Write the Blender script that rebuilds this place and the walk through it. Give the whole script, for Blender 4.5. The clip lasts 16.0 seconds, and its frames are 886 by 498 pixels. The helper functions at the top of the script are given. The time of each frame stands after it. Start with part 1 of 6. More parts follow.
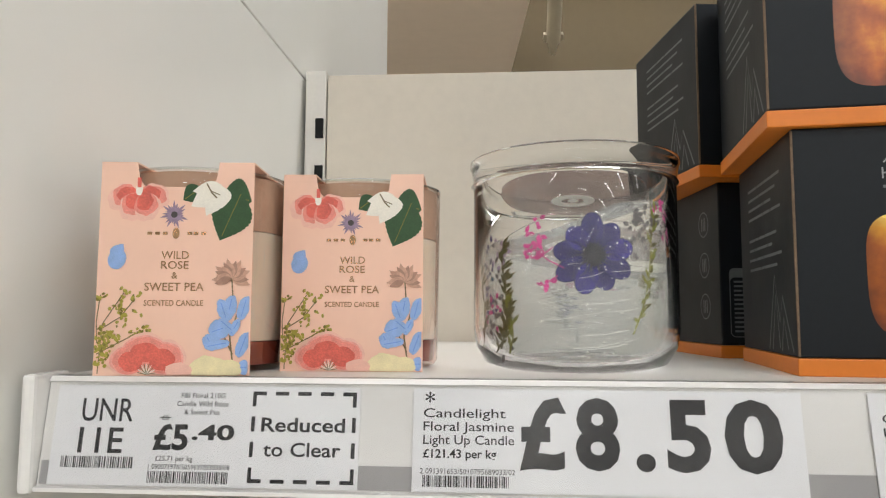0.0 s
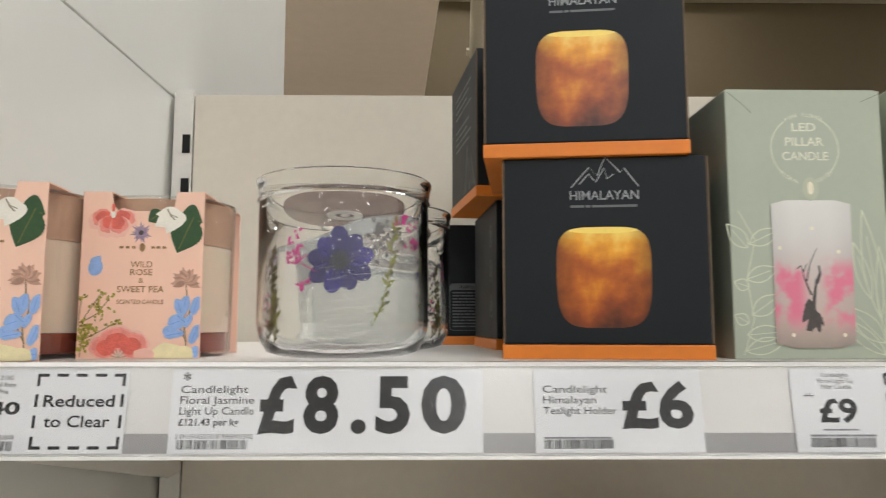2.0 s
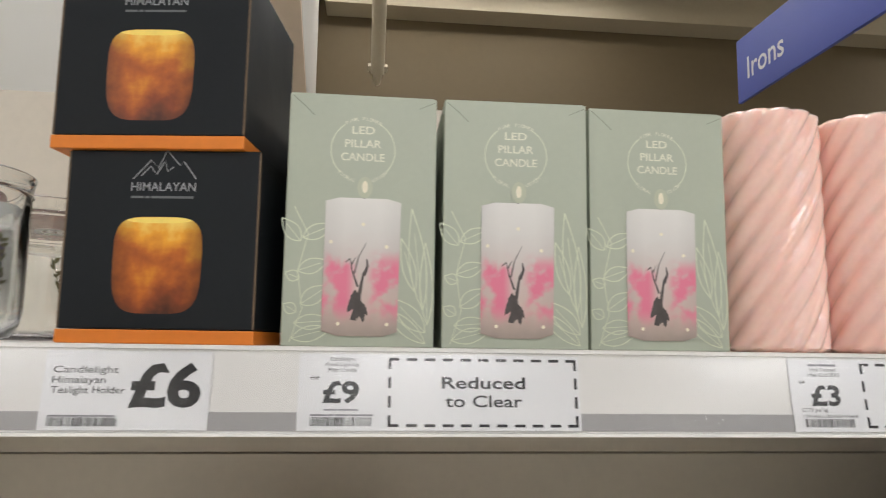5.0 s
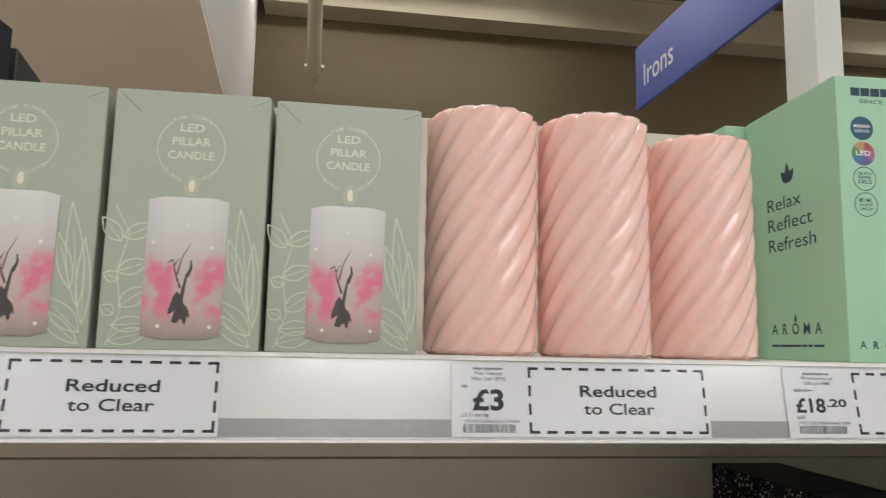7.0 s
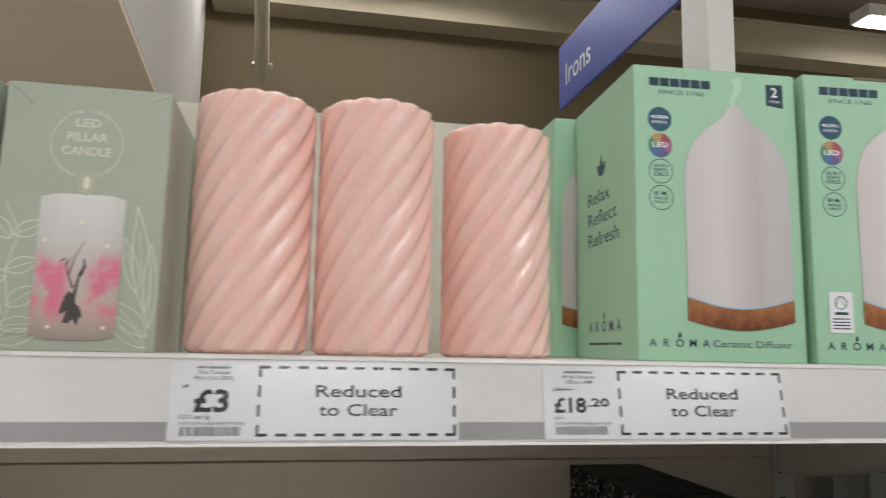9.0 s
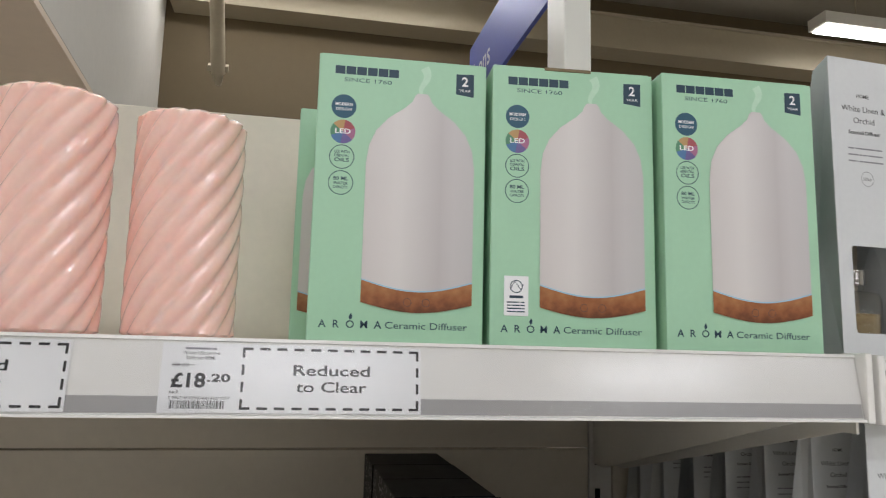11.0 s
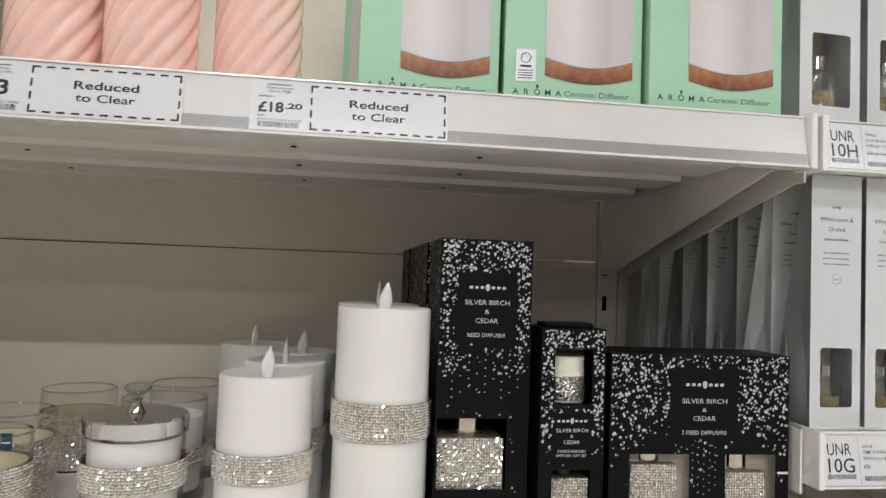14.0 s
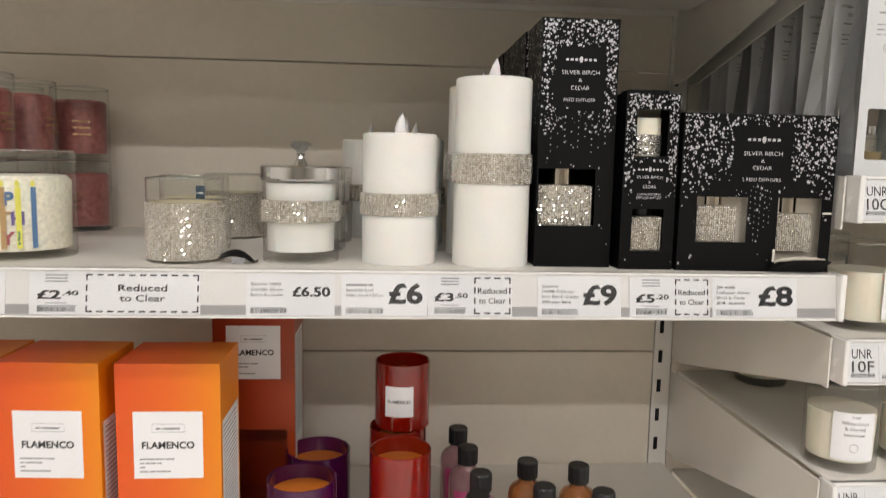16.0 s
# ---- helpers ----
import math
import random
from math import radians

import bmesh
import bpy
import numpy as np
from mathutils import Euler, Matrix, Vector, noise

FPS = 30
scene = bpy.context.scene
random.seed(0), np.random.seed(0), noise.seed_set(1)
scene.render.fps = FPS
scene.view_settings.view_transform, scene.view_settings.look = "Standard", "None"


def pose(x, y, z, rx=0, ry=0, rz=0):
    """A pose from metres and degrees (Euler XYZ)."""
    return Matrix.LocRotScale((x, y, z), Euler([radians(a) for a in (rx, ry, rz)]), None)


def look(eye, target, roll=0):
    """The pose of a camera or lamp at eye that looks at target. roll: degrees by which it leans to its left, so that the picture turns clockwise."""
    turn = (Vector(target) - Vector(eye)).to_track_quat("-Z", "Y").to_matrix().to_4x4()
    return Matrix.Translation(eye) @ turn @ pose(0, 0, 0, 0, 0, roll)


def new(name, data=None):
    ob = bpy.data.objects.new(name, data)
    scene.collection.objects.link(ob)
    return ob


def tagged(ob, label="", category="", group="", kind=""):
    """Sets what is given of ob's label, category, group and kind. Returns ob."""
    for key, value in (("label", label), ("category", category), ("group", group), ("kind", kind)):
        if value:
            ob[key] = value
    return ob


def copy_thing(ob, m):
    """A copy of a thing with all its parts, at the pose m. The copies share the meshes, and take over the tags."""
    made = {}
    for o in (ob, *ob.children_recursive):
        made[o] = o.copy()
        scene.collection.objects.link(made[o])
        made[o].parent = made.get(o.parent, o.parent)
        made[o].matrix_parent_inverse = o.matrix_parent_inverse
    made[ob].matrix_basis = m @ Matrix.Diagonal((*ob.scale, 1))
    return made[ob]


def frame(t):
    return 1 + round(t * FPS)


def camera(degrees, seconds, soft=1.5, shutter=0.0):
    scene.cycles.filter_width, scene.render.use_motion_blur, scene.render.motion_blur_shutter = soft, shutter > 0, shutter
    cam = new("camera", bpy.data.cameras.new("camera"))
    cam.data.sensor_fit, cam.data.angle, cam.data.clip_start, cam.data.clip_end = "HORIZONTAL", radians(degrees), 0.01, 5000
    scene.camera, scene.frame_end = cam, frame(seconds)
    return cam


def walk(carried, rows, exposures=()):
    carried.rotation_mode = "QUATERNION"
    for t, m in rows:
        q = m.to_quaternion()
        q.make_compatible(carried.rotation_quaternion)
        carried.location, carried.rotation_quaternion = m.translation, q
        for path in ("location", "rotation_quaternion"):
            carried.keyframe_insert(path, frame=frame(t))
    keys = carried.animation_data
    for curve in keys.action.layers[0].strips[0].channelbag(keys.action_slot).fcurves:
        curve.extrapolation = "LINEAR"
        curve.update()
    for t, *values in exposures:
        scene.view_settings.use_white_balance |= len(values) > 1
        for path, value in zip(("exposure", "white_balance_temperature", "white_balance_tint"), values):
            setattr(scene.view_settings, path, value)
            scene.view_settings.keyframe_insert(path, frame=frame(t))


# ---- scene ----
cam = camera(63.4, 16.0, soft=1.1, shutter=0.4)
PATH = [
    (0, (-0.004, -0.01, 1.509), (-0.147, 1.977, 1.691), 0.2),
    (0.5, (0.002, -0.013, 1.508), (-0.111, 1.976, 1.695), 0.2),
    (1, (0.019, -0.028, 1.504), (-0.057, 1.961, 1.691), 0.0),
    (1.5, (0.05, -0.054, 1.503), (0.019, 1.936, 1.703), 0.0),
    (2, (0.085, -0.071, 1.502), (0.106, 1.918, 1.71), -0.0),
    (2.5, (0.114, -0.088, 1.493), (0.175, 1.899, 1.706), 0.0),
    (3, (0.137, -0.098, 1.496), (0.238, 1.888, 1.709), 0.0),
    (3.2, (0.147, -0.098, 1.498), (0.263, 1.887, 1.714), -0.0),
    (5.3, (0.303, -0.099, 1.487), (0.518, 1.872, 1.747), 0.9),
    (5.5, (0.317, -0.1, 1.488), (0.543, 1.87, 1.749), 0.9),
    (6, (0.36, -0.103, 1.489), (0.615, 1.862, 1.756), 0.9),
    (6.5, (0.402, -0.103, 1.487), (0.677, 1.86, 1.753), 1.1),
    (7, (0.44, -0.103, 1.489), (0.735, 1.856, 1.759), 1.2),
    (7.5, (0.466, -0.098, 1.485), (0.771, 1.86, 1.757), 1.2),
    (8, (0.482, -0.093, 1.485), (0.795, 1.863, 1.76), 1.2),
    (8.5, (0.507, -0.095, 1.484), (0.84, 1.857, 1.761), 1.2),
    (9, (0.561, -0.101, 1.489), (0.931, 1.845, 1.766), 1.1),
    (9.5, (0.624, -0.11, 1.49), (1.014, 1.83, 1.778), 1.0),
    (10, (0.681, -0.118, 1.487), (1.081, 1.82, 1.777), 1.1),
    (10.2, (0.7, -0.124, 1.486), (1.1, 1.814, 1.778), 1.1),
    (12.3, (0.787, -0.188, 1.422), (1.14, 1.762, 1.692), 1.8),
    (12.5, (0.788, -0.196, 1.406), (1.14, 1.758, 1.649), 1.8),
    (13, (0.782, -0.217, 1.369), (1.123, 1.745, 1.553), 2.0),
    (13.5, (0.768, -0.235, 1.35), (1.09, 1.734, 1.49), 2.0),
    (14, (0.747, -0.252, 1.344), (1.044, 1.723, 1.432), 2.0),
    (14.5, (0.724, -0.278, 1.328), (0.997, 1.703, 1.356), 1.9),
    (15, (0.706, -0.31, 1.298), (0.942, 1.675, 1.247), 1.7),
    (15.5, (0.693, -0.342, 1.266), (0.884, 1.643, 1.113), 1.5),
    (16, (0.689, -0.378, 1.242), (0.839, 1.602, 1.001), 1.2),
]
walk(cam, [(t, look(eye, target, roll)) for t, eye, target, roll in PATH],
     exposures=[(0.0, -0.25, 6560, 8), (3.0, -0.33, 6560, 8), (5.5, -0.36, 6620, 10), (8.0, -0.56, 6500, 10), (10.0, -0.56, 6450, 10), (12.5, -0.52, 6450, 10), (13.5, -0.34, 6500, 10), (15.0, -0.27, 6600, 10), (16.0, -0.08, 6900, 11)])

# ---- light ----
world = bpy.data.worlds.new("world")
scene.world = world
world.use_nodes = True
world.node_tree.nodes["Background"].inputs[0].default_value = (0.9, 0.95, 1.0, 1)
world.node_tree.nodes["Background"].inputs[1].default_value = 0.15

CEIL = 3.49
LAMP_ROWS = [(-6.2, 27), (-3.9, 65), (-1.5, 23), (0.9, 16), (3.3, 6)]
LAMP_X = (-3.0, 0.75, 4.5)
SHARE = {-3.0: 0.5, 0.75: 1.12, 4.5: 1.1}
for ly, power in LAMP_ROWS:
    for lx in LAMP_X:
        if lx < 0 and ly > 1.3:
            continue
        d = bpy.data.lights.new("ceiling_tube", "AREA")
        d.shape, d.size, d.size_y, d.energy, d.color = "RECTANGLE", 1.7, 0.10, power * (SHARE[lx] if ly < 0 else 1.25), (0.905, 0.928, 1.0)
        ob = new("ceiling_tube", d)
        ob.matrix_world = pose(lx, ly, CEIL - 0.095)

# ---- materials ----
def lin(h):
    v = [int(h[i:i + 2], 16) / 255 for i in (0, 2, 4)]
    return tuple(x / 12.92 if x < 0.04045 else ((x + 0.055) / 1.055) ** 2.4 for x in v) + (1.0,)


def node(nt, kind, **values):
    n = nt.nodes.new(kind)
    for k, v in values.items():
        n.inputs[k.replace("_", " ")].default_value = v
    return n


def mat(name, h, rough=0.5, metal=0.0, vary=0.08, scale=30.0, bump=0.0, bump_scale=400.0, coat=0.0, sss=0.0, each=0.0, spec=0.5):
    """A painted, paper, plastic or metal surface: base colour with mottling at two scales and fine relief."""
    m = bpy.data.materials.new(name)
    m.use_nodes = True
    nt = m.node_tree
    b = nt.nodes["Principled BSDF"]
    b.inputs["Roughness"].default_value = rough
    b.inputs["Metallic"].default_value = metal
    b.inputs["Specular IOR Level"].default_value = spec
    b.inputs["Coat Weight"].default_value = coat
    b.inputs["Coat Roughness"].default_value = 0.12
    if sss:
        b.inputs["Subsurface Weight"].default_value = sss
        b.inputs["Subsurface Scale"].default_value = 0.008
        b.inputs["Subsurface Radius"].default_value = (1.0, 0.6, 0.45)
    co = nt.nodes.new("ShaderNodeTexCoord")
    base = lin(h)
    n1 = node(nt, "ShaderNodeTexNoise", Scale=scale, Detail=5.0)
    n2 = node(nt, "ShaderNodeTexNoise", Scale=scale * 9, Detail=3.0)
    nt.links.new(co.outputs["Object"], n1.inputs["Vector"])
    nt.links.new(co.outputs["Object"], n2.inputs["Vector"])
    add = nt.nodes.new("ShaderNodeMath")
    add.operation = "ADD"
    nt.links.new(n1.outputs[0], add.inputs[0])
    nt.links.new(n2.outputs[0], add.inputs[1])
    ramp = nt.nodes.new("ShaderNodeMapRange")
    ramp.inputs["From Min"].default_value, ramp.inputs["From Max"].default_value = 0.6, 1.4
    ramp.inputs["To Min"].default_value, ramp.inputs["To Max"].default_value = 1 - vary, 1 + vary
    nt.links.new(add.outputs[0], ramp.inputs["Value"])
    mul = nt.nodes.new("ShaderNodeVectorMath")
    mul.operation = "MULTIPLY"
    mul.inputs[0].default_value = base[:3]
    nt.links.new(ramp.outputs[0], mul.inputs[1])
    out = mul.outputs[0]
    if each:
        inf = nt.nodes.new("ShaderNodeObjectInfo")
        r2 = nt.nodes.new("ShaderNodeMapRange")
        r2.inputs["To Min"].default_value, r2.inputs["To Max"].default_value = 1 - each, 1 + each
        nt.links.new(inf.outputs["Random"], r2.inputs["Value"])
        m2 = nt.nodes.new("ShaderNodeVectorMath")
        m2.operation = "MULTIPLY"
        nt.links.new(out, m2.inputs[0])
        nt.links.new(r2.outputs[0], m2.inputs[1])
        out = m2.outputs[0]
    nt.links.new(out, b.inputs["Base Color"])
    rr = nt.nodes.new("ShaderNodeMapRange")
    rr.inputs["To Min"].default_value, rr.inputs["To Max"].default_value = max(0.02, rough - 0.08), min(1, rough + 0.08)
    nt.links.new(n1.outputs[0], rr.inputs["Value"])
    nt.links.new(rr.outputs[0], b.inputs["Roughness"])
    if bump:
        n3 = node(nt, "ShaderNodeTexNoise", Scale=bump_scale, Detail=2.0)
        nt.links.new(co.outputs["Object"], n3.inputs["Vector"])
        bp = node(nt, "ShaderNodeBump", Strength=bump, Distance=0.001)
        nt.links.new(n3.outputs[0], bp.inputs["Height"])
        nt.links.new(bp.outputs[0], b.inputs["Normal"])
    return m


def glass_mat(name, tint="ffffff", gloss=1.0, rough=0.015):
    """Thin clear wall: lets light through, mirrors at grazing angles."""
    m = bpy.data.materials.new(name)
    m.use_nodes = True
    nt = m.node_tree
    nt.nodes.clear()
    tr = nt.nodes.new("ShaderNodeBsdfTransparent")
    tr.inputs[0].default_value = lin(tint)
    gl = nt.nodes.new("ShaderNodeBsdfGlossy")
    gl.inputs["Roughness"].default_value = rough
    fr = nt.nodes.new("ShaderNodeLayerWeight")
    fr.inputs["Blend"].default_value = 0.5
    pw = nt.nodes.new("ShaderNodeMath")
    pw.operation = "POWER"
    pw.inputs[1].default_value = 3.5
    nt.links.new(fr.outputs["Facing"], pw.inputs[0])
    k = nt.nodes.new("ShaderNodeMath")
    k.operation = "MULTIPLY_ADD"
    k.use_clamp = True
    k.inputs[1].default_value = 0.8 * gloss
    k.inputs[2].default_value = 0.05 * gloss
    nt.links.new(pw.outputs[0], k.inputs[0])
    mix = nt.nodes.new("ShaderNodeMixShader")
    nt.links.new(k.outputs[0], mix.inputs[0])
    nt.links.new(tr.outputs[0], mix.inputs[1])
    nt.links.new(gl.outputs[0], mix.inputs[2])
    out = nt.nodes.new("ShaderNodeOutputMaterial")
    nt.links.new(mix.outputs[0], out.inputs[0])
    return m


def picture_mat(name, stops, axis=2, span=0.05, noise_amount=0.25, noise_scale=60, rough=0.35, soft_axis=None, edge=0.5):
    """A printed picture: colours run along one axis of the print, broken up by cloudy noise; edges of a round body are printed darker."""
    m = bpy.data.materials.new(name)
    m.use_nodes = True
    nt = m.node_tree
    b = nt.nodes["Principled BSDF"]
    b.inputs["Roughness"].default_value = rough
    co = nt.nodes.new("ShaderNodeTexCoord")
    sep = nt.nodes.new("ShaderNodeSeparateXYZ")
    nt.links.new(co.outputs["Object"], sep.inputs[0])
    mr = nt.nodes.new("ShaderNodeMapRange")
    mr.inputs["From Min"].default_value, mr.inputs["From Max"].default_value = -span / 2, span / 2
    nt.links.new(sep.outputs[axis], mr.inputs["Value"])
    nz = node(nt, "ShaderNodeTexNoise", Scale=noise_scale, Detail=6.0)
    nt.links.new(co.outputs["Object"], nz.inputs["Vector"])
    ma = nt.nodes.new("ShaderNodeMath")
    ma.operation = "MULTIPLY_ADD"
    ma.inputs[1].default_value = noise_amount
    nt.links.new(nz.outputs[0], ma.inputs[0])
    sub = nt.nodes.new("ShaderNodeMath")
    sub.operation = "SUBTRACT"
    sub.inputs[1].default_value = noise_amount / 2
    nt.links.new(mr.outputs[0], sub.inputs[0])
    nt.links.new(sub.outputs[0], ma.inputs[2])
    ramp = nt.nodes.new("ShaderNodeValToRGB")
    el = ramp.color_ramp.elements
    el[0].position, el[0].color = stops[0][0], lin(stops[0][1])
    el[1].position, el[1].color = stops[-1][0], lin(stops[-1][1])
    for p, h in stops[1:-1]:
        e = el.new(p)
        e.color = lin(h)
    nt.links.new(ma.outputs[0], ramp.inputs[0])
    out = ramp.outputs[0]
    if soft_axis is not None:
        ab = nt.nodes.new("ShaderNodeMath")
        ab.operation = "ABSOLUTE"
        nt.links.new(sep.outputs[0], ab.inputs[0])
        m2 = nt.nodes.new("ShaderNodeMapRange")
        m2.inputs["From Min"].default_value, m2.inputs["From Max"].default_value = soft_axis * 0.45, soft_axis
        m2.inputs["To Min"].default_value, m2.inputs["To Max"].default_value = 1.0, edge
        nt.links.new(ab.outputs[0], m2.inputs["Value"])
        vm = nt.nodes.new("ShaderNodeVectorMath")
        vm.operation = "MULTIPLY"
        nt.links.new(out, vm.inputs[0])
        nt.links.new(m2.outputs[0], vm.inputs[1])
        out = vm.outputs[0]
    nt.links.new(out, b.inputs["Base Color"])
    return m


def glitter_mat(name, cell=900.0, warm="efeae0", dark="8d877c"):
    """Tiny faceted rhinestones: bright and dark facets with scattered normals."""
    m = bpy.data.materials.new(name)
    m.use_nodes = True
    nt = m.node_tree
    b = nt.nodes["Principled BSDF"]
    b.inputs["Roughness"].default_value = 0.12
    b.inputs["Metallic"].default_value = 0.75
    co = nt.nodes.new("ShaderNodeTexCoord")
    vo = node(nt, "ShaderNodeTexVoronoi", Scale=cell)
    nt.links.new(co.outputs["Object"], vo.inputs["Vector"])
    bw = nt.nodes.new("ShaderNodeSeparateColor")
    nt.links.new(vo.outputs["Color"], bw.inputs[0])
    ramp = nt.nodes.new("ShaderNodeValToRGB")
    ramp.color_ramp.elements[0].color, ramp.color_ramp.elements[1].color = lin(dark), lin("ffffff")
    e = ramp.color_ramp.elements.new(0.45)
    e.color = lin(warm)
    nt.links.new(bw.outputs[0], ramp.inputs[0])
    nt.links.new(ramp.outputs[0], b.inputs["Base Color"])
    geo = nt.nodes.new("ShaderNodeNewGeometry")
    off = nt.nodes.new("ShaderNodeVectorMath")
    off.operation = "MULTIPLY_ADD"
    off.inputs[1].default_value = (1.5, 1.5, 1.5)
    off.inputs[2].default_value = (-0.75, -0.75, -0.75)
    nt.links.new(vo.outputs["Color"], off.inputs[0])
    ad = nt.nodes.new("ShaderNodeVectorMath")
    ad.operation = "ADD"
    nt.links.new(geo.outputs["Normal"], ad.inputs[0])
    nt.links.new(off.outputs[0], ad.inputs[1])
    nm = nt.nodes.new("ShaderNodeVectorMath")
    nm.operation = "NORMALIZE"
    nt.links.new(ad.outputs[0], nm.inputs[0])
    nt.links.new(nm.outputs[0], b.inputs["Normal"])
    return m


M_STEEL = mat("cream_powder_coat", "e6e2da", 0.42, vary=0.03, bump=0.05, bump_scale=900)
M_BACK = mat("cream_back_panel", "ded5c6", 0.5, vary=0.04, scale=12, bump=0.05)
M_WHITEPANEL = mat("white_laminate", "e9e8e2", 0.3, vary=0.012, scale=3)
M_STRIP = mat("white_plastic_strip", "f0eeea", 0.25, vary=0.03, coat=0.4)
M_CLEAR = glass_mat("clear_plastic", "fafafa", 0.9, 0.16)
M_GREY = mat("grey_plastic", "a9a7a6", 0.3, vary=0.05)
M_DARK = mat("dark_slot", "0d0d0d", 0.8)
M_PAPER = mat("label_paper", "f1f1f2", 0.6, vary=0.02, each=0.02)
M_INK = mat("black_ink", "1d1d20", 0.6, vary=0.1)
M_INKGREY = mat("grey_ink", "8d8d92", 0.6, vary=0.1)
M_FLOOR = mat("shop_floor_vinyl", "dad6cd", 0.35, vary=0.08, scale=6)
M_KHAKI = mat("khaki_wall_paint", "60523a", 0.75, vary=0.04, scale=3, bump=0.05, bump_scale=80)
M_BEIGE = mat("beige_bulkhead_paint", "f2e0cc", 0.75, vary=0.03, scale=3)
M_WHITEWALL = mat("white_wall_paint", "dcd8cf", 0.7, vary=0.03, scale=3)
M_CEIL = mat("grey_ceiling_paint", "a49c8c", 0.8, vary=0.05, scale=3)
M_CREAMBEAM = mat("cream_steelwork", "a39882", 0.6, vary=0.04, scale=5)
M_SIGN = picture_mat("blue_sign_print", [(0.0, "39479a"), (1.0, "5a68b8")], axis=2, span=0.14, noise_amount=0.1, noise_scale=6)
M_WHITEINK = mat("white_ink", "eeeeee", 0.5)
M_GLASS = glass_mat("clear_glass", "fdfefd")
M_GLASS2 = glass_mat("jar_glass", "fbfbfa")
M_WAX = mat("cream_wax", "f1ead8", 0.45, vary=0.03, sss=0.3)
M_WHITEWAX = mat("white_wax", "ecebe6", 0.4, vary=0.02, scale=40, bump=0.08, bump_scale=250, sss=0.25)
M_PINKWAX = mat("pink_wax", "ffd2c6", 0.14, vary=0.05, scale=25, bump=0.35, bump_scale=130, sss=0.5, coat=0.35)
M_FLAME = mat("translucent_flame_plastic", "e9e6e6", 0.2, sss=0.3)
M_CHROME = mat("chrome", "d8d8da", 0.05, metal=1.0, vary=0.02)
M_GOLDMETAL = mat("champagne_metal", "cfc6ba", 0.12, metal=1.0, vary=0.03)
M_CRYSTAL = glass_mat("crystal", "eef2f6", 2.2, 0.01)
M_GLIT = glitter_mat("rhinestones")
M_SETTING = mat("dull_metal_setting", "8a8272", 0.4, metal=0.4, vary=0.1)
M_STONE = bpy.data.materials.new("clear_rhinestone")
M_STONE.use_nodes = True
_t = M_STONE.node_tree
_b = _t.nodes["Principled BSDF"]
_b.inputs["Roughness"].default_value = 0.05
_b.inputs["Metallic"].default_value = 0.82
_g = _t.nodes.new("ShaderNodeNewGeometry")
_r = _t.nodes.new("ShaderNodeValToRGB")
_r.color_ramp.elements[0].color, _r.color_ramp.elements[1].color = lin("e2ddd2"), lin("ffffff")
_e = _r.color_ramp.elements.new(0.4)
_e.color = lin("f2eee6")
_t.links.new(_g.outputs["Random Per Island"], _r.inputs[0])
_t.links.new(_r.outputs[0], _b.inputs["Base Color"])
M_BLACKCARD = mat("black_card", "070708", 0.45, vary=0.1, bump=0.03, spec=0.16)
M_SILVERFOIL = mat("silver_foil", "dcdce0", 0.3, metal=0.55, vary=0.3, scale=300)
M_CHARCOAL = mat("charcoal_card", "181c20", 0.5, vary=0.08, bump=0.04, spec=0.26)
M_CHARSIDE = mat("charcoal_print_ink", "666a6c", 0.5, vary=0.08)
M_ORANGE = mat("orange_card", "e07f28", 0.45, vary=0.05)
M_SALT = picture_mat("salt_lamp_print", [(0.0, "4a2212"), (0.3, "8a421c"), (0.52, "bf6620"), (0.78, "eda42e"), (1.0, "fbdc72")], span=0.062, noise_amount=1.5, noise_scale=48, soft_axis=0.027, edge=0.25)
M_SAGE = mat("sage_card", "b0b7a6", 0.42, vary=0.03, bump=0.03)
M_CREASE = mat("crease_shadow_card", "8a9082", 0.6)
M_SAGELINE = mat("pale_line_ink", "d6dcc4", 0.4)
M_SAGEWHITE = mat("cream_lettering", "dfdfcc", 0.4)
M_PCANDLE = picture_mat("pillar_picture", [(0.0, "a89a90"), (0.18, "cdb7ae"), (0.5, "d0c5c0"), (0.75, "dbd8d4"), (1.0, "e4e2de")], span=0.075, noise_amount=0.12, noise_scale=90, soft_axis=0.021, edge=0.88)
# soft pink blotches at both flanks of the pictured candle
_t = M_PCANDLE.node_tree
_co = _t.nodes.new("ShaderNodeTexCoord")
_no = node(_t, "ShaderNodeTexNoise", Scale=75.0, Detail=3.0)
_t.links.new(_co.outputs["Object"], _no.inputs["Vector"])
_se = _t.nodes.new("ShaderNodeSeparateXYZ")
_t.links.new(_co.outputs["Object"], _se.inputs[0])


def _range(src, a, b, c=0.0, d=1.0):
    n = _t.nodes.new("ShaderNodeMapRange")
    n.interpolation_type = "SMOOTHSTEP"
    for key, v in (("From Min", a), ("From Max", b), ("To Min", c), ("To Max", d)):
        n.inputs[key].default_value = v
    _t.links.new(src, n.inputs["Value"])
    return n.outputs[0]


def _times(a, b):
    n = _t.nodes.new("ShaderNodeMath")
    n.operation = "MULTIPLY"
    _t.links.new(a, n.inputs[0])
    _t.links.new(b, n.inputs[1])
    return n.outputs[0]


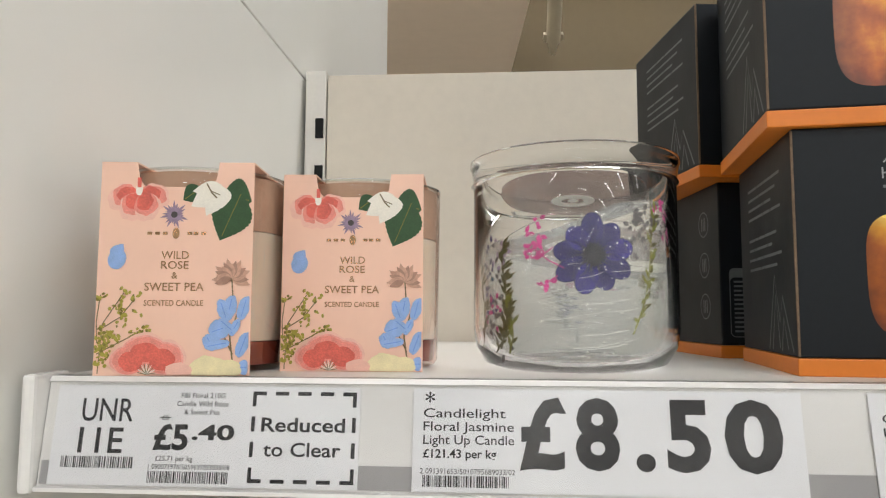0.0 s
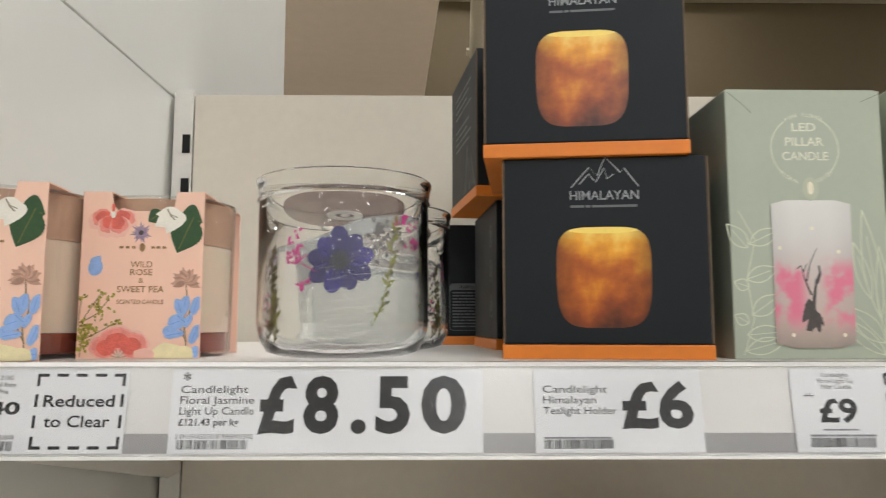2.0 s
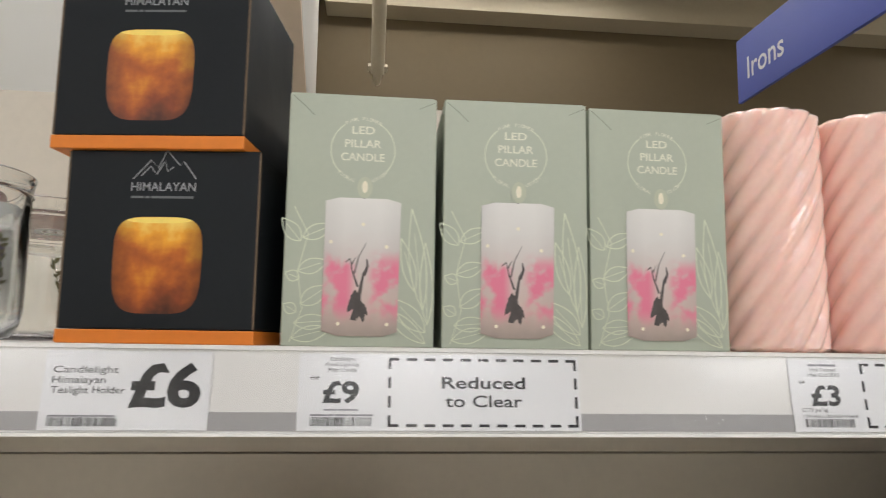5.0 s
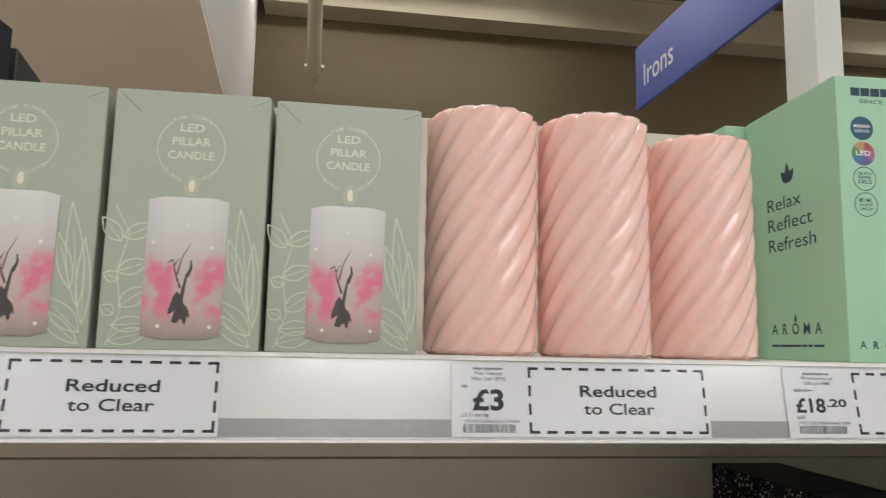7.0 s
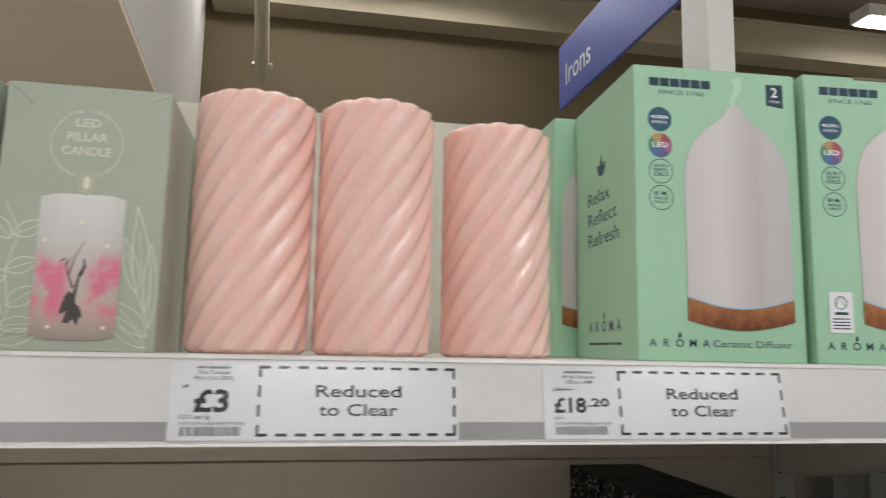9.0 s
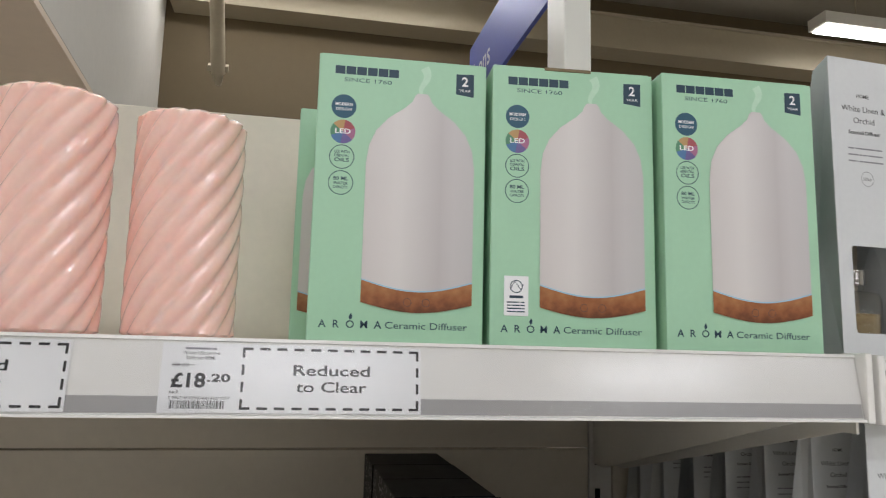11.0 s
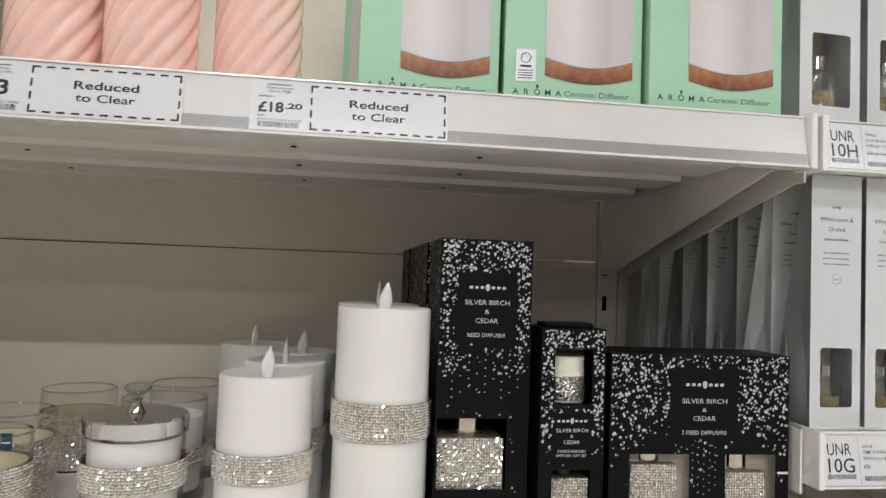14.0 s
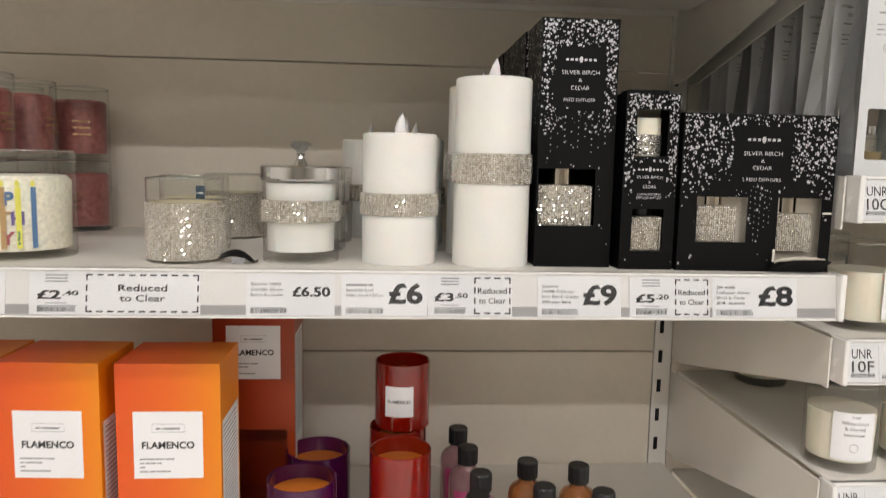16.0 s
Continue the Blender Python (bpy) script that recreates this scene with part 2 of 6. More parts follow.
_ab = _t.nodes.new("ShaderNodeMath")
_ab.operation = "ABSOLUTE"
_t.links.new(_se.outputs[0], _ab.inputs[0])
_mask = _times(_times(_range(_se.outputs[2], -0.034, -0.020), _range(_se.outputs[2], 0.010, -0.002)), _times(_range(_ab.outputs[0], 0.001, 0.009), _range(_no.outputs[0], 0.38, 0.56)))
_mx = _t.nodes.new("ShaderNodeMix")
_mx.data_type = "RGBA"
_b = _t.nodes["Principled BSDF"]
_old = _b.inputs["Base Color"].links[0].from_socket
_t.links.new(_mask, _mx.inputs["Factor"])
_t.links.new(_old, _mx.inputs["A"])
_mx.inputs["B"].default_value = lin("e27f98")
_t.links.new(_mx.outputs["Result"], _b.inputs["Base Color"])
M_TWIG = mat("dark_twig_print", "4c4644", 0.5, vary=0.3, scale=300)
M_HALO = mat("pale_halo_print", "bcc1ab", 0.42, vary=0.03)
M_GLOW = mat("flame_print", "efe8d2", 0.4)
M_MINT = mat("mint_card", "a9d4b4", 0.42, vary=0.025, bump=0.03)
M_NAVY = mat("navy_ink", "1e3d4e", 0.45)
M_TEAL = mat("teal_circle", "28566b", 0.45)
M_DIFF = picture_mat("diffuser_picture", [(0.0, "dcd5d3"), (0.35, "ddd8d6"), (0.68, "c3bdbd"), (0.8, "cdc8c8"), (1.0, "d0cccc")], axis=0, span=0.075, noise_amount=0.04, noise_scale=30, soft_axis=0.036, edge=0.9)
M_WOODPRINT = picture_mat("wood_print", [(0.0, "6d3d22"), (0.5, "9a5f38"), (1.0, "b07a4c")], span=0.02, noise_amount=1.4, noise_scale=130)
M_BLUELINE = mat("pale_blue_print", "9fc6dc", 0.4)
M_PEACH = mat("peach_card", "f6cbb4", 0.42, vary=0.02, bump=0.03)
M_FOIL = mat("rose_gold_foil", "e0b48c", 0.18, metal=0.85, vary=0.15, scale=200)
M_CORAL = mat("coral_petals_print", "de6a5c", 0.45, vary=0.3, scale=140)
M_CORALPALE = mat("pale_coral_petals_print", "f0a79a", 0.45, vary=0.2, scale=140)
M_LEAF = mat("green_leaf_print", "30502e", 0.45, vary=0.25, scale=200)
M_LILY = mat("white_petal_print", "efe9dc", 0.45, vary=0.08, scale=200)
M_SKYBLUE = mat("blue_petal_print", "92b0e0", 0.45, vary=0.15, scale=300)
M_OLIVE = mat("olive_blossom_print", "a89c40", 0.5, vary=0.3, scale=500)
M_STEM = mat("stem_print", "7a6a4a", 0.5, vary=0.2, scale=300)
M_CLOVER = mat("clover_print", "c79c86", 0.5, vary=0.3, scale=500)
M_MAUVE = mat("mauve_petal_print", "9a8398", 0.5, vary=0.3, scale=400)
M_TAUPE = mat("taupe_card", "c9b09a", 0.5)
M_PURPLE = mat("violet_petal", "1d1456", 0.5, vary=0.35, scale=260)
M_PURPLE2 = mat("pale_violet_petal", "2b2170", 0.5, vary=0.3, scale=260)
M_BUBBLE = mat("pale_bubble", "d9d8cc", 0.3)
M_MAGENTA = mat("magenta_blossom", "b0266e", 0.5, vary=0.3, scale=300)
M_SPRIG = mat("olive_sprig", "4a4418", 0.6, vary=0.35, scale=300)
M_BROWNGLASS = glass_mat("rosy_glass", "f7ebe4")
M_PURPLEGLASS = mat("purple_glass", "4c0c42", 0.1, vary=0.1, coat=0.6)
M_REDGLASS = mat("red_glass", "8c1206", 0.08, vary=0.12, scale=40, coat=0.8, sss=0.2)
M_FLAMENCO = picture_mat("orange_gradient_card", [(0.0, "e2501c"), (0.5, "ea6a18"), (1.0, "f0920e")], axis=0, span=0.13, noise_amount=0.2, noise_scale=6)
# darkened copy of the orange card: the upper shelf's shade is in its colour
M_FLAMSHADED = picture_mat("shaded_orange_gradient_card", [(0.0, "962a0e"), (0.6, "a0350e"), (1.0, "aa420e")], axis=0, span=0.13, noise_amount=0.2, noise_scale=6)
M_REDGLITTER = mat("red_glitter_wax", "9e605c", 0.3, vary=0.6, scale=160, bump=0.4, bump_scale=500)
M_LINEN = mat("pale_grey_card", "d3d5d6", 0.55, vary=0.03, each=0.05)
M_OILBODY = mat("bottle_of_pale_oil", "cdb488", 0.12, vary=0.12, scale=60, coat=0.6)
M_OILBODY.node_tree.nodes["Principled BSDF"].inputs["Transmission Weight"].default_value = 0.75
M_INSERT = mat("beige_inner_card", "cfc6b6", 0.6)
M_CONFETTI = mat("speckled_wax", "efe9d6", 0.4, vary=0.3, scale=260, sss=0.2)
M_BLACKCAP = mat("black_cap_plastic", "17181a", 0.35, vary=0.1)
def liquid_mat(name, h):
    """Coloured liquid behind clear plastic."""
    m = mat(name, h, 0.08, vary=0.06, coat=0.6)
    m.node_tree.nodes["Principled BSDF"].inputs["Transmission Weight"].default_value = 0.55
    return m


M_PINKLIQ = liquid_mat("pink_liquid_bottle", "d4a8ae")
M_AMBERLIQ = liquid_mat("amber_liquid_bottle", "c07a44")
M_TUBE = bpy.data.materials.new("lamp_diffuser")
M_TUBE.use_nodes = True
M_TUBE.node_tree.nodes["Principled BSDF"].inputs["Emission Color"].default_value = (1.0, 0.98, 0.95, 1)
M_TUBE.node_tree.nodes["Principled BSDF"].inputs["Emission Strength"].default_value = 14.0
M_FROST = glass_mat("frosted_disc", "d2c8c8", 0.7, 0.1)
M_RIM = glass_mat("glass_rim", "f4f7f5", 3.2, 0.02)
M_THICKGLASS = bpy.data.materials.new("thick_clear_glass")
M_THICKGLASS.use_nodes = True
_b = M_THICKGLASS.node_tree.nodes["Principled BSDF"]
_b.inputs["Base Color"].default_value = (0.99, 1.0, 0.995, 1)
_b.inputs["Transmission Weight"].default_value = 1.0
_b.inputs["Roughness"].default_value = 0.0
_b.inputs["IOR"].default_value = 1.47
M_GEL = bpy.data.materials.new("clear_gel")
M_GEL.use_nodes = True
_t = M_GEL.node_tree
_b = _t.nodes["Principled BSDF"]
_b.inputs["Base Color"].default_value = (0.98, 0.975, 0.925, 1)
_b.inputs["Transmission Weight"].default_value = 0.86
_b.inputs["Roughness"].default_value = 0.02
_b.inputs["IOR"].default_value = 1.10
_c = _t.nodes.new("ShaderNodeTexCoord")
_m = _t.nodes.new("ShaderNodeMapping")
_m.inputs["Scale"].default_value = (0.6, 0.6, 2.6)
_m.inputs["Rotation"].default_value = (0.0, 0.3, 0.0)
_n = node(_t, "ShaderNodeTexNoise", Scale=55.0, Detail=4.0)
_p = node(_t, "ShaderNodeBump", Strength=0.09, Distance=0.003)
_t.links.new(_c.outputs["Object"], _m.inputs["Vector"])
_t.links.new(_m.outputs[0], _n.inputs["Vector"])
_t.links.new(_n.outputs[0], _p.inputs["Height"])
_t.links.new(_p.outputs[0], _b.inputs["Normal"])


# ---- mesh tools ----
def mesh_of(bm, name="mesh", smooth=0.0):
    me = bpy.data.meshes.new(name)
    bm.normal_update()
    bm.to_mesh(me)
    bm.free()
    if smooth:
        me.shade_smooth()
        me.set_sharp_from_angle(angle=radians(smooth))
    return me


def part(name, bm, material, parent=None, label="", m=None, smooth=0.0):
    me = bm if isinstance(bm, bpy.types.Mesh) else mesh_of(bm, name, smooth)
    if material is not None and not me.materials:
        me.materials.append(material)
    ob = new(name, me)
    if parent is not None:
        ob.parent = parent
    if m is not None:
        ob.matrix_basis = m
    return tagged(ob, label)


def thing(name, m, label, category, group="", kind=""):
    ob = new(name)
    ob.empty_display_size = 0.02
    ob.matrix_basis = m
    return tagged(ob, label, category, group, kind)


def box(x0, x1, y0, y1, z0, z1, bevel=0.0, bm=None):
    own = bmesh.new()
    r = bmesh.ops.create_cube(own, size=1.0)
    bmesh.ops.scale(own, vec=(x1 - x0, y1 - y0, z1 - z0), verts=r["verts"])
    bmesh.ops.translate(own, vec=((x0 + x1) / 2, (y0 + y1) / 2, (z0 + z1) / 2), verts=r["verts"])
    if bevel:
        bmesh.ops.bevel(own, geom=own.edges[:], offset=bevel, segments=2, profile=0.6, affect="EDGES")
    if bm is None:
        return own
    tmp = bpy.data.meshes.new("tmp")
    own.to_mesh(tmp)
    own.free()
    bm.from_mesh(tmp)
    bpy.data.meshes.remove(tmp)
    return bm


def lathe(profile, seg=48, cap=True):
    """Turn (radius, height) pairs round z."""
    bm = bmesh.new()
    rings = []
    for r, z in profile:
        if r < 1e-6:
            rings.append([bm.verts.new((0, 0, z))])
        else:
            rings.append([bm.verts.new((r * math.cos(2 * math.pi * i / seg), r * math.sin(2 * math.pi * i / seg), z)) for i in range(seg)])
    for a, b in zip(rings, rings[1:]):
        for i in range(seg):
            j = (i + 1) % seg
            if len(a) == 1 and len(b) == 1:
                continue
            if len(a) == 1:
                bm.faces.new((a[0], b[j], b[i]))
            elif len(b) == 1:
                bm.faces.new((a[i], a[j], b[0]))
            else:
                bm.faces.new((a[i], a[j], b[j], b[i]))
    return bm


def prism(points, y0, y1):
    """An outline in x and z, given thickness along y."""
    bm = bmesh.new()
    a = [bm.verts.new((x, y0, z)) for x, z in points]
    b = [bm.verts.new((x, y1, z)) for x, z in points]
    bm.faces.new(a)
    bm.faces.new(b[::-1])
    n = len(a)
    for i in range(n):
        bm.faces.new((a[i], b[i], b[(i + 1) % n], a[(i + 1) % n]))
    bmesh.ops.recalc_face_normals(bm, faces=bm.faces[:])
    return bm


# ---- print tools: thin ink layers on a face that looks towards -y ----
FONT = {}


def letters(body, bold=0.0):
    key = (body, bold)
    if key not in FONT:
        cu = bpy.data.curves.new("text", "FONT")
        cu.body, cu.size, cu.offset, cu.resolution_u = body, 1.0, bold, 3
        ob = bpy.data.objects.new("text", cu)
        scene.collection.objects.link(ob)
        bpy.context.view_layer.update()
        me = bpy.data.meshes.new_from_object(ob.evaluated_get(bpy.context.evaluated_depsgraph_get()))
        v = np.array([p.co[:2] for p in me.vertices]) if len(me.vertices) else np.zeros((0, 2))
        f = [tuple(p.vertices) for p in me.polygons]
        bpy.data.objects.remove(ob)
        bpy.data.meshes.remove(me)
        bpy.data.curves.remove(cu)
        FONT[key] = (v, f)
    return FONT[key]


class Print:
    def __init__(self):
        self.v, self.f, self.k, self.mats, self.lift = [], [], [], [], 0.00008

    def slot(self, m):
        if m not in self.mats:
            self.mats.append(m)
        return self.mats.index(m)

    def poly(self, pts, m, faces=None):
        n, k = len(self.v), self.slot(m)
        if faces is None:
            area = sum(pts[i][0] * pts[(i + 1) % len(pts)][1] - pts[(i + 1) % len(pts)][0] * pts[i][1] for i in range(len(pts)))
            if area < 0:
                pts = pts[::-1]
            faces = [tuple(range(len(pts)))]
        self.v += [(float(u), -self.lift, float(w)) for u, w in pts]
        for f in faces:
            self.f.append(tuple(n + i for i in f))
            self.k.append(k)
        self.lift += 0.0000025

    def rect(self, u0, v0, u1, v1, m):
        self.poly([(u0, v0), (u1, v0), (u1, v1), (u0, v1)], m)

    def sheet(self, u0, v0, u1, v1, m, n=14):
        """A rectangle cut into strips, to be wrapped round a cylinder."""
        us = [u0 + (u1 - u0) * i / n for i in range(n + 1)]
        self.poly([(u, v0) for u in us] + [(u, v1) for u in us], m, [(i, i + 1, n + 2 + i, n + 1 + i) for i in range(n)])

    def ell(self, u, v, a, b, m, turn=0.0, n=20):
        c, s = math.cos(turn), math.sin(turn)
        self.poly([(u + a * math.cos(t) * c - b * math.sin(t) * s, v + a * math.cos(t) * s + b * math.sin(t) * c) for t in (2 * math.pi * i / n for i in range(n))], m)

    def petal(self, u, v, length, width, turn, m, wave=0.0, n=9):
        """A leaf or petal that starts at (u, v) and points along turn."""
        c, s = math.cos(turn), math.sin(turn)
        side = [(length * i / n, width / 2 * math.sin(math.pi * (i / n) ** 0.8) * (1 + wave * (i % 2))) for i in range(n + 1)]
        pts = side + [(x, -y) for x, y in side[-2:0:-1]]
        self.poly([(u + x * c - y * s, v + x * s + y * c) for x, y in pts], m)

    def stroke(self, pts, w, m, taper=False):
        left, right = [], []
        for i, (u, v) in enumerate(pts):
            a, b = pts[max(0, i - 1)], pts[min(len(pts) - 1, i + 1)]
            d = math.hypot(b[0] - a[0], b[1] - a[1]) or 1
            h = w / 2 * (1 - 0.7 * i / (len(pts) - 1) if taper else 1)
            n = (-(b[1] - a[1]) / d * h, (b[0] - a[0]) / d * h)
            left.append((u + n[0], v + n[1]))
            right.append((u - n[0], v - n[1]))
        k = len(pts)
        self.poly(right + left, m, [(i, i + 1, k + i + 1, k + i) for i in range(k - 1)])

    def ring(self, u, v, r, w, m, gaps=(), n=40, b=None):
        b = b or r
        for i in range(n):
            t0, t1 = 2 * math.pi * i / n, 2 * math.pi * (i + 1) / n
            if any(g0 <= math.degrees(t0) < g1 for g0, g1 in gaps):
                continue
            self.poly([(u + (r - w) * math.cos(t0), v + (b - w) * math.sin(t0)), (u + r * math.cos(t0), v + b * math.sin(t0)),
                       (u + r * math.cos(t1), v + b * math.sin(t1)), (u + (r - w) * math.cos(t1), v + (b - w) * math.sin(t1))], m)
            self.lift -= 0.0000025
        self.lift += 0.0000025

    def text(self, body, u, v, cap, m, width=None, align="L", bold=0.0, turn=0.0, shear=0.0):
        """cap: height of the capitals. width: the words are fitted to it."""
        vv, ff = letters(body, bold)
        if not len(vv):
            return
        vv = vv * (cap / 0.69)
        lo, hi = vv[:, 0].min(), vv[:, 0].max()
        vv = vv - [lo, 0]
        w = hi - lo
        if width:
            vv = vv * [width / w, 1]
            w = width
        if align == "C":
            vv = vv - [w / 2, 0]
        elif align == "R":
            vv = vv - [w, 0]
        if turn:
            c, s = math.cos(turn), math.sin(turn)
            vv = np.stack([vv[:, 0] * c - vv[:, 1] * s, vv[:, 0] * s + vv[:, 1] * c], 1)
        self.poly([(u + a, v + b) for a, b in vv], m, ff)

    def bars(self, u, v, w, h, m, seed=1, words=3, align="L"):
        """Writing too small to read: plain bars of its size."""
        rnd = random.Random(seed)
        cuts = sorted(rnd.uniform(0.15, 0.85) for _ in range(words - 1))
        edges = [0] + cuts + [1]
        u0 = u if align == "L" else u - w / 2
        for a, b in zip(edges, edges[1:]):
            self.rect(u0 + a * w, v, u0 + b * w - h * 0.35, v + h * 0.62, m)

    def barcode(self, u, v, w, h, m, seed=3):
        rnd = random.Random(seed)
        x = u
        while x < u + w:
            b = rnd.choice((0.00022, 0.00035, 0.0006))
            self.poly([(x, v), (min(x + b, u + w), v), (min(x + b, u + w), v + h), (x, v + h)], m)
            self.lift -= 0.0000025
            x += b + rnd.choice((0.0002, 0.0003, 0.0005))
        self.lift += 0.0000025

    def dashed(self, u0, v0, u1, v1, w, m, nu=8, nv=4):
        for (a, b, k, flip) in ((u0, u1, nu, False), (v0, v1, nv, True)):
            step = (b - a) / (k - 0.4)
            for i in range(k):
                p, q = a + i * step, min(a + i * step + step * 0.6, b)
                for e in ((v0, v1 - w) if not flip else (u0, u1 - w)):
                    if flip:
                        self.rect(e, p, e + w, q, m)
                    else:
                        self.rect(p, e, q, e + w, m)

    def stars(self, u0, v0, u1, v1, n, m, seed, size=0.0012, density=None, avoid=()):
        rnd = random.Random(seed)
        made = 0
        while made < n:
            u, v = rnd.uniform(u0, u1), rnd.uniform(v0, v1)
            if density and rnd.random() > density((u - u0) / (u1 - u0), (v - v0) / (v1 - v0)):
                continue
            if any(a <= u <= c and b <= v <= d for a, b, c, d in avoid):
                continue
            s = size * rnd.choice((0.45, 0.6, 0.8, 1.0, 1.3))
            t, k = rnd.uniform(0, 6), rnd.choice((4, 5, 5, 5))
            self.poly([(min(max(u + s * (1 if i % 2 == 0 else 0.45) * math.cos(t + math.pi * i / k), u0), u1),
                        min(max(v + s * (1 if i % 2 == 0 else 0.45) * math.sin(t + math.pi * i / k), v0), v1)) for i in range(2 * k)], m)
            self.lift -= 0.0000025
            made += 1
        self.lift += 0.0000025

    def done(self, name, parent, m=None, label=""):
        me = bpy.data.meshes.new(name)
        me.from_pydata(self.v, [], self.f)
        for x in self.mats:
            me.materials.append(x)
        me.polygons.foreach_set("material_index", self.k)
        return part(name, me, None, parent, label, m)


def rounded(u0, v0, u1, v1, r, n=5):
    pts = []
    for cx, cy, a in ((u1 - r, v0 + r, -90), (u1 - r, v1 - r, 0), (u0 + r, v1 - r, 90), (u0 + r, v0 + r, 180)):
        pts += [(cx + r * math.cos(radians(a + 90 * i / n)), cy + r * math.sin(radians(a + 90 * i / n))) for i in range(n + 1)]
    return pts


# ---- building ----
def struct(name, bm, material, label, category, smooth=0.0):
    return tagged(part(name, bm, material, None, "", None, smooth), label, category, "", "structure")


NORTH, SOUTH = 3.8, -24.0
struct("floor", box(-4.6, 7.6, SOUTH, NORTH, -0.1, 0.0), M_FLOOR, "pale grey vinyl shop floor", "floor")
struct("wall_north", box(-4.6, 7.6, NORTH, NORTH + 0.2, 0.0, 3.7), M_KHAKI, "khaki painted far wall of the shop", "wall")
struct("wall_south", box(-4.6, 7.6, SOUTH - 0.2, SOUTH, 0.0, 3.7), M_WHITEWALL, "plain pale wall at the end of the shop", "wall")
struct("wall_west", box(-4.8, -4.6, SOUTH - 0.2, NORTH + 0.2, 0.0, 3.7), M_WHITEWALL, "plain pale end wall", "wall")
struct("wall_east", box(7.6, 7.8, SOUTH - 0.2, NORTH + 0.2, 0.0, 3.7), M_WHITEWALL, "plain pale end wall", "wall")
struct("ceiling", box(-4.8, 7.8, SOUTH - 0.2, NORTH + 0.2, 3.7, 3.8), M_CEIL, "grey painted ceiling deck", "ceiling")
# the bulkhead's side runs slightly askew to the shelving
bk = new("bulkhead")
tagged(bk, "dropped bulkhead with a beige soffit and white side", "bulkhead", "", "structure")
SOFFIT = 2.293


def slanted(x0a, x0b, x1a, x1b, y0, y1, z0, z1):
    """A block whose two sides run from x..a at y0 to x..b at y1."""
    bm = bmesh.new()
    v = [bm.verts.new(p) for z in (z0, z1) for p in ((x0a, y0, z), (x1a, y0, z), (x1b, y1, z), (x0b, y1, z))]
    for f in ((3, 2, 1, 0), (4, 5, 6, 7), (0, 1, 5, 4), (1, 2, 6, 5), (2, 3, 7, 6), (3, 0, 4, 7)):
        bm.faces.new([v[i] for i in f])
    return bm


part("soffit", slanted(-4.6, -4.6, 0.1145, -0.0475, 1.3, 3.798, SOFFIT, SOFFIT + 0.02), M_BEIGE, bk)
part("side_panel", slanted(0.0905, -0.0715, 0.1155, -0.0465, 1.3, 3.798, SOFFIT + 0.021, 3.698), M_WHITEWALL, bk)
part("front_panel", box(-4.6, 0.09, 1.3, 1.325, SOFFIT + 0.021, 3.698), M_WHITEWALL, bk)
bmb = box(0.0, 7.6, 3.62, 3.635, 3.305, 3.50)
box(0.0, 7.6, 3.635, 3.795, 3.305, 3.32, bm=bmb)
box(0.0, 7.6, 3.60, 3.635, 3.50, 3.515, bm=bmb)
struct("trim", bmb, M_CREAMBEAM, "cream painted steel roof beam along the wall", "beam")

pp = thing("roof_prop", pose(0.292, 3.53, 2.82, 40), "cream painted tubular prop slanting down from the roof", "pipe", "", "structure")
part("tube", lathe([(0, 0.06), (0.036, 0.06), (0.036, 1.12), (0, 1.12)], 24), M_CREAMBEAM, pp, smooth=40)
part("pointed_end", lathe([(0, -0.01), (0.014, 0.0), (0.033, 0.085), (0, 0.085)], 24), M_CREAMBEAM, pp, smooth=40)
part("fixing_plate", box(-0.05, 0.05, -0.012, 0.03, 0.07, 0.10, 0.002), M_CREAMBEAM, pp)


def luminaire(lx, ly):
    t = thing("ceiling_light", pose(lx, ly, 3.42), "white linear ceiling light, switched on", "ceiling light", "rows of ceiling lights")
    part("housing", box(-0.87, 0.87, -0.075, 0.075, 0.0, 0.07, 0.004), M_WHITEWALL, t)
    part("diffuser", box(-0.85, 0.85, -0.06, 0.06, -0.012, -0.001, 0.003), M_TUBE, t)
    for sx in (-0.6, 0.6):
        part("hanger", lathe([(0, 0.07), (0.004, 0.07), (0.004, 0.28), (0, 0.28)], 8), M_CREAMBEAM, t, m=pose(sx, 0, 0))
    return t


first_light = luminaire(LAMP_X[0], LAMP_ROWS[0][0])
for ly in [row[0] for row in LAMP_ROWS] + [-8.6 - 2.4 * i for i in range(7)]:
    for lx in LAMP_X:
        if (lx, ly) != (LAMP_X[0], LAMP_ROWS[0][0]) and not (lx < 0 and ly > 1.3):
            copy_thing(first_light, pose(lx, ly, 3.42))

sg = thing("aisle_sign", pose(1.125, 0.86, 2.045), "blue hanging aisle sign with white lettering on a white post", "sign")
part("panel", box(-0.004, 0.004, 0.005, 0.57, 0.0, 0.15, 0.001), M_SIGN, sg, "blue sign board")
part("post", box(-0.012, 0.03, -0.07, 0.004, -2.045, 0.75, 0.003), M_WHITEPANEL, sg, "white painted steel post")
p = Print()
p.text("Irons", 0.045, 0.045, 0.05, M_WHITEINK, bold=0.01)
p.done("lettering", sg, pose(-0.0045, 0.57, 0, 0, 0, -90))

# ---- shelving ----
BAY_L, BAY_R, BACK = -0.184, 1.117, 0.652
STRIP = 0.2585


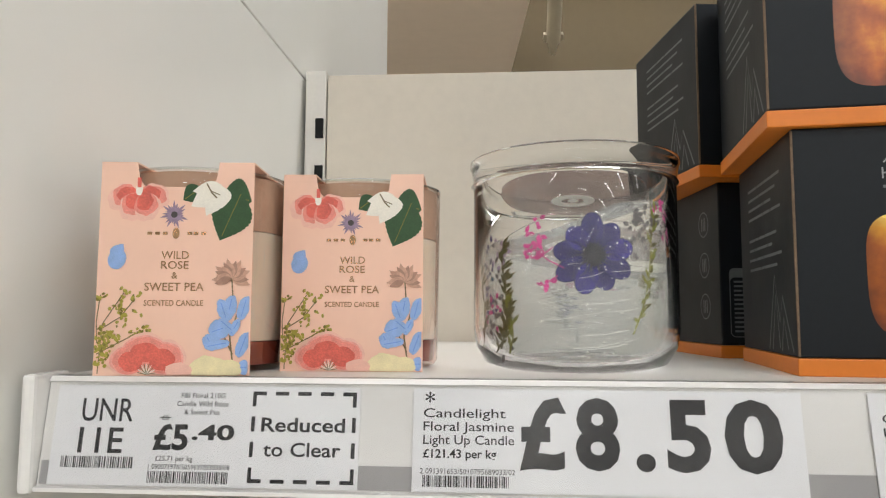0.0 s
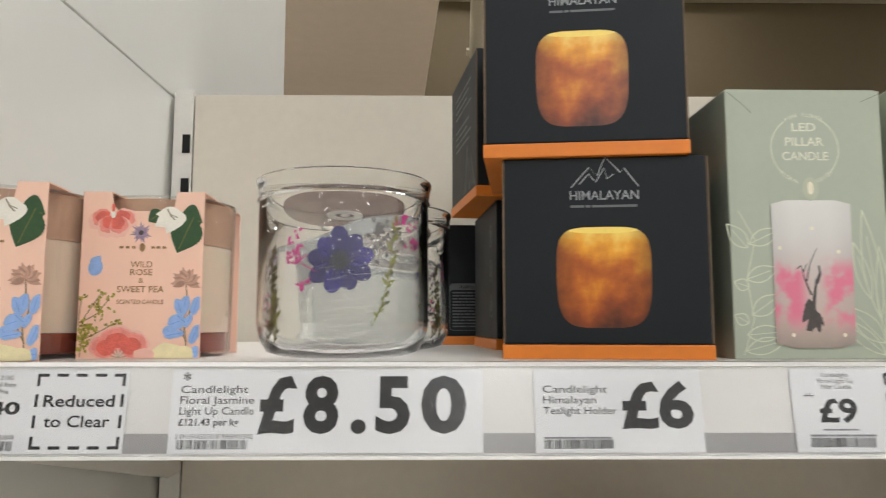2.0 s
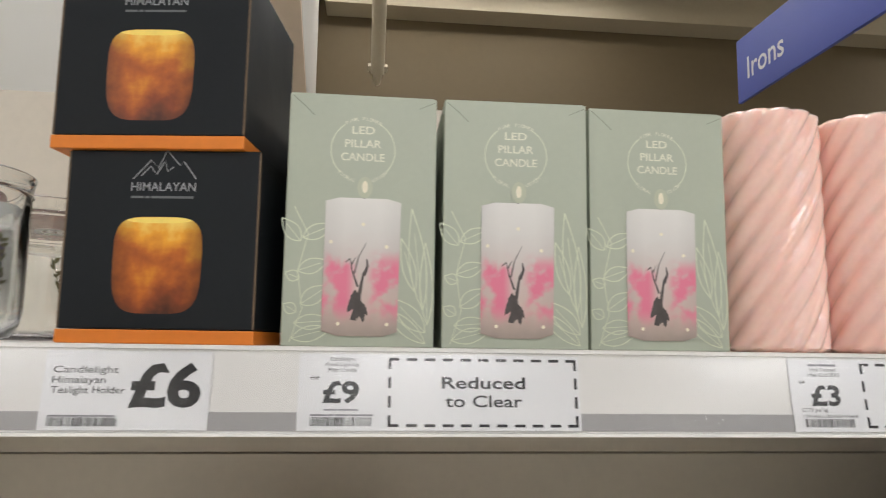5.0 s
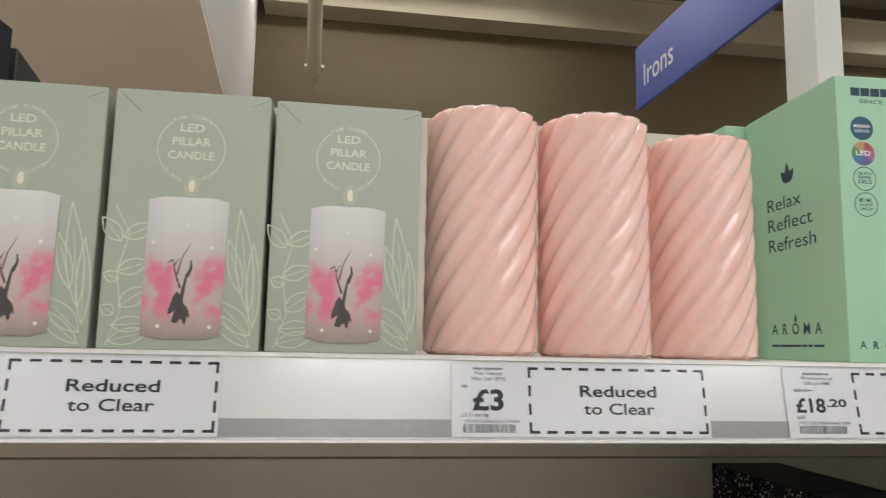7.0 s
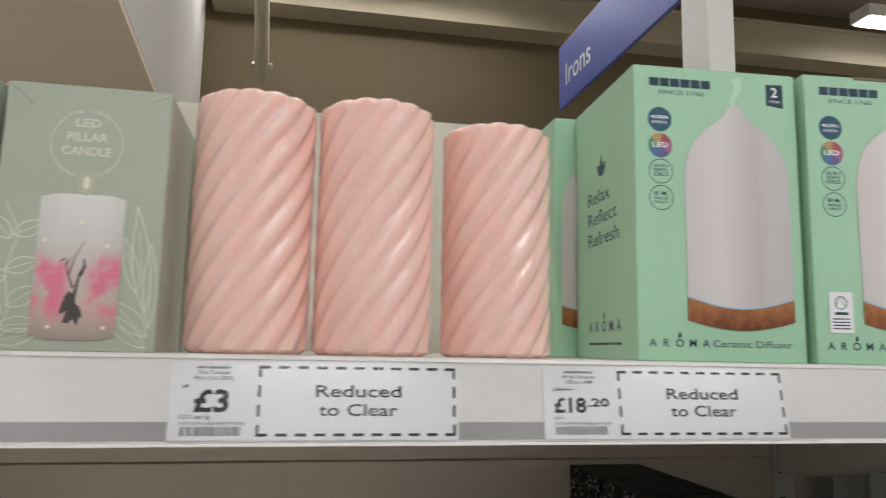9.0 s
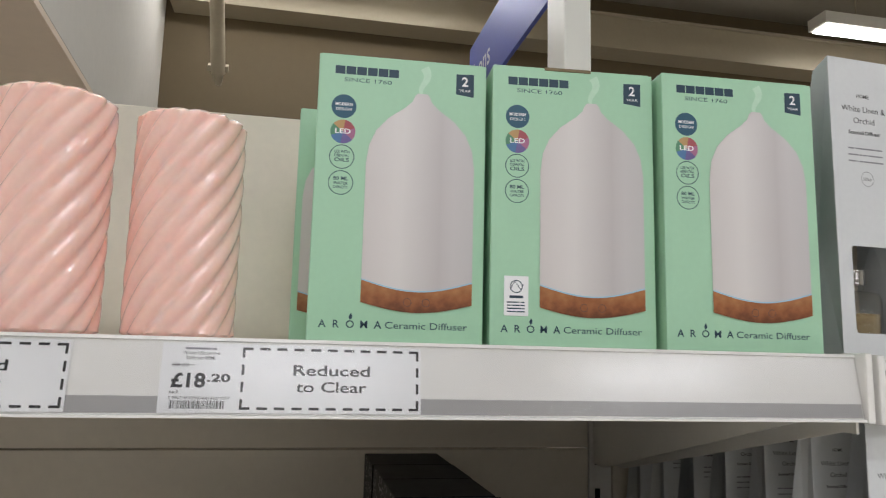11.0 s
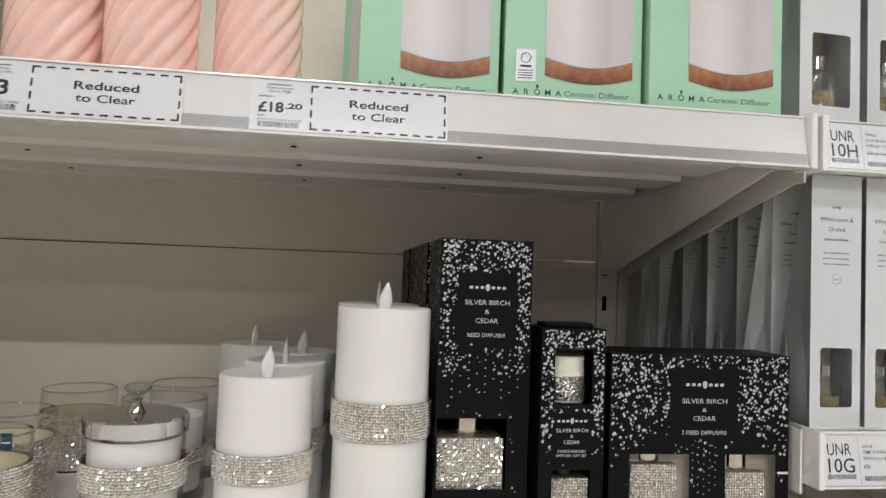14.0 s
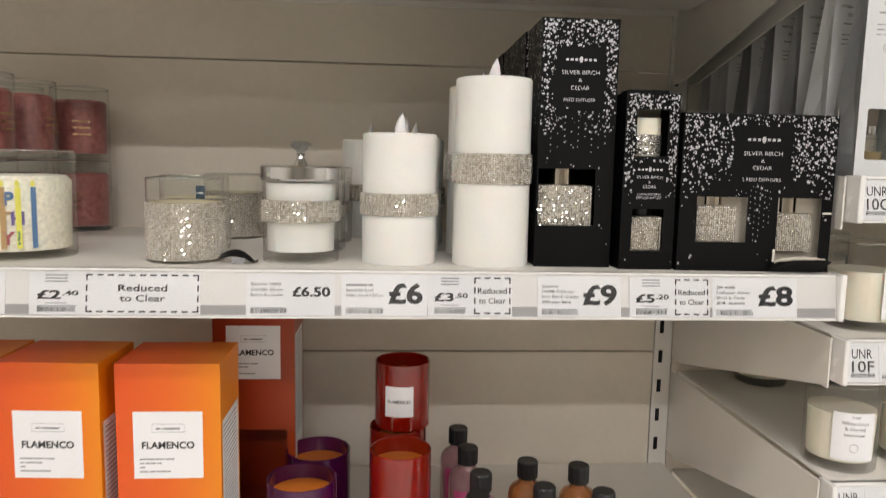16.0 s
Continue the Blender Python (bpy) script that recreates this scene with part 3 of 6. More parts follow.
def upright(x, x0, x1, s0, s1):
    t = thing("shelving_upright", pose(x, 0.668, 0), "cream steel shelving upright with a row of slots", "shelving upright", "shelving uprights")
    part("post", box(x0, x1, -0.016, 0.05, 0.0, 1.742, 0.001), M_STEEL, t)
    for i in range(22):
        z = 0.7205 + i * 0.0455
        part("slot", box(s0, s1, -0.0185, -0.0165, z, z + 0.019), M_DARK, t, "dark slot")
    return t


upright(-0.175, -0.0095, 0.0105, 0.001, 0.0085)
upright(1.1035, -0.0135, 0.0135, -0.0068, -0.0015)
fr = thing("back_panels", pose(0, 0, 0), "cream steel back panels of the shelving bay with dark joints", "back panel", "", "structure")
LEVELS = [0.0, 0.56, 0.965, 1.3755, 1.7385]
for a, b in zip(LEVELS, LEVELS[1:]):
    part("panel", box(-0.163, 1.0885, BACK, BACK + 0.014, a + 0.001, b - 0.001, 0.0008), M_BACK, fr)
for a, b in zip(LEVELS, LEVELS[1:]):
    part("panel", box(1.1185, 2.42, BACK, BACK + 0.014, a + 0.001, b - 0.001, 0.0008), M_BACK, fr)
part("top_cap", box(-0.163, 2.42, BACK + 0.0145, BACK + 0.05, 1.70, 1.7365, 0.001), M_BACK, fr)

sp = thing("end_panel", pose(0, 0, 0), "white laminate end panel of the shelving run with a joint", "end panel", "", "structure")
part("lower_panel", box(-0.206, -0.188, 0.16, 1.16, 0.0, 1.7365, 0.001), M_WHITEPANEL, sp)
part("upper_panel", box(-0.206, -0.188, 0.10, 1.185, 1.7385, 2.62, 0.001), M_WHITEPANEL, sp)


def side_outline(depth, front, back):
    """A shelf bracket in y and -z: shallow at the front, deep at the back."""
    return [(0.0135, 0.0), (depth, 0.0), (depth, -back), (depth - 0.03, -back), (0.026, -front), (0.0135, -front)]


def shelf(x0, x1, top, name, label, group, ribs=True):
    t = thing(name, pose(x0, STRIP, top), label, "shelf", group)
    w, depth = x1 - x0, BACK - STRIP - 0.002
    bm = box(0.006, w - 0.006, 0.008, depth, -0.0022, 0.0, 0.0006)
    box(0.006, w - 0.006, 0.012, 0.0145, -0.034, -0.0022, bm=bm)
    box(0.006, w - 0.006, depth - 0.004, depth, -0.03, -0.0022, bm=bm)
    part("deck", bm, M_STEEL, t)
    if ribs:
        for i, y in enumerate((0.058, 0.158, 0.268)):
            pr = [(0.0, -0.0024), (0.004, -0.033), (0.064, -0.034), (0.070, -0.0024)]
            bm = bmesh.new()
            cut = (0.032, w - 0.030)
            a = [bm.verts.new((cut[0], y + u, v)) for u, v in pr]
            b = [bm.verts.new((cut[1], y + u, v)) for u, v in pr]
            for k in range(3):
                bm.faces.new((a[k], b[k], b[k + 1], a[k + 1]))
            bm.faces.new(b)
            bm.faces.new(a[::-1])
            bmesh.ops.recalc_face_normals(bm, faces=bm.faces[:])
            rb = part("rib", bm, M_STEEL, t)
            for hx in (0.12, 0.31, 0.50, 0.687, 0.807):
                part("hole", lathe([(0, -0.0008), (0.0024, -0.0008), (0.0024, 0), (0, 0)], 10), M_DARK, rb, m=pose(hx * w, y + 0.03, -0.0343))
    for bx in ((-0.0042, w - 0.0082) if not ribs else (0.0182, w - 0.0225)):
        ol = side_outline(depth, 0.042 if ribs else 0.050, 0.125)
        bm = bmesh.new()
        a = [bm.verts.new((bx, y, z - 0.0005)) for y, z in ol]
        b = [bm.verts.new((bx + 0.002, y, z - 0.0005)) for y, z in ol]
        bm.faces.new(a[::-1])
        bm.faces.new(b)
        for k in range(len(ol)):
            bm.faces.new((a[k], b[k], b[(k + 1) % len(ol)], a[(k + 1) % len(ol)]))
        bmesh.ops.recalc_face_normals(bm, faces=bm.faces[:])
        part("bracket", bm, M_STEEL, t)
    # ticket strip: a tilted channel with a grey lower band, lips and a clear cover
    prof = [(0.006, 0.0), (0.012, 0.0), (0.012, -0.0425), (-0.0028, -0.0425), (-0.0028, -0.0410), (-0.0005, -0.0408), (0.0055, -0.0025), (0.0040, -0.0018)]
    bm = bmesh.new()
    a = [bm.verts.new((0.006, y, z)) for y, z in prof]
    b = [bm.verts.new((w - 0.006, y, z)) for y, z in prof]
    bm.faces.new(a)
    bm.faces.new(b[::-1])
    for k in range(len(prof)):
        bm.faces.new((a[k], b[k], b[(k + 1) % len(prof)], a[(k + 1) % len(prof)]))
    bmesh.ops.recalc_face_normals(bm, faces=bm.faces[:])
    st = part("ticket_strip", bm, M_STRIP, t, "white plastic ticket strip")
    tilt = pose(0, -0.0006, -0.0406, -9)
    part("grey_band", box(0.007, w - 0.007, -0.0004, 0.0, 0.0006, 0.0092), M_GREY, st, "grey band", m=tilt)
    part("clear_cover", box(0.007, w - 0.007, -0.0021, -0.0016, 0.0, 0.0385), M_CLEAR, st, "clear plastic cover", m=tilt).visible_shadow = False
    for ex in (0.0, w - 0.0055):
        part("end_cap", box(ex, ex + 0.0055, -0.004, 0.02, -0.0435, 0.0012, 0.0018), M_STRIP, t, "rounded white end cap")
    return t


TOP, MID, LOW = 1.4845, 1.1435, 0.79
shelf(BAY_L, BAY_R, TOP, "shelf", "cream steel top shelf with a white ticket strip", "shelves of the bay")
shelf(BAY_L, BAY_R, MID, "shelf", "cream steel middle shelf with a white ticket strip", "shelves of the bay")
shelf(BAY_L, BAY_R, LOW, "shelf", "cream steel lower shelf", "shelves of the bay")
B0, B1 = 1.121, 2.42
BTOPS = [1.4835, 1.2365, 1.0810, 0.9360, 0.78]
for z in BTOPS:
    shelf(B0, B1, z, "shelf", "cream steel shelf of the next bay with a white ticket strip", "shelves of the next bay", ribs=False)
plinth = box(BAY_L, B1, 0.30, 0.66, 0.0, 0.14, 0.002)
struct("baseboard", plinth, M_STEEL, "cream steel plinth under the shelving", "plinth")


# ---- price labels ----
def label_card(x0, x1, top, draw, label, group="price labels"):
    w = x1 - x0
    t = thing("price_label", pose(x0, STRIP - 0.0006, top - 0.0408, -9), label, "price label", group)
    part("card", box(0, w, -0.0011, -0.0006, 0.0008, 0.0378, 0.0001), M_PAPER, t)
    p = Print()
    draw(p, w)
    p.done("lettering", t, pose(0, -0.0011, 0.0008))
    return t


def reduced(p, u0, u1, size=0.0056):
    p.dashed(u0, 0.0018, u1, 0.0352, 0.0014, M_INK, nu=max(4, round((u1 - u0) / 0.0085)), nv=4)
    c = (u0 + u1) / 2
    tw = min(0.042, (u1 - u0) * 0.8)
    p.text("Reduced", c, 0.0205, size * min(1, tw / 0.03), M_INK, width=tw, align="C", bold=0.018)
    p.text("to Clear", c, 0.0115, size * min(1, tw / 0.03), M_INK, width=tw * 0.92, align="C", bold=0.012)


def small_head(p, c, lines, width=0.022, seed=1):
    for i, ln in enumerate(lines):
        v = 0.0335 - i * 0.0027
        if ln:
            p.text(ln, c, v, 0.0019, M_INK, align="C", bold=0.002)
        else:
            p.bars(c, v, width * 0.7, 0.0018, M_INKGREY, seed + i, 2, "C")


def price_reduced(price, pence, split, lines, seed, number="", old="", unit=""):
    def draw(p, w):
        c = split / 2
        small_head(p, c, lines, split * 0.6, seed)
        if old:
            p.text(old, split * 0.14, 0.0243, 0.0018, M_INK, bold=0.004)
            p.rect(split * 0.13, 0.0250, split * 0.13 + 0.0017 * len(old), 0.0253, M_INK)
        p.text(price, split * (0.28 if not pence else 0.14), 0.0135, 0.0098 if not pence else 0.0072, M_INK, width=split * 0.42 if not pence else split * 0.44, bold=0.03)
        if pence:
            p.text("." + pence, split * 0.6, 0.0165, 0.0040, M_INK, width=split * 0.3, bold=0.03)
        if unit:
            p.text(unit, split * 0.13, 0.0100, 0.0019, M_INK, bold=0.006)
        else:
            p.bars(c, 0.0095, split * 0.4, 0.0011, M_INKGREY, seed + 5, 2, "C")
        if number:
            p.text(number, split * 0.13, 0.0070, 0.0016, M_INK, width=split * 0.78)
        else:
            p.bars(split * 0.15, 0.0069, split * 0.73, 0.0014, M_INKGREY, seed + 7, 4)
        p.barcode(split * 0.15, 0.0022, split * 0.7, 0.0042, M_INK, seed)
        reduced(p, split + 0.0015, w - 0.0015)
    return draw


def big_price(p, u, v, cap, glyphs, bold=0.036):
    """A price set glyph by glyph: each with its left edge and width."""
    for ch, a, wd in glyphs:
        p.text(ch, u + a, v, cap, M_INK, width=wd, bold=bold)


def price_plain(price, lines, cut, seed, cap=0.0165, sub=None, head=0.0030, number=""):
    def draw(p, w):
        for i, ln in enumerate(lines):
            v = 0.0265 - i * 0.0048
            if ln:
                p.text(ln, 0.004, v, head, M_INK, width=min(cut - 0.006, len(ln) * head * 0.84), bold=0.004)
            else:
                p.bars(0.004, v, cut * 0.6, 0.003, M_INKGREY, seed + i, 2)
        if sub:
            p.text(sub, 0.004, 0.0265 - len(lines) * 0.0048, head * 0.9, M_INK, width=min(cut * 0.8, 0.027), bold=0.02)
        if number:
            p.text(number, 0.003, 0.0064, 0.0019, M_INK, width=cut * 0.88)
        else:
            p.bars(0.004, 0.0061, cut * 0.78, 0.0013, M_INKGREY, seed + 3, 4)
        p.barcode(0.004, 0.0018, cut * 0.8, 0.0040, M_INK, seed)
        if isinstance(price, str):
            p.text(price, cut, 0.0115 if cap > 0.012 else 0.017, cap, M_INK, width=w - cut - 0.004, bold=0.034)
        else:
            big_price(p, cut, 0.0098, cap, price)
    return draw


def first_label(p, w):
    p.text("UNR", 0.0105, 0.0235, 0.0085, M_INK, width=0.0205, bold=0.006)
    p.text("11E", 0.0105, 0.0118, 0.0092, M_INK, width=0.0175, bold=0.012)
    p.barcode(0.0045, 0.0062, 0.0285, 0.0042, M_INK, 2)
    for i, ln in enumerate(("F&I Floral 210G", "Candle Wild Rose", "& Sweet Pea")):
        p.text(ln, 0.058, 0.0325 - i * 0.0031, 0.0019, M_INK, align="C", bold=0.004)
    p.text("\u00a36", 0.0425, 0.0242, 0.0019, M_INK, bold=0.01)
    p.rect(0.0415, 0.0249, 0.0462, 0.0253, M_INK)
    p.text("\u00a35", 0.0400, 0.0135, 0.0088, M_INK, width=0.0135, bold=0.03)
    p.text(".40", 0.0548, 0.0172, 0.0052, M_INK, width=0.0165, bold=0.03)
    p.text("\u00a325.71 per kg", 0.0415, 0.0092, 0.0018, M_INK, bold=0.006)
    p.text("1 090071976/5059697853838/08", 0.039, 0.0062, 0.0018, M_INK, width=0.0315)
    p.barcode(0.039, 0.0012, 0.031, 0.0042, M_INK, 4)
    reduced(p, 0.0775, w - 0.0015, 0.0050)


label_card(-0.1735, -0.0545, TOP, first_label, "white shelf label, bay code 11E, reduced to clear price")
label_card(-0.0345, 0.1065, TOP, lambda p, w: (price_plain((("\u00a3", 0.0, 0.0172), ("8", 0.0203, 0.0160), (".", 0.0418, 0.0070), ("5", 0.0530, 0.0156), ("0", 0.0735, 0.0206)), ("Candlelight", "Floral Jasmine", "Light Up Candle"), 0.0395, 7, 0.0232, "\u00a3121.43 per kg", 0.0033, "2 091391653/5010795689033/02")(p, w), p.text("*", 0.0045, 0.0295, 0.006, M_INK, bold=0.01)), "white shelf label with a large 8.50 price")
label_card(0.130, 0.2065, TOP, price_plain("\u00a36", ("Candlelight", "Himalayan", "Tealight Holder"), 0.0395, 9, 0.0190, None, 0.0032), "white shelf label with a 6 pound price")
label_card(0.248, 0.388, TOP, price_reduced("\u00a39", "", 0.042, ("Candlelight", "Floral Light Up", "Pillar Candle"), 11, "", "\u00a312", ""), "white shelf label, 9 pounds, reduced to clear")
label_card(0.5005, 0.639, TOP, price_reduced("\u00a33", "", 0.0385, ("", "Pink Twisted", "Pillar Cnd 389G"), 13, "1 091342931/5063065219744/03", "\u00a34", "\u00a37.71 per kg"), "white shelf label, 3 pounds, reduced to clear")
label_card(0.684, 0.824, TOP, price_reduced("\u00a318", "20", 0.0400, ("", "White Ultrasonic", "Diffuser 80Ml"), 15, "2 090714810/5054061462210/07", "\u00a328 \u00a320", "each"), "white shelf label, 18.20, reduced to clear")
label_card(0.284, 0.358, MID, price_plain("0", ("", ""), 0.058, 17, 0.0085), "white shelf label at the ticket strip")
label_card(0.378, 0.5235, MID, price_reduced("\u00a32", "40", 0.046, ("", "", ""), 19), "white shelf label, 2.40, reduced to clear")
label_card(0.563, 0.641, MID, price_plain("\u00a36.50", ("Sparkle 180G", "Candle Silver", "Birch & Cedar"), 0.0405, 21, 0.0080, None, 0.0026), "white shelf label, 6.50")
label_card(0.647, 0.724, MID, price_plain("\u00a36", ("", "Sparkle Led", "Pillar Cnd 15Cm"), 0.0420, 23, 0.0170, None, 0.0026), "white shelf label, 6 pounds")
label_card(0.7245, 0.8015, MID, price_reduced("\u00a33", "50", 0.0405, ("", "", ""), 25), "small white shelf label, 3.50, reduced to clear")
label_card(0.825, 0.903, MID, price_plain("\u00a39", ("Sparkle", "100Ml Diffuser", "Slvr Birch Cedar"), 0.0420, 27, 0.0170, "\u00a390 per litre", 0.0026), "white shelf label, 9 pounds")
label_card(0.911, 0.9875, MID, price_reduced("\u00a35", "20", 0.0415, ("", "", ""), 29), "small white shelf label, 5.20, reduced to clear")
label_card(0.990, 1.072, MID, price_plain("\u00a38", ("2Pk 40Ml", "Diffuser Silver", "Birch & Cedar"), 0.0440, 31, 0.0170, "\u00a34 each", 0.0026), "white shelf label, 8 pounds")


def bay_label(code, lines, sub):
    def draw(p, w):
        p.text("UNR", 0.0055, 0.0225, 0.0088, M_INK, width=0.0205, bold=0.004)
        p.text(code, 0.0055, 0.0095, 0.0105, M_INK, width=0.0225, bold=0.006)
        p.barcode(0.0045, 0.0045, 0.024, 0.0036, M_INK, 5)
        p.rect(0.0325, 0.0, 0.0328, 0.036, M_INKGREY)
        for i, ln in enumerate(lines):
            p.text(ln, 0.036, 0.028 - i * 0.0046, 0.0027, M_INK, bold=0.004)
        if sub:
            p.text(sub, 0.036, 0.0125, 0.0026, M_INK, bold=0.02)
        p.barcode(0.036, 0.003, 0.03, 0.0036, M_INK, 6)
    return draw


label_card(1.1265, 1.196, BTOPS[0], bay_label("10H", ("White", "Linen & Orchid", "Diffuser 100Ml"), "\u00a345 per litre"), "white shelf label with bay code 10H")
label_card(1.1265, 1.196, BTOPS[1], bay_label("10G", ("Scntd", "30Ml R/Diffuser", "Wht Linen & Orchid"), "\u00a350"), "white shelf label with bay code 10G")
label_card(1.1265, 1.196, BTOPS[2], bay_label("10F", ("", ""), ""), "white shelf label with bay code 10F")
label_card(1.1265, 1.196, BTOPS[3], bay_label("10E", ("", ""), ""), "white shelf label with a bay code")


# ---- top shelf: candles in paper sleeves ----
def wavy(p, u, v, a, b, m, amount, seed, turn=0.0, right=1.0):
    """A soft petal with an uneven outline, cut off at the foot and the edge of the card."""
    rnd = random.Random(seed)
    ph = [rnd.uniform(0, 6.28) for _ in range(3)]
    pts = []
    for i in range(28):
        t = 2 * math.pi * i / 28
        k = 1 + amount * (0.5 * math.sin(2 * t + ph[0]) + 0.35 * math.sin(5 * t + ph[1]) + 0.25 * math.sin(9 * t + ph[2]))
        x, y = a * k * math.cos(t), b * k * math.sin(t)
        pts.append((min(u + x * math.cos(turn) - y * math.sin(turn), right), max(v + x * math.sin(turn) + y * math.cos(turn), 0.0003)))
    p.poly(pts, m)


M_CLOVERDEEP = mat("deep_clover_print", "a98270", 0.5, vary=0.3, scale=500)
M_OLIVEDARK = mat("dark_olive_bud_print", "80742e", 0.5, vary=0.3, scale=500)
M_SKYDEEP = mat("deep_blue_petal_print", "7296d6", 0.45, vary=0.2, scale=300)
M_PETALRIM = mat("translucent_petal_print", "f2c0ae", 0.45, vary=0.12, scale=200)
M_CORALMID = mat("mid_coral_petals_print", "ea9284", 0.45, vary=0.25, scale=180)


def sleeve_art(p, w, h):
    def at(u, v):
        return ((u - 0.5) * w, v * h)
    # coral pansy
    u, v = at(0.25, 0.885)
    for du, dv, a, b, tn in ((-0.0065, -0.0040, 0.0062, 0.0052, 0.3), (0.0065, -0.0038, 0.0062, 0.0050, -0.3), (-0.0025, -0.0080, 0.0052, 0.0058, 0.2), (0.0035, -0.0082, 0.0052, 0.0056, -0.2)):
        wavy(p, u + du, v + dv, a, b, M_PETALRIM, 0.14, int(1e5 * a + 10 * tn), tn)
        wavy(p, u + du * 0.85, v + dv * 0.85, a * 0.86, b * 0.84, M_CORALMID, 0.14, int(2e5 * a + 10 * tn), tn)
        wavy(p, u + du * 0.72, v + dv * 0.72, a * 0.64, b * 0.62, M_CORAL, 0.14, int(3e5 * a + 10 * tn), tn)
    p.ell(u, v - 0.001, 0.0014, 0.0024, M_LILY)
    p.stroke([(u, v), (u, v + 0.004)], 0.0016, M_CORAL)
    # mauve cornflower
    u, v = at(0.485, 0.755)
    for i in range(22):
        p.petal(u, v, 0.0038 + 0.0022 * ((i * 7) % 3) / 2, 0.0011, 2 * math.pi * i / 22 + 0.2, M_MAUVE)
    p.ell(u, v, 0.0013, 0.0013, M_TWIG)
    # white lily and serrated leaves
    for lu, lv, a, l, wd in ((0.655, 0.885, 216, 0.0088, 0.0080), (0.80, 0.855, -14, 0.0119, 0.0150), (0.915, 0.855, -113, 0.0205, 0.0160)):
        q = at(lu, lv)
        p.petal(q[0], q[1], l, wd, radians(a), M_LEAF, 0.07, 25)
        p.stroke([q, (q[0] + 0.9 * l * math.cos(radians(a)), q[1] + 0.9 * l * math.sin(radians(a)))], 0.0003, M_OLIVEDARK)
    q = at(0.80, 0.888)
    for a, l, wd in ((188, 0.0125, 0.0062), (212, 0.0150, 0.0092), (240, 0.0135, 0.0080), (268, 0.0085, 0.0066)):
        p.petal(q[0], q[1], l, wd, radians(a), M_LILY, 0.05, 13)
    p.stroke([at(0.69, 0.905), at(0.725, 0.86), at(0.76, 0.835)], 0.0006, M_STEM)
    p.stroke([at(0.715, 0.87), at(0.78, 0.85)], 0.0004, M_STEM)
    # name in foil as plain strokes, then the title
    for i, x in enumerate((0.315, 0.365, 0.415, 0.50, 0.575, 0.615, 0.665)):
        a = at(x, 0.645)
        if i == 3:
            p.ell(a[0], a[1] + 0.0018, 0.0014, 0.0022, M_FOIL)
        else:
            p.rect(a[0], a[1] + 0.0012, a[0] + 0.0019, a[1] + 0.0024, M_FOIL)
    for body, vv, cap, wd in (("WILD", 0.545, 0.0031, 0.011), ("ROSE", 0.498, 0.0031, 0.011), ("&", 0.452, 0.0026, 0.0022), ("SWEET PEA", 0.395, 0.0032, 0.0235), ("SCENTED CANDLE", 0.325, 0.0022, 0.0235)):
        a = at(0.5, vv)
        p.text(body, a[0], a[1], cap, M_FOIL, width=wd, align="C", bold=0.004)
    # small blue petal
    a = at(0.125, 0.555)
    p.ell(a[0], a[1] - 0.001, 0.0036, 0.0042, M_SKYBLUE, -0.3)
    p.petal(a[0] - 0.002, a[1] - 0.001, 0.0075, 0.0058, radians(55), M_SKYBLUE)
    # olive sprig: thin stems with clusters of tiny buds
    rnd = random.Random(5)
    for line in (((0.03, 0.01), (0.05, 0.24), (0.18, 0.385)), ((0.05, 0.22), (0.16, 0.27), (0.25, 0.355)), ((0.02, 0.10), (0.15, 0.15), (0.31, 0.21)), ((0.02, 0.15), (0.01, 0.25), (0.03, 0.375)), ((0.46, 0.02), (0.49, 0.06), (0.49, 0.085))):
        p.stroke([at(*q) for q in line], 0.0004, M_STEM)
    for u, v, n in ((0.03, 0.37, 7), (0.18, 0.385, 8), (0.25, 0.355, 9), (0.17, 0.31, 8), (0.13, 0.33, 4), (0.27, 0.30, 4), (0.19, 0.27, 9), (0.16, 0.25, 6), (0.30, 0.21, 11), (0.25, 0.19, 7), (0.35, 0.215, 4), (0.05, 0.17, 16), (0.10, 0.19, 10), (0.04, 0.12, 15), (0.08, 0.14, 13), (0.13, 0.17, 8), (0.03, 0.06, 12), (0.09, 0.09, 12), (0.06, 0.22, 7), (0.49, 0.085, 3), (0.53, 0.05, 4), (0.50, 0.05, 2)):
        a = at(u, v)
        for i in range(n):
            p.ell(max(a[0] + rnd.gauss(0, 0.0013), -w / 2 + 0.0008), max(a[1] + rnd.gauss(0, 0.0011), 0.0008), rnd.uniform(0.0005, 0.0011), rnd.uniform(0.0004, 0.0008), rnd.choice((M_OLIVE, M_OLIVE, M_OLIVEDARK)), rnd.uniform(0, 3), 6)
            p.lift -= 0.0000015
    # clover on its stem, blue sweet pea
    a = at(0.87, 0.48)
    p.stroke([a, at(0.89, 0.30)], 0.0005, M_STEM)
    for i in range(17):
        p.petal(a[0], a[1] - 0.002, 0.0080 - 0.0010 * (i % 3), 0.0031, radians(-20 + 220 * i / 16), (M_CLOVER, M_CLOVERDEEP, M_CLOVER)[i % 3])
    p.stroke([at(0.90, 0.02), at(0.87, 0.18), at(0.93, 0.33)], 0.0006, M_STEM)
    p.stroke([at(0.89, 0.10), at(0.78, 0.26)], 0.0005, M_STEM)
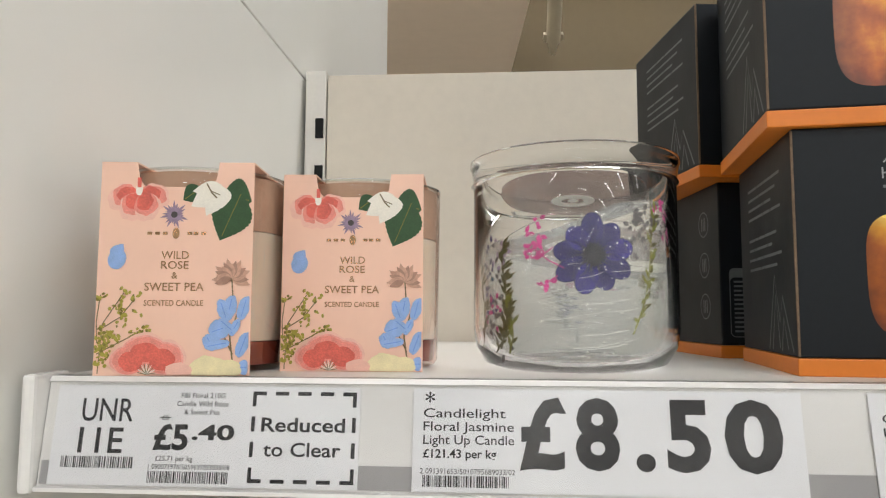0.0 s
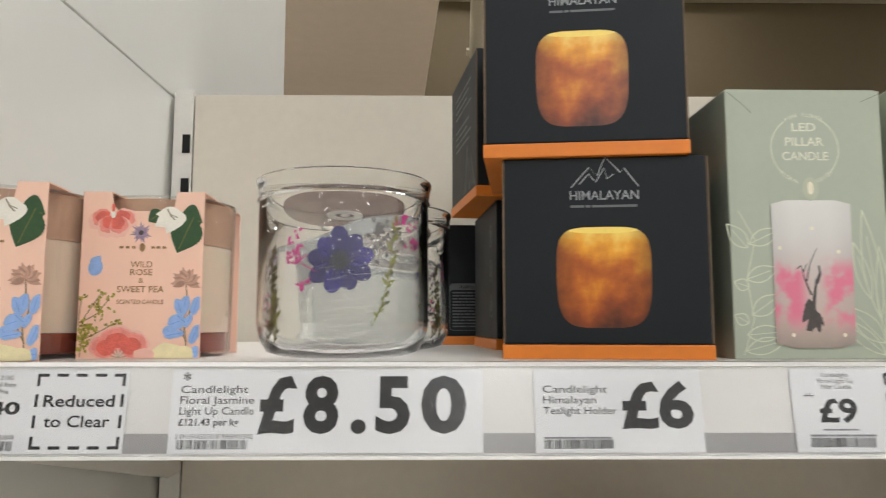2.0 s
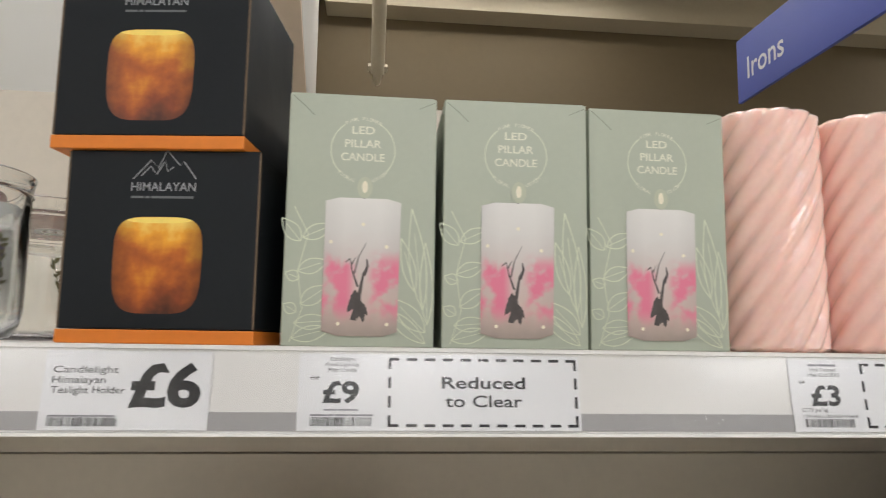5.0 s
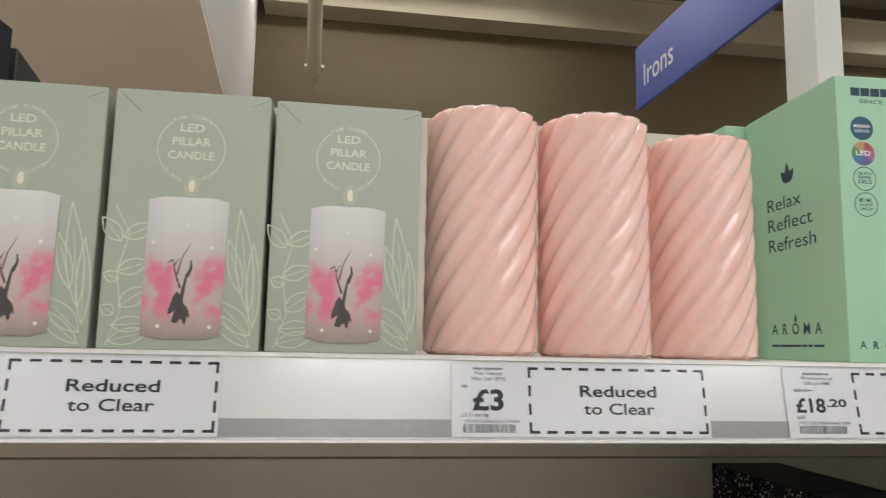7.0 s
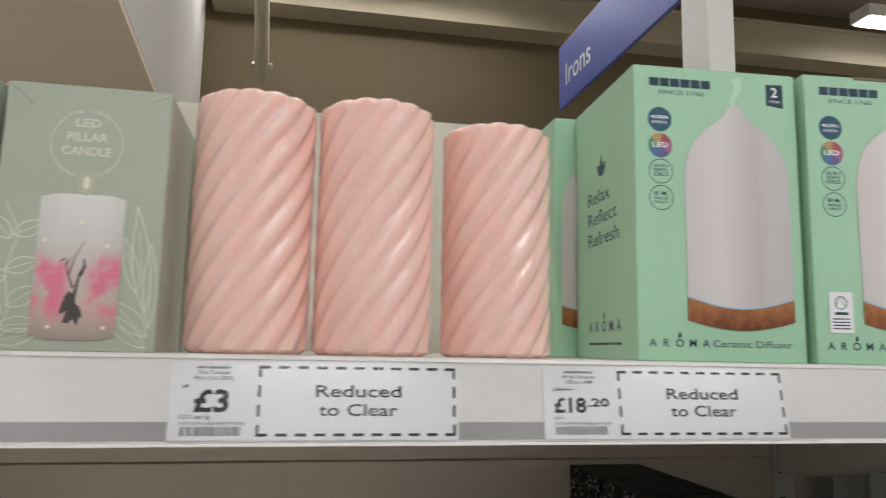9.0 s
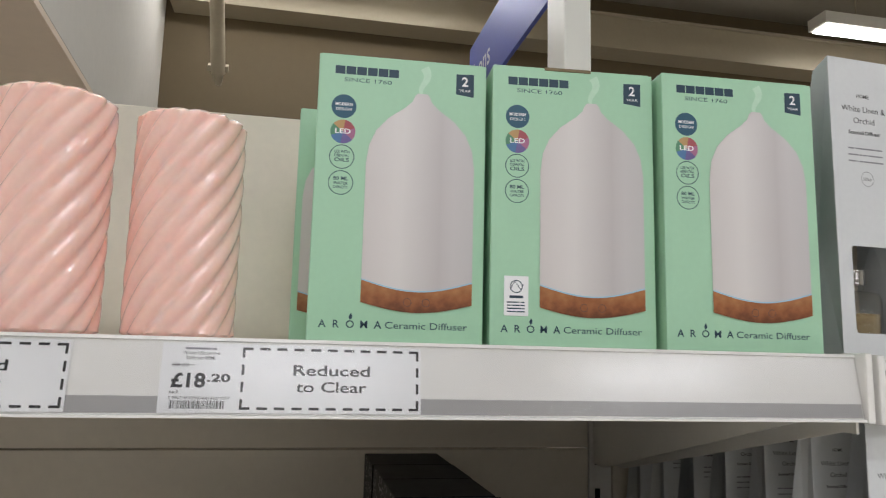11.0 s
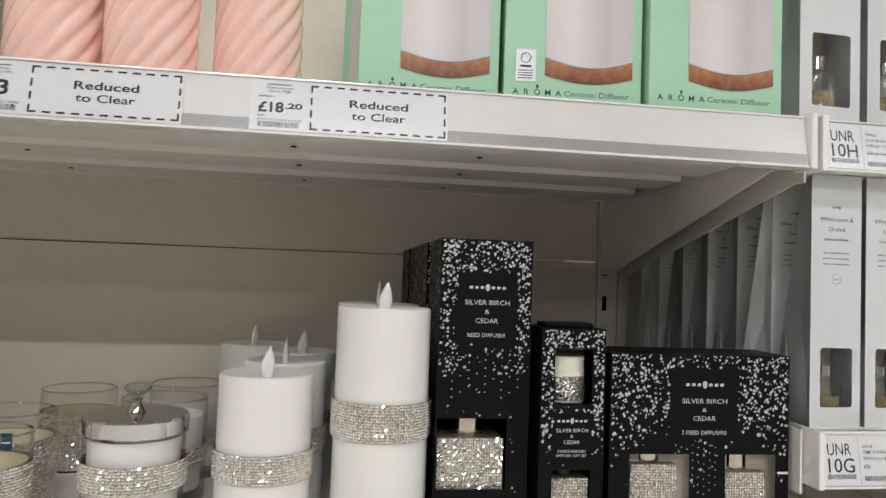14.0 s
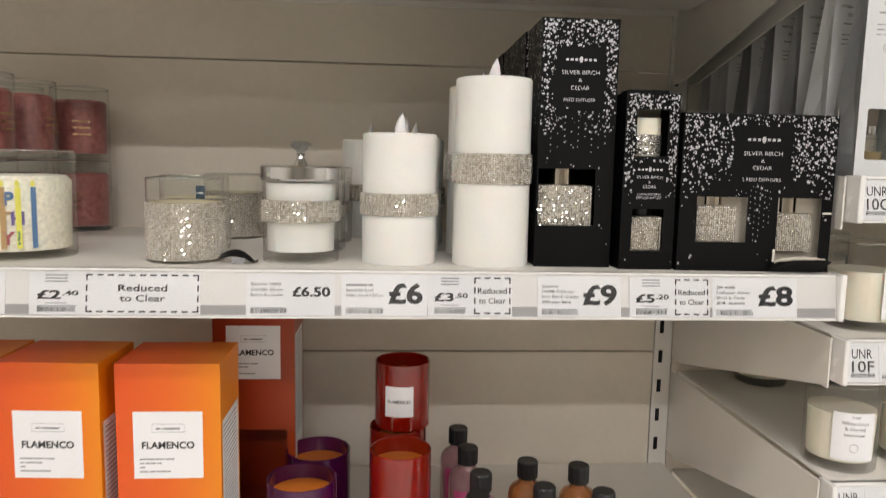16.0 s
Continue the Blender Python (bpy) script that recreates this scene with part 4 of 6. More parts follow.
    for u, v, a, b, t in ((0.865, 0.315, 0.0048, 0.0026, 80), (0.825, 0.305, 0.0042, 0.0024, 110), (0.955, 0.315, 0.0048, 0.0022, 75), (0.80, 0.215, 0.0040, 0.0036, 20), (0.745, 0.155, 0.0032, 0.0028, 120), (0.79, 0.145, 0.0050, 0.0018, 10), (0.90, 0.225, 0.0036, 0.0016, 60), (0.845, 0.235, 0.0036, 0.0016, 140), (0.955, 0.145, 0.0052, 0.0022, 70), (0.965, 0.040, 0.0019, 0.0030, 0)):
        q = at(u, v)
        a, b = a * 1.05, b * 1.05
        wavy(p, q[0], q[1], a, b, M_SKYBLUE, 0.10, int(1000 * u), radians(t), w / 2 - 0.0006)
        p.stroke([(q[0] - 0.7 * a * math.cos(radians(t)), max(0.0005, q[1] - 0.7 * a * math.sin(radians(t)))), (min(q[0] + 0.7 * a * math.cos(radians(t)), w / 2 - 0.001), q[1] + 0.7 * a * math.sin(radians(t)))], 0.0004, M_SKYDEEP)
    # big poppy and pale bloom at the foot
    for u, v, a, b in ((0.72, 0.04, 0.0062, 0.0046), (0.84, 0.03, 0.0066, 0.0042), (0.78, 0.03, 0.0060, 0.0044)):
        q = at(u, v)
        wavy(p, q[0], q[1], a, b, mat_pale_bloom, 0.12, int(777 * u), 0.0, w / 2 - 0.0006)
    b = at(0.345, 0.02)
    for k, mm in ((1.0, M_PETALRIM), (0.92, M_CORALPALE), (0.84, M_CORALMID), (0.62, M_CORAL)):
        for du, dv, a, c in ((-0.0075, 0.0045, 0.0078, 0.0062), (0.0070, 0.0055, 0.0082, 0.0072), (-0.001, 0.0088, 0.0090, 0.0064)):
            wavy(p, b[0] + du * (0.6 + 0.4 * k), b[1] + dv * (0.6 + 0.4 * k), a * k, c * k, mm, 0.07, int(1e4 * (a + k)))
    wavy(p, b[0] + 0.0125, 0.0022, 0.0050, 0.0032, M_PETALRIM, 0.1, 4)
    for i in range(11):
        p.stroke([(b[0], 0.0006), (b[0] + 0.0036 * math.cos(0.28 * i + 0.15), 0.0006 + 0.0042 * math.sin(0.28 * i + 0.15))], 0.0003, M_LILY if i % 2 else M_STEM)


mat_pale_bloom = mat("pale_yellow_bloom_print", "f0e2b4", 0.5, vary=0.12, scale=200)


def sleeved_candle(m):
    w, h, r, d = 0.0615, 0.085, 0.0365, 0.078
    t = thing("scented_candle", m, "rosy glass scented candle in a peach floral paper sleeve", "candle", "sleeved candles")
    # sleeve: front panel with a notch at its top, base, back
    notch = [(-w / 2, 0.0), (w / 2, 0.0), (w / 2, h), (0.0165, h), (0.0155, h - 0.0065), (0.0130, h - 0.0095), (-0.0130, h - 0.0095), (-0.0155, h - 0.0065), (-0.0165, h), (-w / 2, h)]
    part("front_panel", prism(notch, 0.0, 0.0006), M_PEACH, t, "peach card with printed flowers")
    part("back_panel", prism(notch, d, d + 0.0006), M_PEACH, t)
    for sx in (-1, 1):
        part("top_strap", box(min(sx * 0.0165, sx * w / 2), max(sx * 0.0165, sx * w / 2), 0.0, d, h, h + 0.0006), M_PEACH, t)
    p = Print()
    sleeve_art(p, w, h)
    p.done("printed_art", t, pose(0, 0, 0), "printed flowers and foil lettering")
    g = part("tumbler", lathe([(r - 0.003, 0.0008), (r - 0.0012, 0.003), (r, h - 0.0016)], 56), M_BROWNGLASS, t, "rosy clear glass tumbler", pose(0, d / 2, 0), 40)
    g.visible_shadow = False
    part("rim", lathe([(r, h - 0.0018), (r + 0.0002, h - 0.0009), (r - 0.001, h - 0.0003), (r - 0.0022, h - 0.0012)], 56), M_RIM, t, "polished rim", pose(0, d / 2, 0), 60)
    part("wax", lathe([(0, 0.013), (r - 0.0028, 0.013), (r - 0.0022, 0.0594), (r - 0.0028, 0.0598), (0, 0.0598)], 56), M_WAX, t, "cream wax", pose(0, d / 2, 0), 40)
    part("inner_card", lathe([(r - 0.0022, 0.0598), (r - 0.0016, h - 0.0022), (r - 0.003, h - 0.0022), (0, h - 0.004)], 56), M_TAUPE, t, "taupe dust cover", pose(0, d / 2, 0))
    part("foot_tint", lathe([(0, 0.003), (r - 0.003, 0.003), (r - 0.0022, 0.0128), (0, 0.0128)], 40), mat_foot, t, "rose tinted glass foot", pose(0, d / 2, 0))
    return t


mat_foot = mat("rose_tinted_foot", "8a4a3c", 0.15, vary=0.1, coat=0.5)
c1 = sleeved_candle(pose(-0.1315, 0.268, TOP, 0, 0, 5))
copy_thing(c1, pose(-0.0655, 0.297, TOP, 0, 0, 2))


# ---- glass light-up candle with pressed flowers ----
def bent(p, name, parent, r, label, y0=0.0):
    """Wrap a flat print round a cylinder of radius r about the z axis, on the side towards -y."""
    me = bpy.data.meshes.new(name)
    vs = [(math.sin(u / r) * (r + l), -math.cos(u / r) * (r + l), v) for u, l, v in ((a, -b, c) for a, b, c in p.v)]
    me.from_pydata(vs, [], p.f)
    for x in p.mats:
        me.materials.append(x)
    me.polygons.foreach_set("material_index", p.k)
    return part(name, me, None, parent, label)


M_VEIN = mat("dark_violet_vein", "0c0830", 0.5, vary=0.3, scale=300)
M_STAMEN = mat("black_stamens", "121016", 0.6, vary=0.3, scale=300)
M_LEAFOLIVE = mat("yellow_green_sprig", "6a6a1e", 0.6, vary=0.35, scale=300)


def flower_jar(m):
    h, r = 0.097, 0.0477
    t = thing("glass_candle", m, "clear glass light-up candle with pressed violet flowers in gel", "candle", "glass flower candles")
    wall = [(0, 0.0), (r - 0.014, 0.0), (r - 0.006, 0.0025), (r - 0.0015, 0.010), (r - 0.0002, 0.018), (r - 0.0004, h - 0.013), (r + 0.0008, h - 0.0118), (r + 0.0001, h - 0.0105), (r + 0.0006, h - 0.0045), (r + 0.0014, h - 0.0030), (r + 0.0014, h - 0.001), (r + 0.0002, h), (r - 0.0014, h - 0.0006), (r - 0.0020, h - 0.0030), (r - 0.0022, 0.020), (r - 0.0032, 0.012), (r - 0.0075, 0.0056), (r - 0.014, 0.0040), (0, 0.0038)]
    g = part("glass", lathe(wall, 96), M_THICKGLASS, t, "thick clear glass with a rolled rim", smooth=50)
    g.visible_shadow = False
    # gel poured at a slant, higher on one side
    gel = lathe([(0, 0.0050), (r - 0.011, 0.0062), (r - 0.0052, 0.016), (r - 0.0048, 0.068), (r - 0.0075, 0.0705), (r * 0.5, 0.0665), (0, 0.066)], 72)
    for v in gel.verts:
        if v.co.z > 0.05:
            v.co.z += 0.30 * v.co.x + 0.10 * v.co.y + 0.0015 * math.sin(120 * v.co.x)
    gg = part("gel", gel, M_GEL, t, "clear gel with bubbles", smooth=60)
    gg.visible_shadow = False
    lid = part("inner_lid", lathe([(0, h - 0.0125), (r * 0.70, h - 0.0125), (r * 0.74, h - 0.0105), (r * 0.74, h - 0.0085), (0, h - 0.0085)], 56), M_FROST, t, "smoky plastic disc", smooth=40)
    part("led_ring", lathe([(0.0058, -0.0006), (0.0104, -0.0006), (0.0104, 0.0), (0.0058, 0.0), (0.0058, -0.0006)], 32), M_WHITEPANEL, lid, "white ring", pose(0, 0, h - 0.0127))
    part("led_dot", lathe([(0, -0.0004), (0.0026, -0.0004), (0.0026, 0.0), (0, 0.0)], 20), M_WHITEPANEL, lid, "white light module", pose(0, 0, h - 0.0127))
    p = Print()
    rnd = random.Random(8)
    # magenta and violet blossom heads
    for x0, y0, n, mm, sx, sy in ((-0.0215, 0.0535, 30, M_MAGENTA, 0.0026, 0.0050), (-0.0150, 0.0365, 8, M_MAGENTA, 0.0016, 0.0016), (0.0470, 0.0665, 22, M_MAGENTA, 0.0035, 0.0050), (-0.0400, 0.0300, 30, M_TWIG, 0.0035, 0.0140), (0.0260, 0.0600, 18, M_TWIG, 0.0050, 0.0050), (-0.0480, 0.0440, 22, M_PURPLE, 0.0030, 0.0090), (0.0300, 0.0655, 26, M_TWIG, 0.0050, 0.0030), (0.0540, 0.0480, 20, M_PURPLE, 0.0020, 0.0080), (-0.0390, 0.0520, 14, M_MAUVE, 0.0028, 0.0030), (-0.0440, 0.0260, 10, M_MAGENTA, 0.0030, 0.0040), (0.0360, 0.0720, 10, M_MAGENTA, 0.0040, 0.0018)):
        for i in range(n):
            p.petal(x0 + rnd.gauss(0, sx), y0 + rnd.gauss(0, sy), rnd.uniform(0.0018, 0.0036), 0.0019, rnd.uniform(0, 6.28), mm)
    for pts in (((-0.0205, 0.0520), (-0.0150, 0.0475), (-0.0085, 0.0440)), ((-0.0160, 0.0380), (-0.0110, 0.0410)), ((-0.0200, 0.0480), (-0.0170, 0.0500), (-0.0130, 0.0530))):
        p.stroke(pts, 0.0005, M_MAGENTA)
    # olive sprigs with small paired leaves
    for base, tip, n, mm in (((0.0195, 0.0165), (0.0360, 0.0700), 26, M_LEAFOLIVE), ((-0.0380, 0.0100), (-0.0350, 0.0560), 34, M_SPRIG), ((-0.0420, 0.0080), (-0.0310, 0.0300), 18, M_SPRIG), ((-0.0520, 0.0100), (-0.0560, 0.0550), 24, M_SPRIG), ((0.0520, 0.0120), (0.0580, 0.0600), 24, M_SPRIG), ((-0.0335, 0.0080), (-0.0330, 0.0340), 12, M_LEAFOLIVE)):
        pts = [(base[0] + (tip[0] - base[0]) * f + 0.0022 * math.sin(5 * f), base[1] + (tip[1] - base[1]) * f) for f in (i / 8 for i in range(9))]
        p.stroke(pts, 0.0009, mm, True)
        for i in range(n):
            f = 0.08 + 0.92 * (i + rnd.random()) / n
            q = (base[0] + (tip[0] - base[0]) * f + 0.0022 * math.sin(5 * f), base[1] + (tip[1] - base[1]) * f)
            p.petal(q[0], q[1], rnd.uniform(0.0028, 0.0068), 0.0017, radians(75 + rnd.choice((-1, 1)) * rnd.uniform(20, 62)), rnd.choice((mm, mm, M_SPRIG)))
    bent(p, "pressed_bouquet", t, r - 0.0042, "violet, magenta and olive pressed flowers")
    f, g2 = Print(), Print()
    cu, cv = 0.0035, 0.0495
    for i in range(9):
        a = 2 * math.pi * i / 9 + 0.22
        ln = (0.0172, 0.0160, 0.0176, 0.0150, 0.0165, 0.0178, 0.0168, 0.0155, 0.0172)[i]
        ca, sa = math.cos(a), math.sin(a)
        f.ell(cu + ca * (ln * 0.60), cv + sa * (ln * 0.60), ln * 0.42, 0.0049, M_VEIN, a, 18)
        f.ell(cu + ca * (ln * 0.60), cv + sa * (ln * 0.60), ln * 0.40, 0.0045, M_PURPLE if i % 3 else M_PURPLE2, a, 18)
        for k in (-0.0022, -0.0008, 0.0008, 0.0022):
            g2.stroke([(cu + ca * d - sa * k * (d / ln), cv + sa * d + ca * k * (d / ln)) for d in (0.006 + (ln * 0.9 - 0.006) * n / 4 for n in range(5))], 0.0003, M_VEIN)
    for i in range(20):
        a = 2 * math.pi * i / 20
        g2.petal(cu, cv, 0.0074 - 0.0012 * (i % 2), 0.0013, a, M_STAMEN)
    for dx, dy in ((0, 0), (-0.0022, 0), (0.0022, 0), (0, 0.0022), (0, -0.0022)):
        g2.ell(cu + dx, cv + dy, 0.0026, 0.0026, M_STAMEN, 0, 12)
    bent(f, "pressed_flower", t, r - 0.0038, "violet pressed daisy")
    bent(g2, "stamens", t, r - 0.0033, "black stamens and petal veins")
    q = Print()
    for i in range(420):
        u, v = rnd.uniform(-0.068, 0.068), 0.007 + 0.060 * rnd.random() ** 1.4
        q.ell(u, v, *(2 * (rnd.uniform(0.00016, 0.00045),)), M_BUBBLE, 0, 6)
        q.lift -= 0.0000025
    for i in range(22):
        u, v, l = rnd.uniform(-0.034, 0.020), rnd.uniform(0.010, 0.046), rnd.uniform(0.006, 0.022)
        q.stroke([(u, v), (u + l * 0.5, v + 0.0007), (u + l, v + 0.0024)], 0.00016, M_BUBBLE)
    bent(q, "bubble_layer", t, r - 0.0036, "tiny pale bubbles and scratches in the gel")
    return t


j1 = flower_jar(pose(0.0335, 0.333, TOP))
copy_thing(j1, pose(0.0475, 0.447, TOP, 0, 0, 105))


# ---- charcoal tealight holder boxes ----
def mountains(p, u, v, s, m, w=0.0005):
    for pts in (((-1, 0), (-0.45, 0.62), (-0.2, 0.35), (0.05, 0.95), (0.5, 0.45), (0.62, 0.58), (1.05, 0)), ((-0.75, 0.1), (-0.45, 0.42), (-0.3, 0.2)), ((-0.25, 0.15), (0.02, 0.6), (0.1, 0.25), (0.3, 0.4))):
        p.stroke([(u + a * s, v + b * s) for a, b in pts], w, m)


M_DIMSILVER = mat("dull_silver_ink", "7c7e80", 0.4, vary=0.2, scale=200)
M_WORN = mat("worn_brown_card_edge", "6b5844", 0.7, vary=0.4, scale=300)
M_GLOW2 = mat("pale_yellow_print", "fbdf72", 0.4)


def tealight_box(m):
    w = h = 0.1025
    t = thing("tealight_box", m, "charcoal tealight holder carton with orange base and glowing salt lamp picture", "box", "tealight cartons")
    part("carton", box(-w / 2, w / 2, 0, w, 0.0075, h, 0.0008), M_CHARCOAL, t, "charcoal card")
    part("base_tray", box(-w / 2 - 0.0008, w / 2 + 0.0008, -0.0008, w + 0.0008, 0.0, 0.0072, 0.0006), M_ORANGE, t, "orange card edge")
    for sx in (-1, 1):
        part("worn_edge", box(sx * (w / 2 - 0.0001) - 0.0005, sx * (w / 2 - 0.0001) + 0.0005, -0.0002, 0.0008, 0.0078, h - 0.0008, 0.0002), M_WORN, t, "brown worn card edge")
    p = Print()
    mountains(p, 0, 0.0870, 0.0165, M_DIMSILVER, 0.0006)
    p.text("HIMALAYAN", 0, 0.0805, 0.0046, M_DIMSILVER, width=0.0345, align="C", bold=0.004)
    p.bars(0, 0.0765, 0.034, 0.002, M_CHARSIDE, 4, 3, "C")
    p.done("lettering", t, pose(0, 0, 0), "silver lettering and mountain outline")
    q = Print()
    a, b = 0.0235, 0.0255
    q.poly([(a * math.copysign(abs(math.cos(k)) ** 0.45, math.cos(k)) * (1 + 0.04 * math.sin(k)), b * math.copysign(abs(math.sin(k)) ** 0.55, math.sin(k))) for k in (2 * math.pi * i / 48 for i in range(48))], M_SALT)
    q.ell(0, b * 0.93, 0.0175, 0.0016, M_GLOW2)
    q.done("salt_lamp_picture", t, pose(-0.001, 0, 0.041), "printed glowing orange salt lamp")
    s = Print()
    for pts in (((0.004, 0.009), (0.017, 0.043), (0.024, 0.022), (0.029, 0.033), (0.044, 0.009)), ((0.010, 0.009), (0.018, 0.034), (0.023, 0.010)), ((0.026, 0.009), (0.030, 0.024), (0.036, 0.010))):
        s.stroke(pts, 0.0013, M_CHARSIDE)
    for i in range(8):
        s.bars(-0.030, 0.088 - i * 0.005 - (0.006 if i > 3 else 0), 0.062 - 0.008 * (i % 3), 0.0022, M_CHARSIDE, i + 3, 4)
    s.done("side_print", t, pose(-w / 2, w / 2, 0, 0, 0, -90), "pale grey side lettering and mountains")
    return t


M_DIMSILVER = mat("dull_silver_ink", "9b9da0", 0.4, vary=0.2, scale=200)
M_GLOW2 = mat("pale_yellow_print", "fbdf72", 0.4)


def back_print(t):
    """The reverse of the carton: three round icons on one side, a ruled care panel on the face."""
    w = 0.1025
    s = Print()
    for v in (0.080, 0.055, 0.030):
        s.ring(0.028, v, 0.0078, 0.0006, M_CHARSIDE, n=28)
        for du in (-0.0025, 0.0, 0.0025):
            s.rect(0.028 + du - 0.0005, v - 0.004, 0.028 + du + 0.0005, v + 0.004, M_CHARSIDE)
    s.done("side_print", t, pose(-w / 2, w / 2, 0, 0, 0, -90), "three round pale icons")
    p = Print()
    p.poly(rounded(-0.046, 0.012, -0.014, 0.052, 0.003), M_CHARSIDE)
    p.poly(rounded(-0.0455, 0.0125, -0.0145, 0.0465, 0.0025), M_CHARCOAL)
    p.text("WARNING", -0.030, 0.0475, 0.0028, M_CHARCOAL, width=0.016, align="C", bold=0.01)
    for i in range(12):
        p.bars(-0.0435, 0.0435 - i * 0.0026, 0.027, 0.0018, M_CHARSIDE, i, 4)
    p.done("care_panel", t, pose(0, 0, 0), "ruled white care panel")


def plain_tealight_box(m):
    w = h = 0.1025
    t = thing("tealight_box", m, "charcoal tealight holder carton with orange base, turned to its reverse", "box", "tealight cartons")
    part("carton", box(-w / 2, w / 2, 0, w, 0.0075, h, 0.0008), M_CHARCOAL, t, "charcoal card")
    part("base_tray", box(-w / 2 - 0.0008, w / 2 + 0.0008, -0.0008, w + 0.0008, 0.0, 0.0072, 0.0006), M_ORANGE, t, "orange card edge")
    back_print(t)
    return t


tb = tealight_box(pose(0.1708, 0.2885, TOP, 0, 0, -7))
copy_thing(tb, pose(0.1614, 0.2868, TOP + 0.1027, 0, 0, -7))
copy_thing(tb, pose(0.1635, 0.4085, TOP + 0.1027, 0, 0, 8))
pt = plain_tealight_box(pose(0.1777, 0.421, TOP, 0, 0, 5))
copy_thing(pt, pose(0.143, 0.542, TOP, 0, 0, 0))


# ---- sage pillar candle cartons ----
def leaf_line(p, u, v, length, width, turn, w=0.0006):
    c, s = math.cos(turn), math.sin(turn)
    for k in (1, -1):
        pts = [(length * i / 9, k * width / 2 * math.sin(math.pi * (i / 9) ** 0.85)) for i in range(10)]
        p.stroke([(u + x * c - y * s, v + x * s + y * c) for x, y in pts], w, M_SAGELINE)
    p.stroke([(u, v), (u + length * 0.75 * c, v + length * 0.75 * s)], w * 0.7, M_SAGELINE)


def pillar_box(m):
    w, h = 0.0812, 0.1385
    t = thing("pillar_candle_box", m, "sage green carton with a printed floral pillar candle", "box", "pillar candle cartons")
    part("carton", box(-w / 2, w / 2, 0, w, 0, h, 0.0007), M_SAGE, t, "sage green card")
    part("creased_flap", box(-w / 2 + 0.001, w / 2 - 0.0015, 0.0012, w - 0.001, h, h + 0.0008, 0.0003), M_SAGE, t)
    p = Print()
    cv = 0.1075
    for v, body, cap, wd in ((cv + 0.0093, "LED", 0.0043, 0.0125), (cv + 0.0016, "PILLAR", 0.0043, 0.0200), (cv - 0.0060, "CANDLE", 0.0043, 0.0240)):
        p.text(body, 0.0, v, cap, M_SAGEWHITE, width=wd, align="C", bold=0.012)
    p.ring(0, cv, 0.0178, 0.0005, M_SAGELINE, ((55, 125), (225, 315)), 60)
    for words, a0, step, up in (("PINK FLOWER", 121, -6.2, 1), ("FLORAL INCLUSION", 226, 5.9, -1)):
        for i, ch in enumerate(words):
            a = radians(a0 + step * i)
            rr = 0.0170 if up > 0 else 0.0186
            p.text(ch, rr * math.cos(a), cv + rr * math.sin(a), 0.0019, M_SAGEWHITE, align="C", turn=a - up * math.pi / 2)
    p.stroke([(-w / 2 + 0.0015, h - 0.0012), (-w / 2 + 0.0085, h - 0.0072), (-w / 2 + 0.0135, h - 0.0122)], 0.0005, M_CREASE)
    p.stroke([(w / 2 - 0.001, h - 0.002), (w / 2 - 0.010, h - 0.006)], 0.0004, M_CREASE)
    # outlined leaves
    for k in (0, 1):
        p.stroke([(-0.036, 0.002), (-0.030, 0.02), (-0.033, 0.04), (-0.028, 0.06), (-0.036, 0.075)], 0.0005, M_SAGELINE)
    for u, v, l, wd, a in ((-0.031, 0.058, 0.018, 0.008, 25), (-0.032, 0.056, 0.016, 0.008, 130), (-0.033, 0.040, 0.017, 0.008, 20), (-0.032, 0.036, 0.008, 0.006, 160), (-0.031, 0.022, 0.018, 0.009, 35), (-0.033, 0.018, 0.008, 0.006, 150), (-0.035, 0.004, 0.022, 0.008, 15), (-0.034, 0.012, 0.02, 0.008, 5)):
        leaf_line(p, u, v, l, wd, radians(a))
    for u, v, l, wd, a in ((0.0345, 0.020, 0.056, 0.009, 97), (0.037, 0.012, 0.045, 0.007, 92), (0.036, 0.008, 0.026, 0.010, 135), (0.036, 0.002, 0.030, 0.008, 140), (0.030, 0.030, 0.03, 0.007, 105)):
        leaf_line(p, u, v, l, wd, radians(a))
    p.done("lettering_and_leaves", t, pose(0, 0, 0), "cream lettering and outlined leaves")
    q = Print()
    q.poly([(-0.0208, -0.036), (-0.012, -0.0385), (0.012, -0.0385), (0.0195, -0.036), (0.0205, 0.0345), (0.013, 0.0365), (-0.013, 0.0365), (-0.0205, 0.0345)], M_PCANDLE)
    # dark pressed twig: a forked stem over a drooping seed head
    for pts, wd in ((((-0.004, -0.030), (-0.001, -0.016), (0.001, -0.004)), 0.0032), (((-0.002, -0.012), (-0.005, -0.004), (-0.0065, 0.003)), 0.0012), (((-0.004, -0.005), (-0.002, 0.004), (0.002, 0.012)), 0.0009), (((0.001, -0.006), (0.003, -0.001), (0.0025, 0.003)), 0.0022), (((-0.0065, 0.003), (-0.009, 0.001)), 0.0009), (((-0.0055, 0.0), (-0.0035, 0.004)), 0.0008)):
        q.stroke(pts, wd, M_TWIG, True)
    for k in range(9):
        q.petal(-0.0030 + 0.0004 * k, -0.0135 - 0.0012 * k, 0.0115 - 0.0004 * k, 0.0026, radians((255, 285, 240, 270, 232, 300, 262, 248, 278)[k]), M_TWIG, 0.35)
    for u, v in ((0.0, 0.022), (0.013, 0.010), (-0.017, 0.012), (-0.012, -0.032), (0.014, -0.032)):
        q.ell(u, v, 0.0010, 0.0010, M_GLOW)
    q.stroke([(0.0, 0.0362), (0.0006, 0.0395)], 0.0009, M_TWIG)
    q.ell(0.0004, 0.0425, 0.0042, 0.0060, M_HALO)
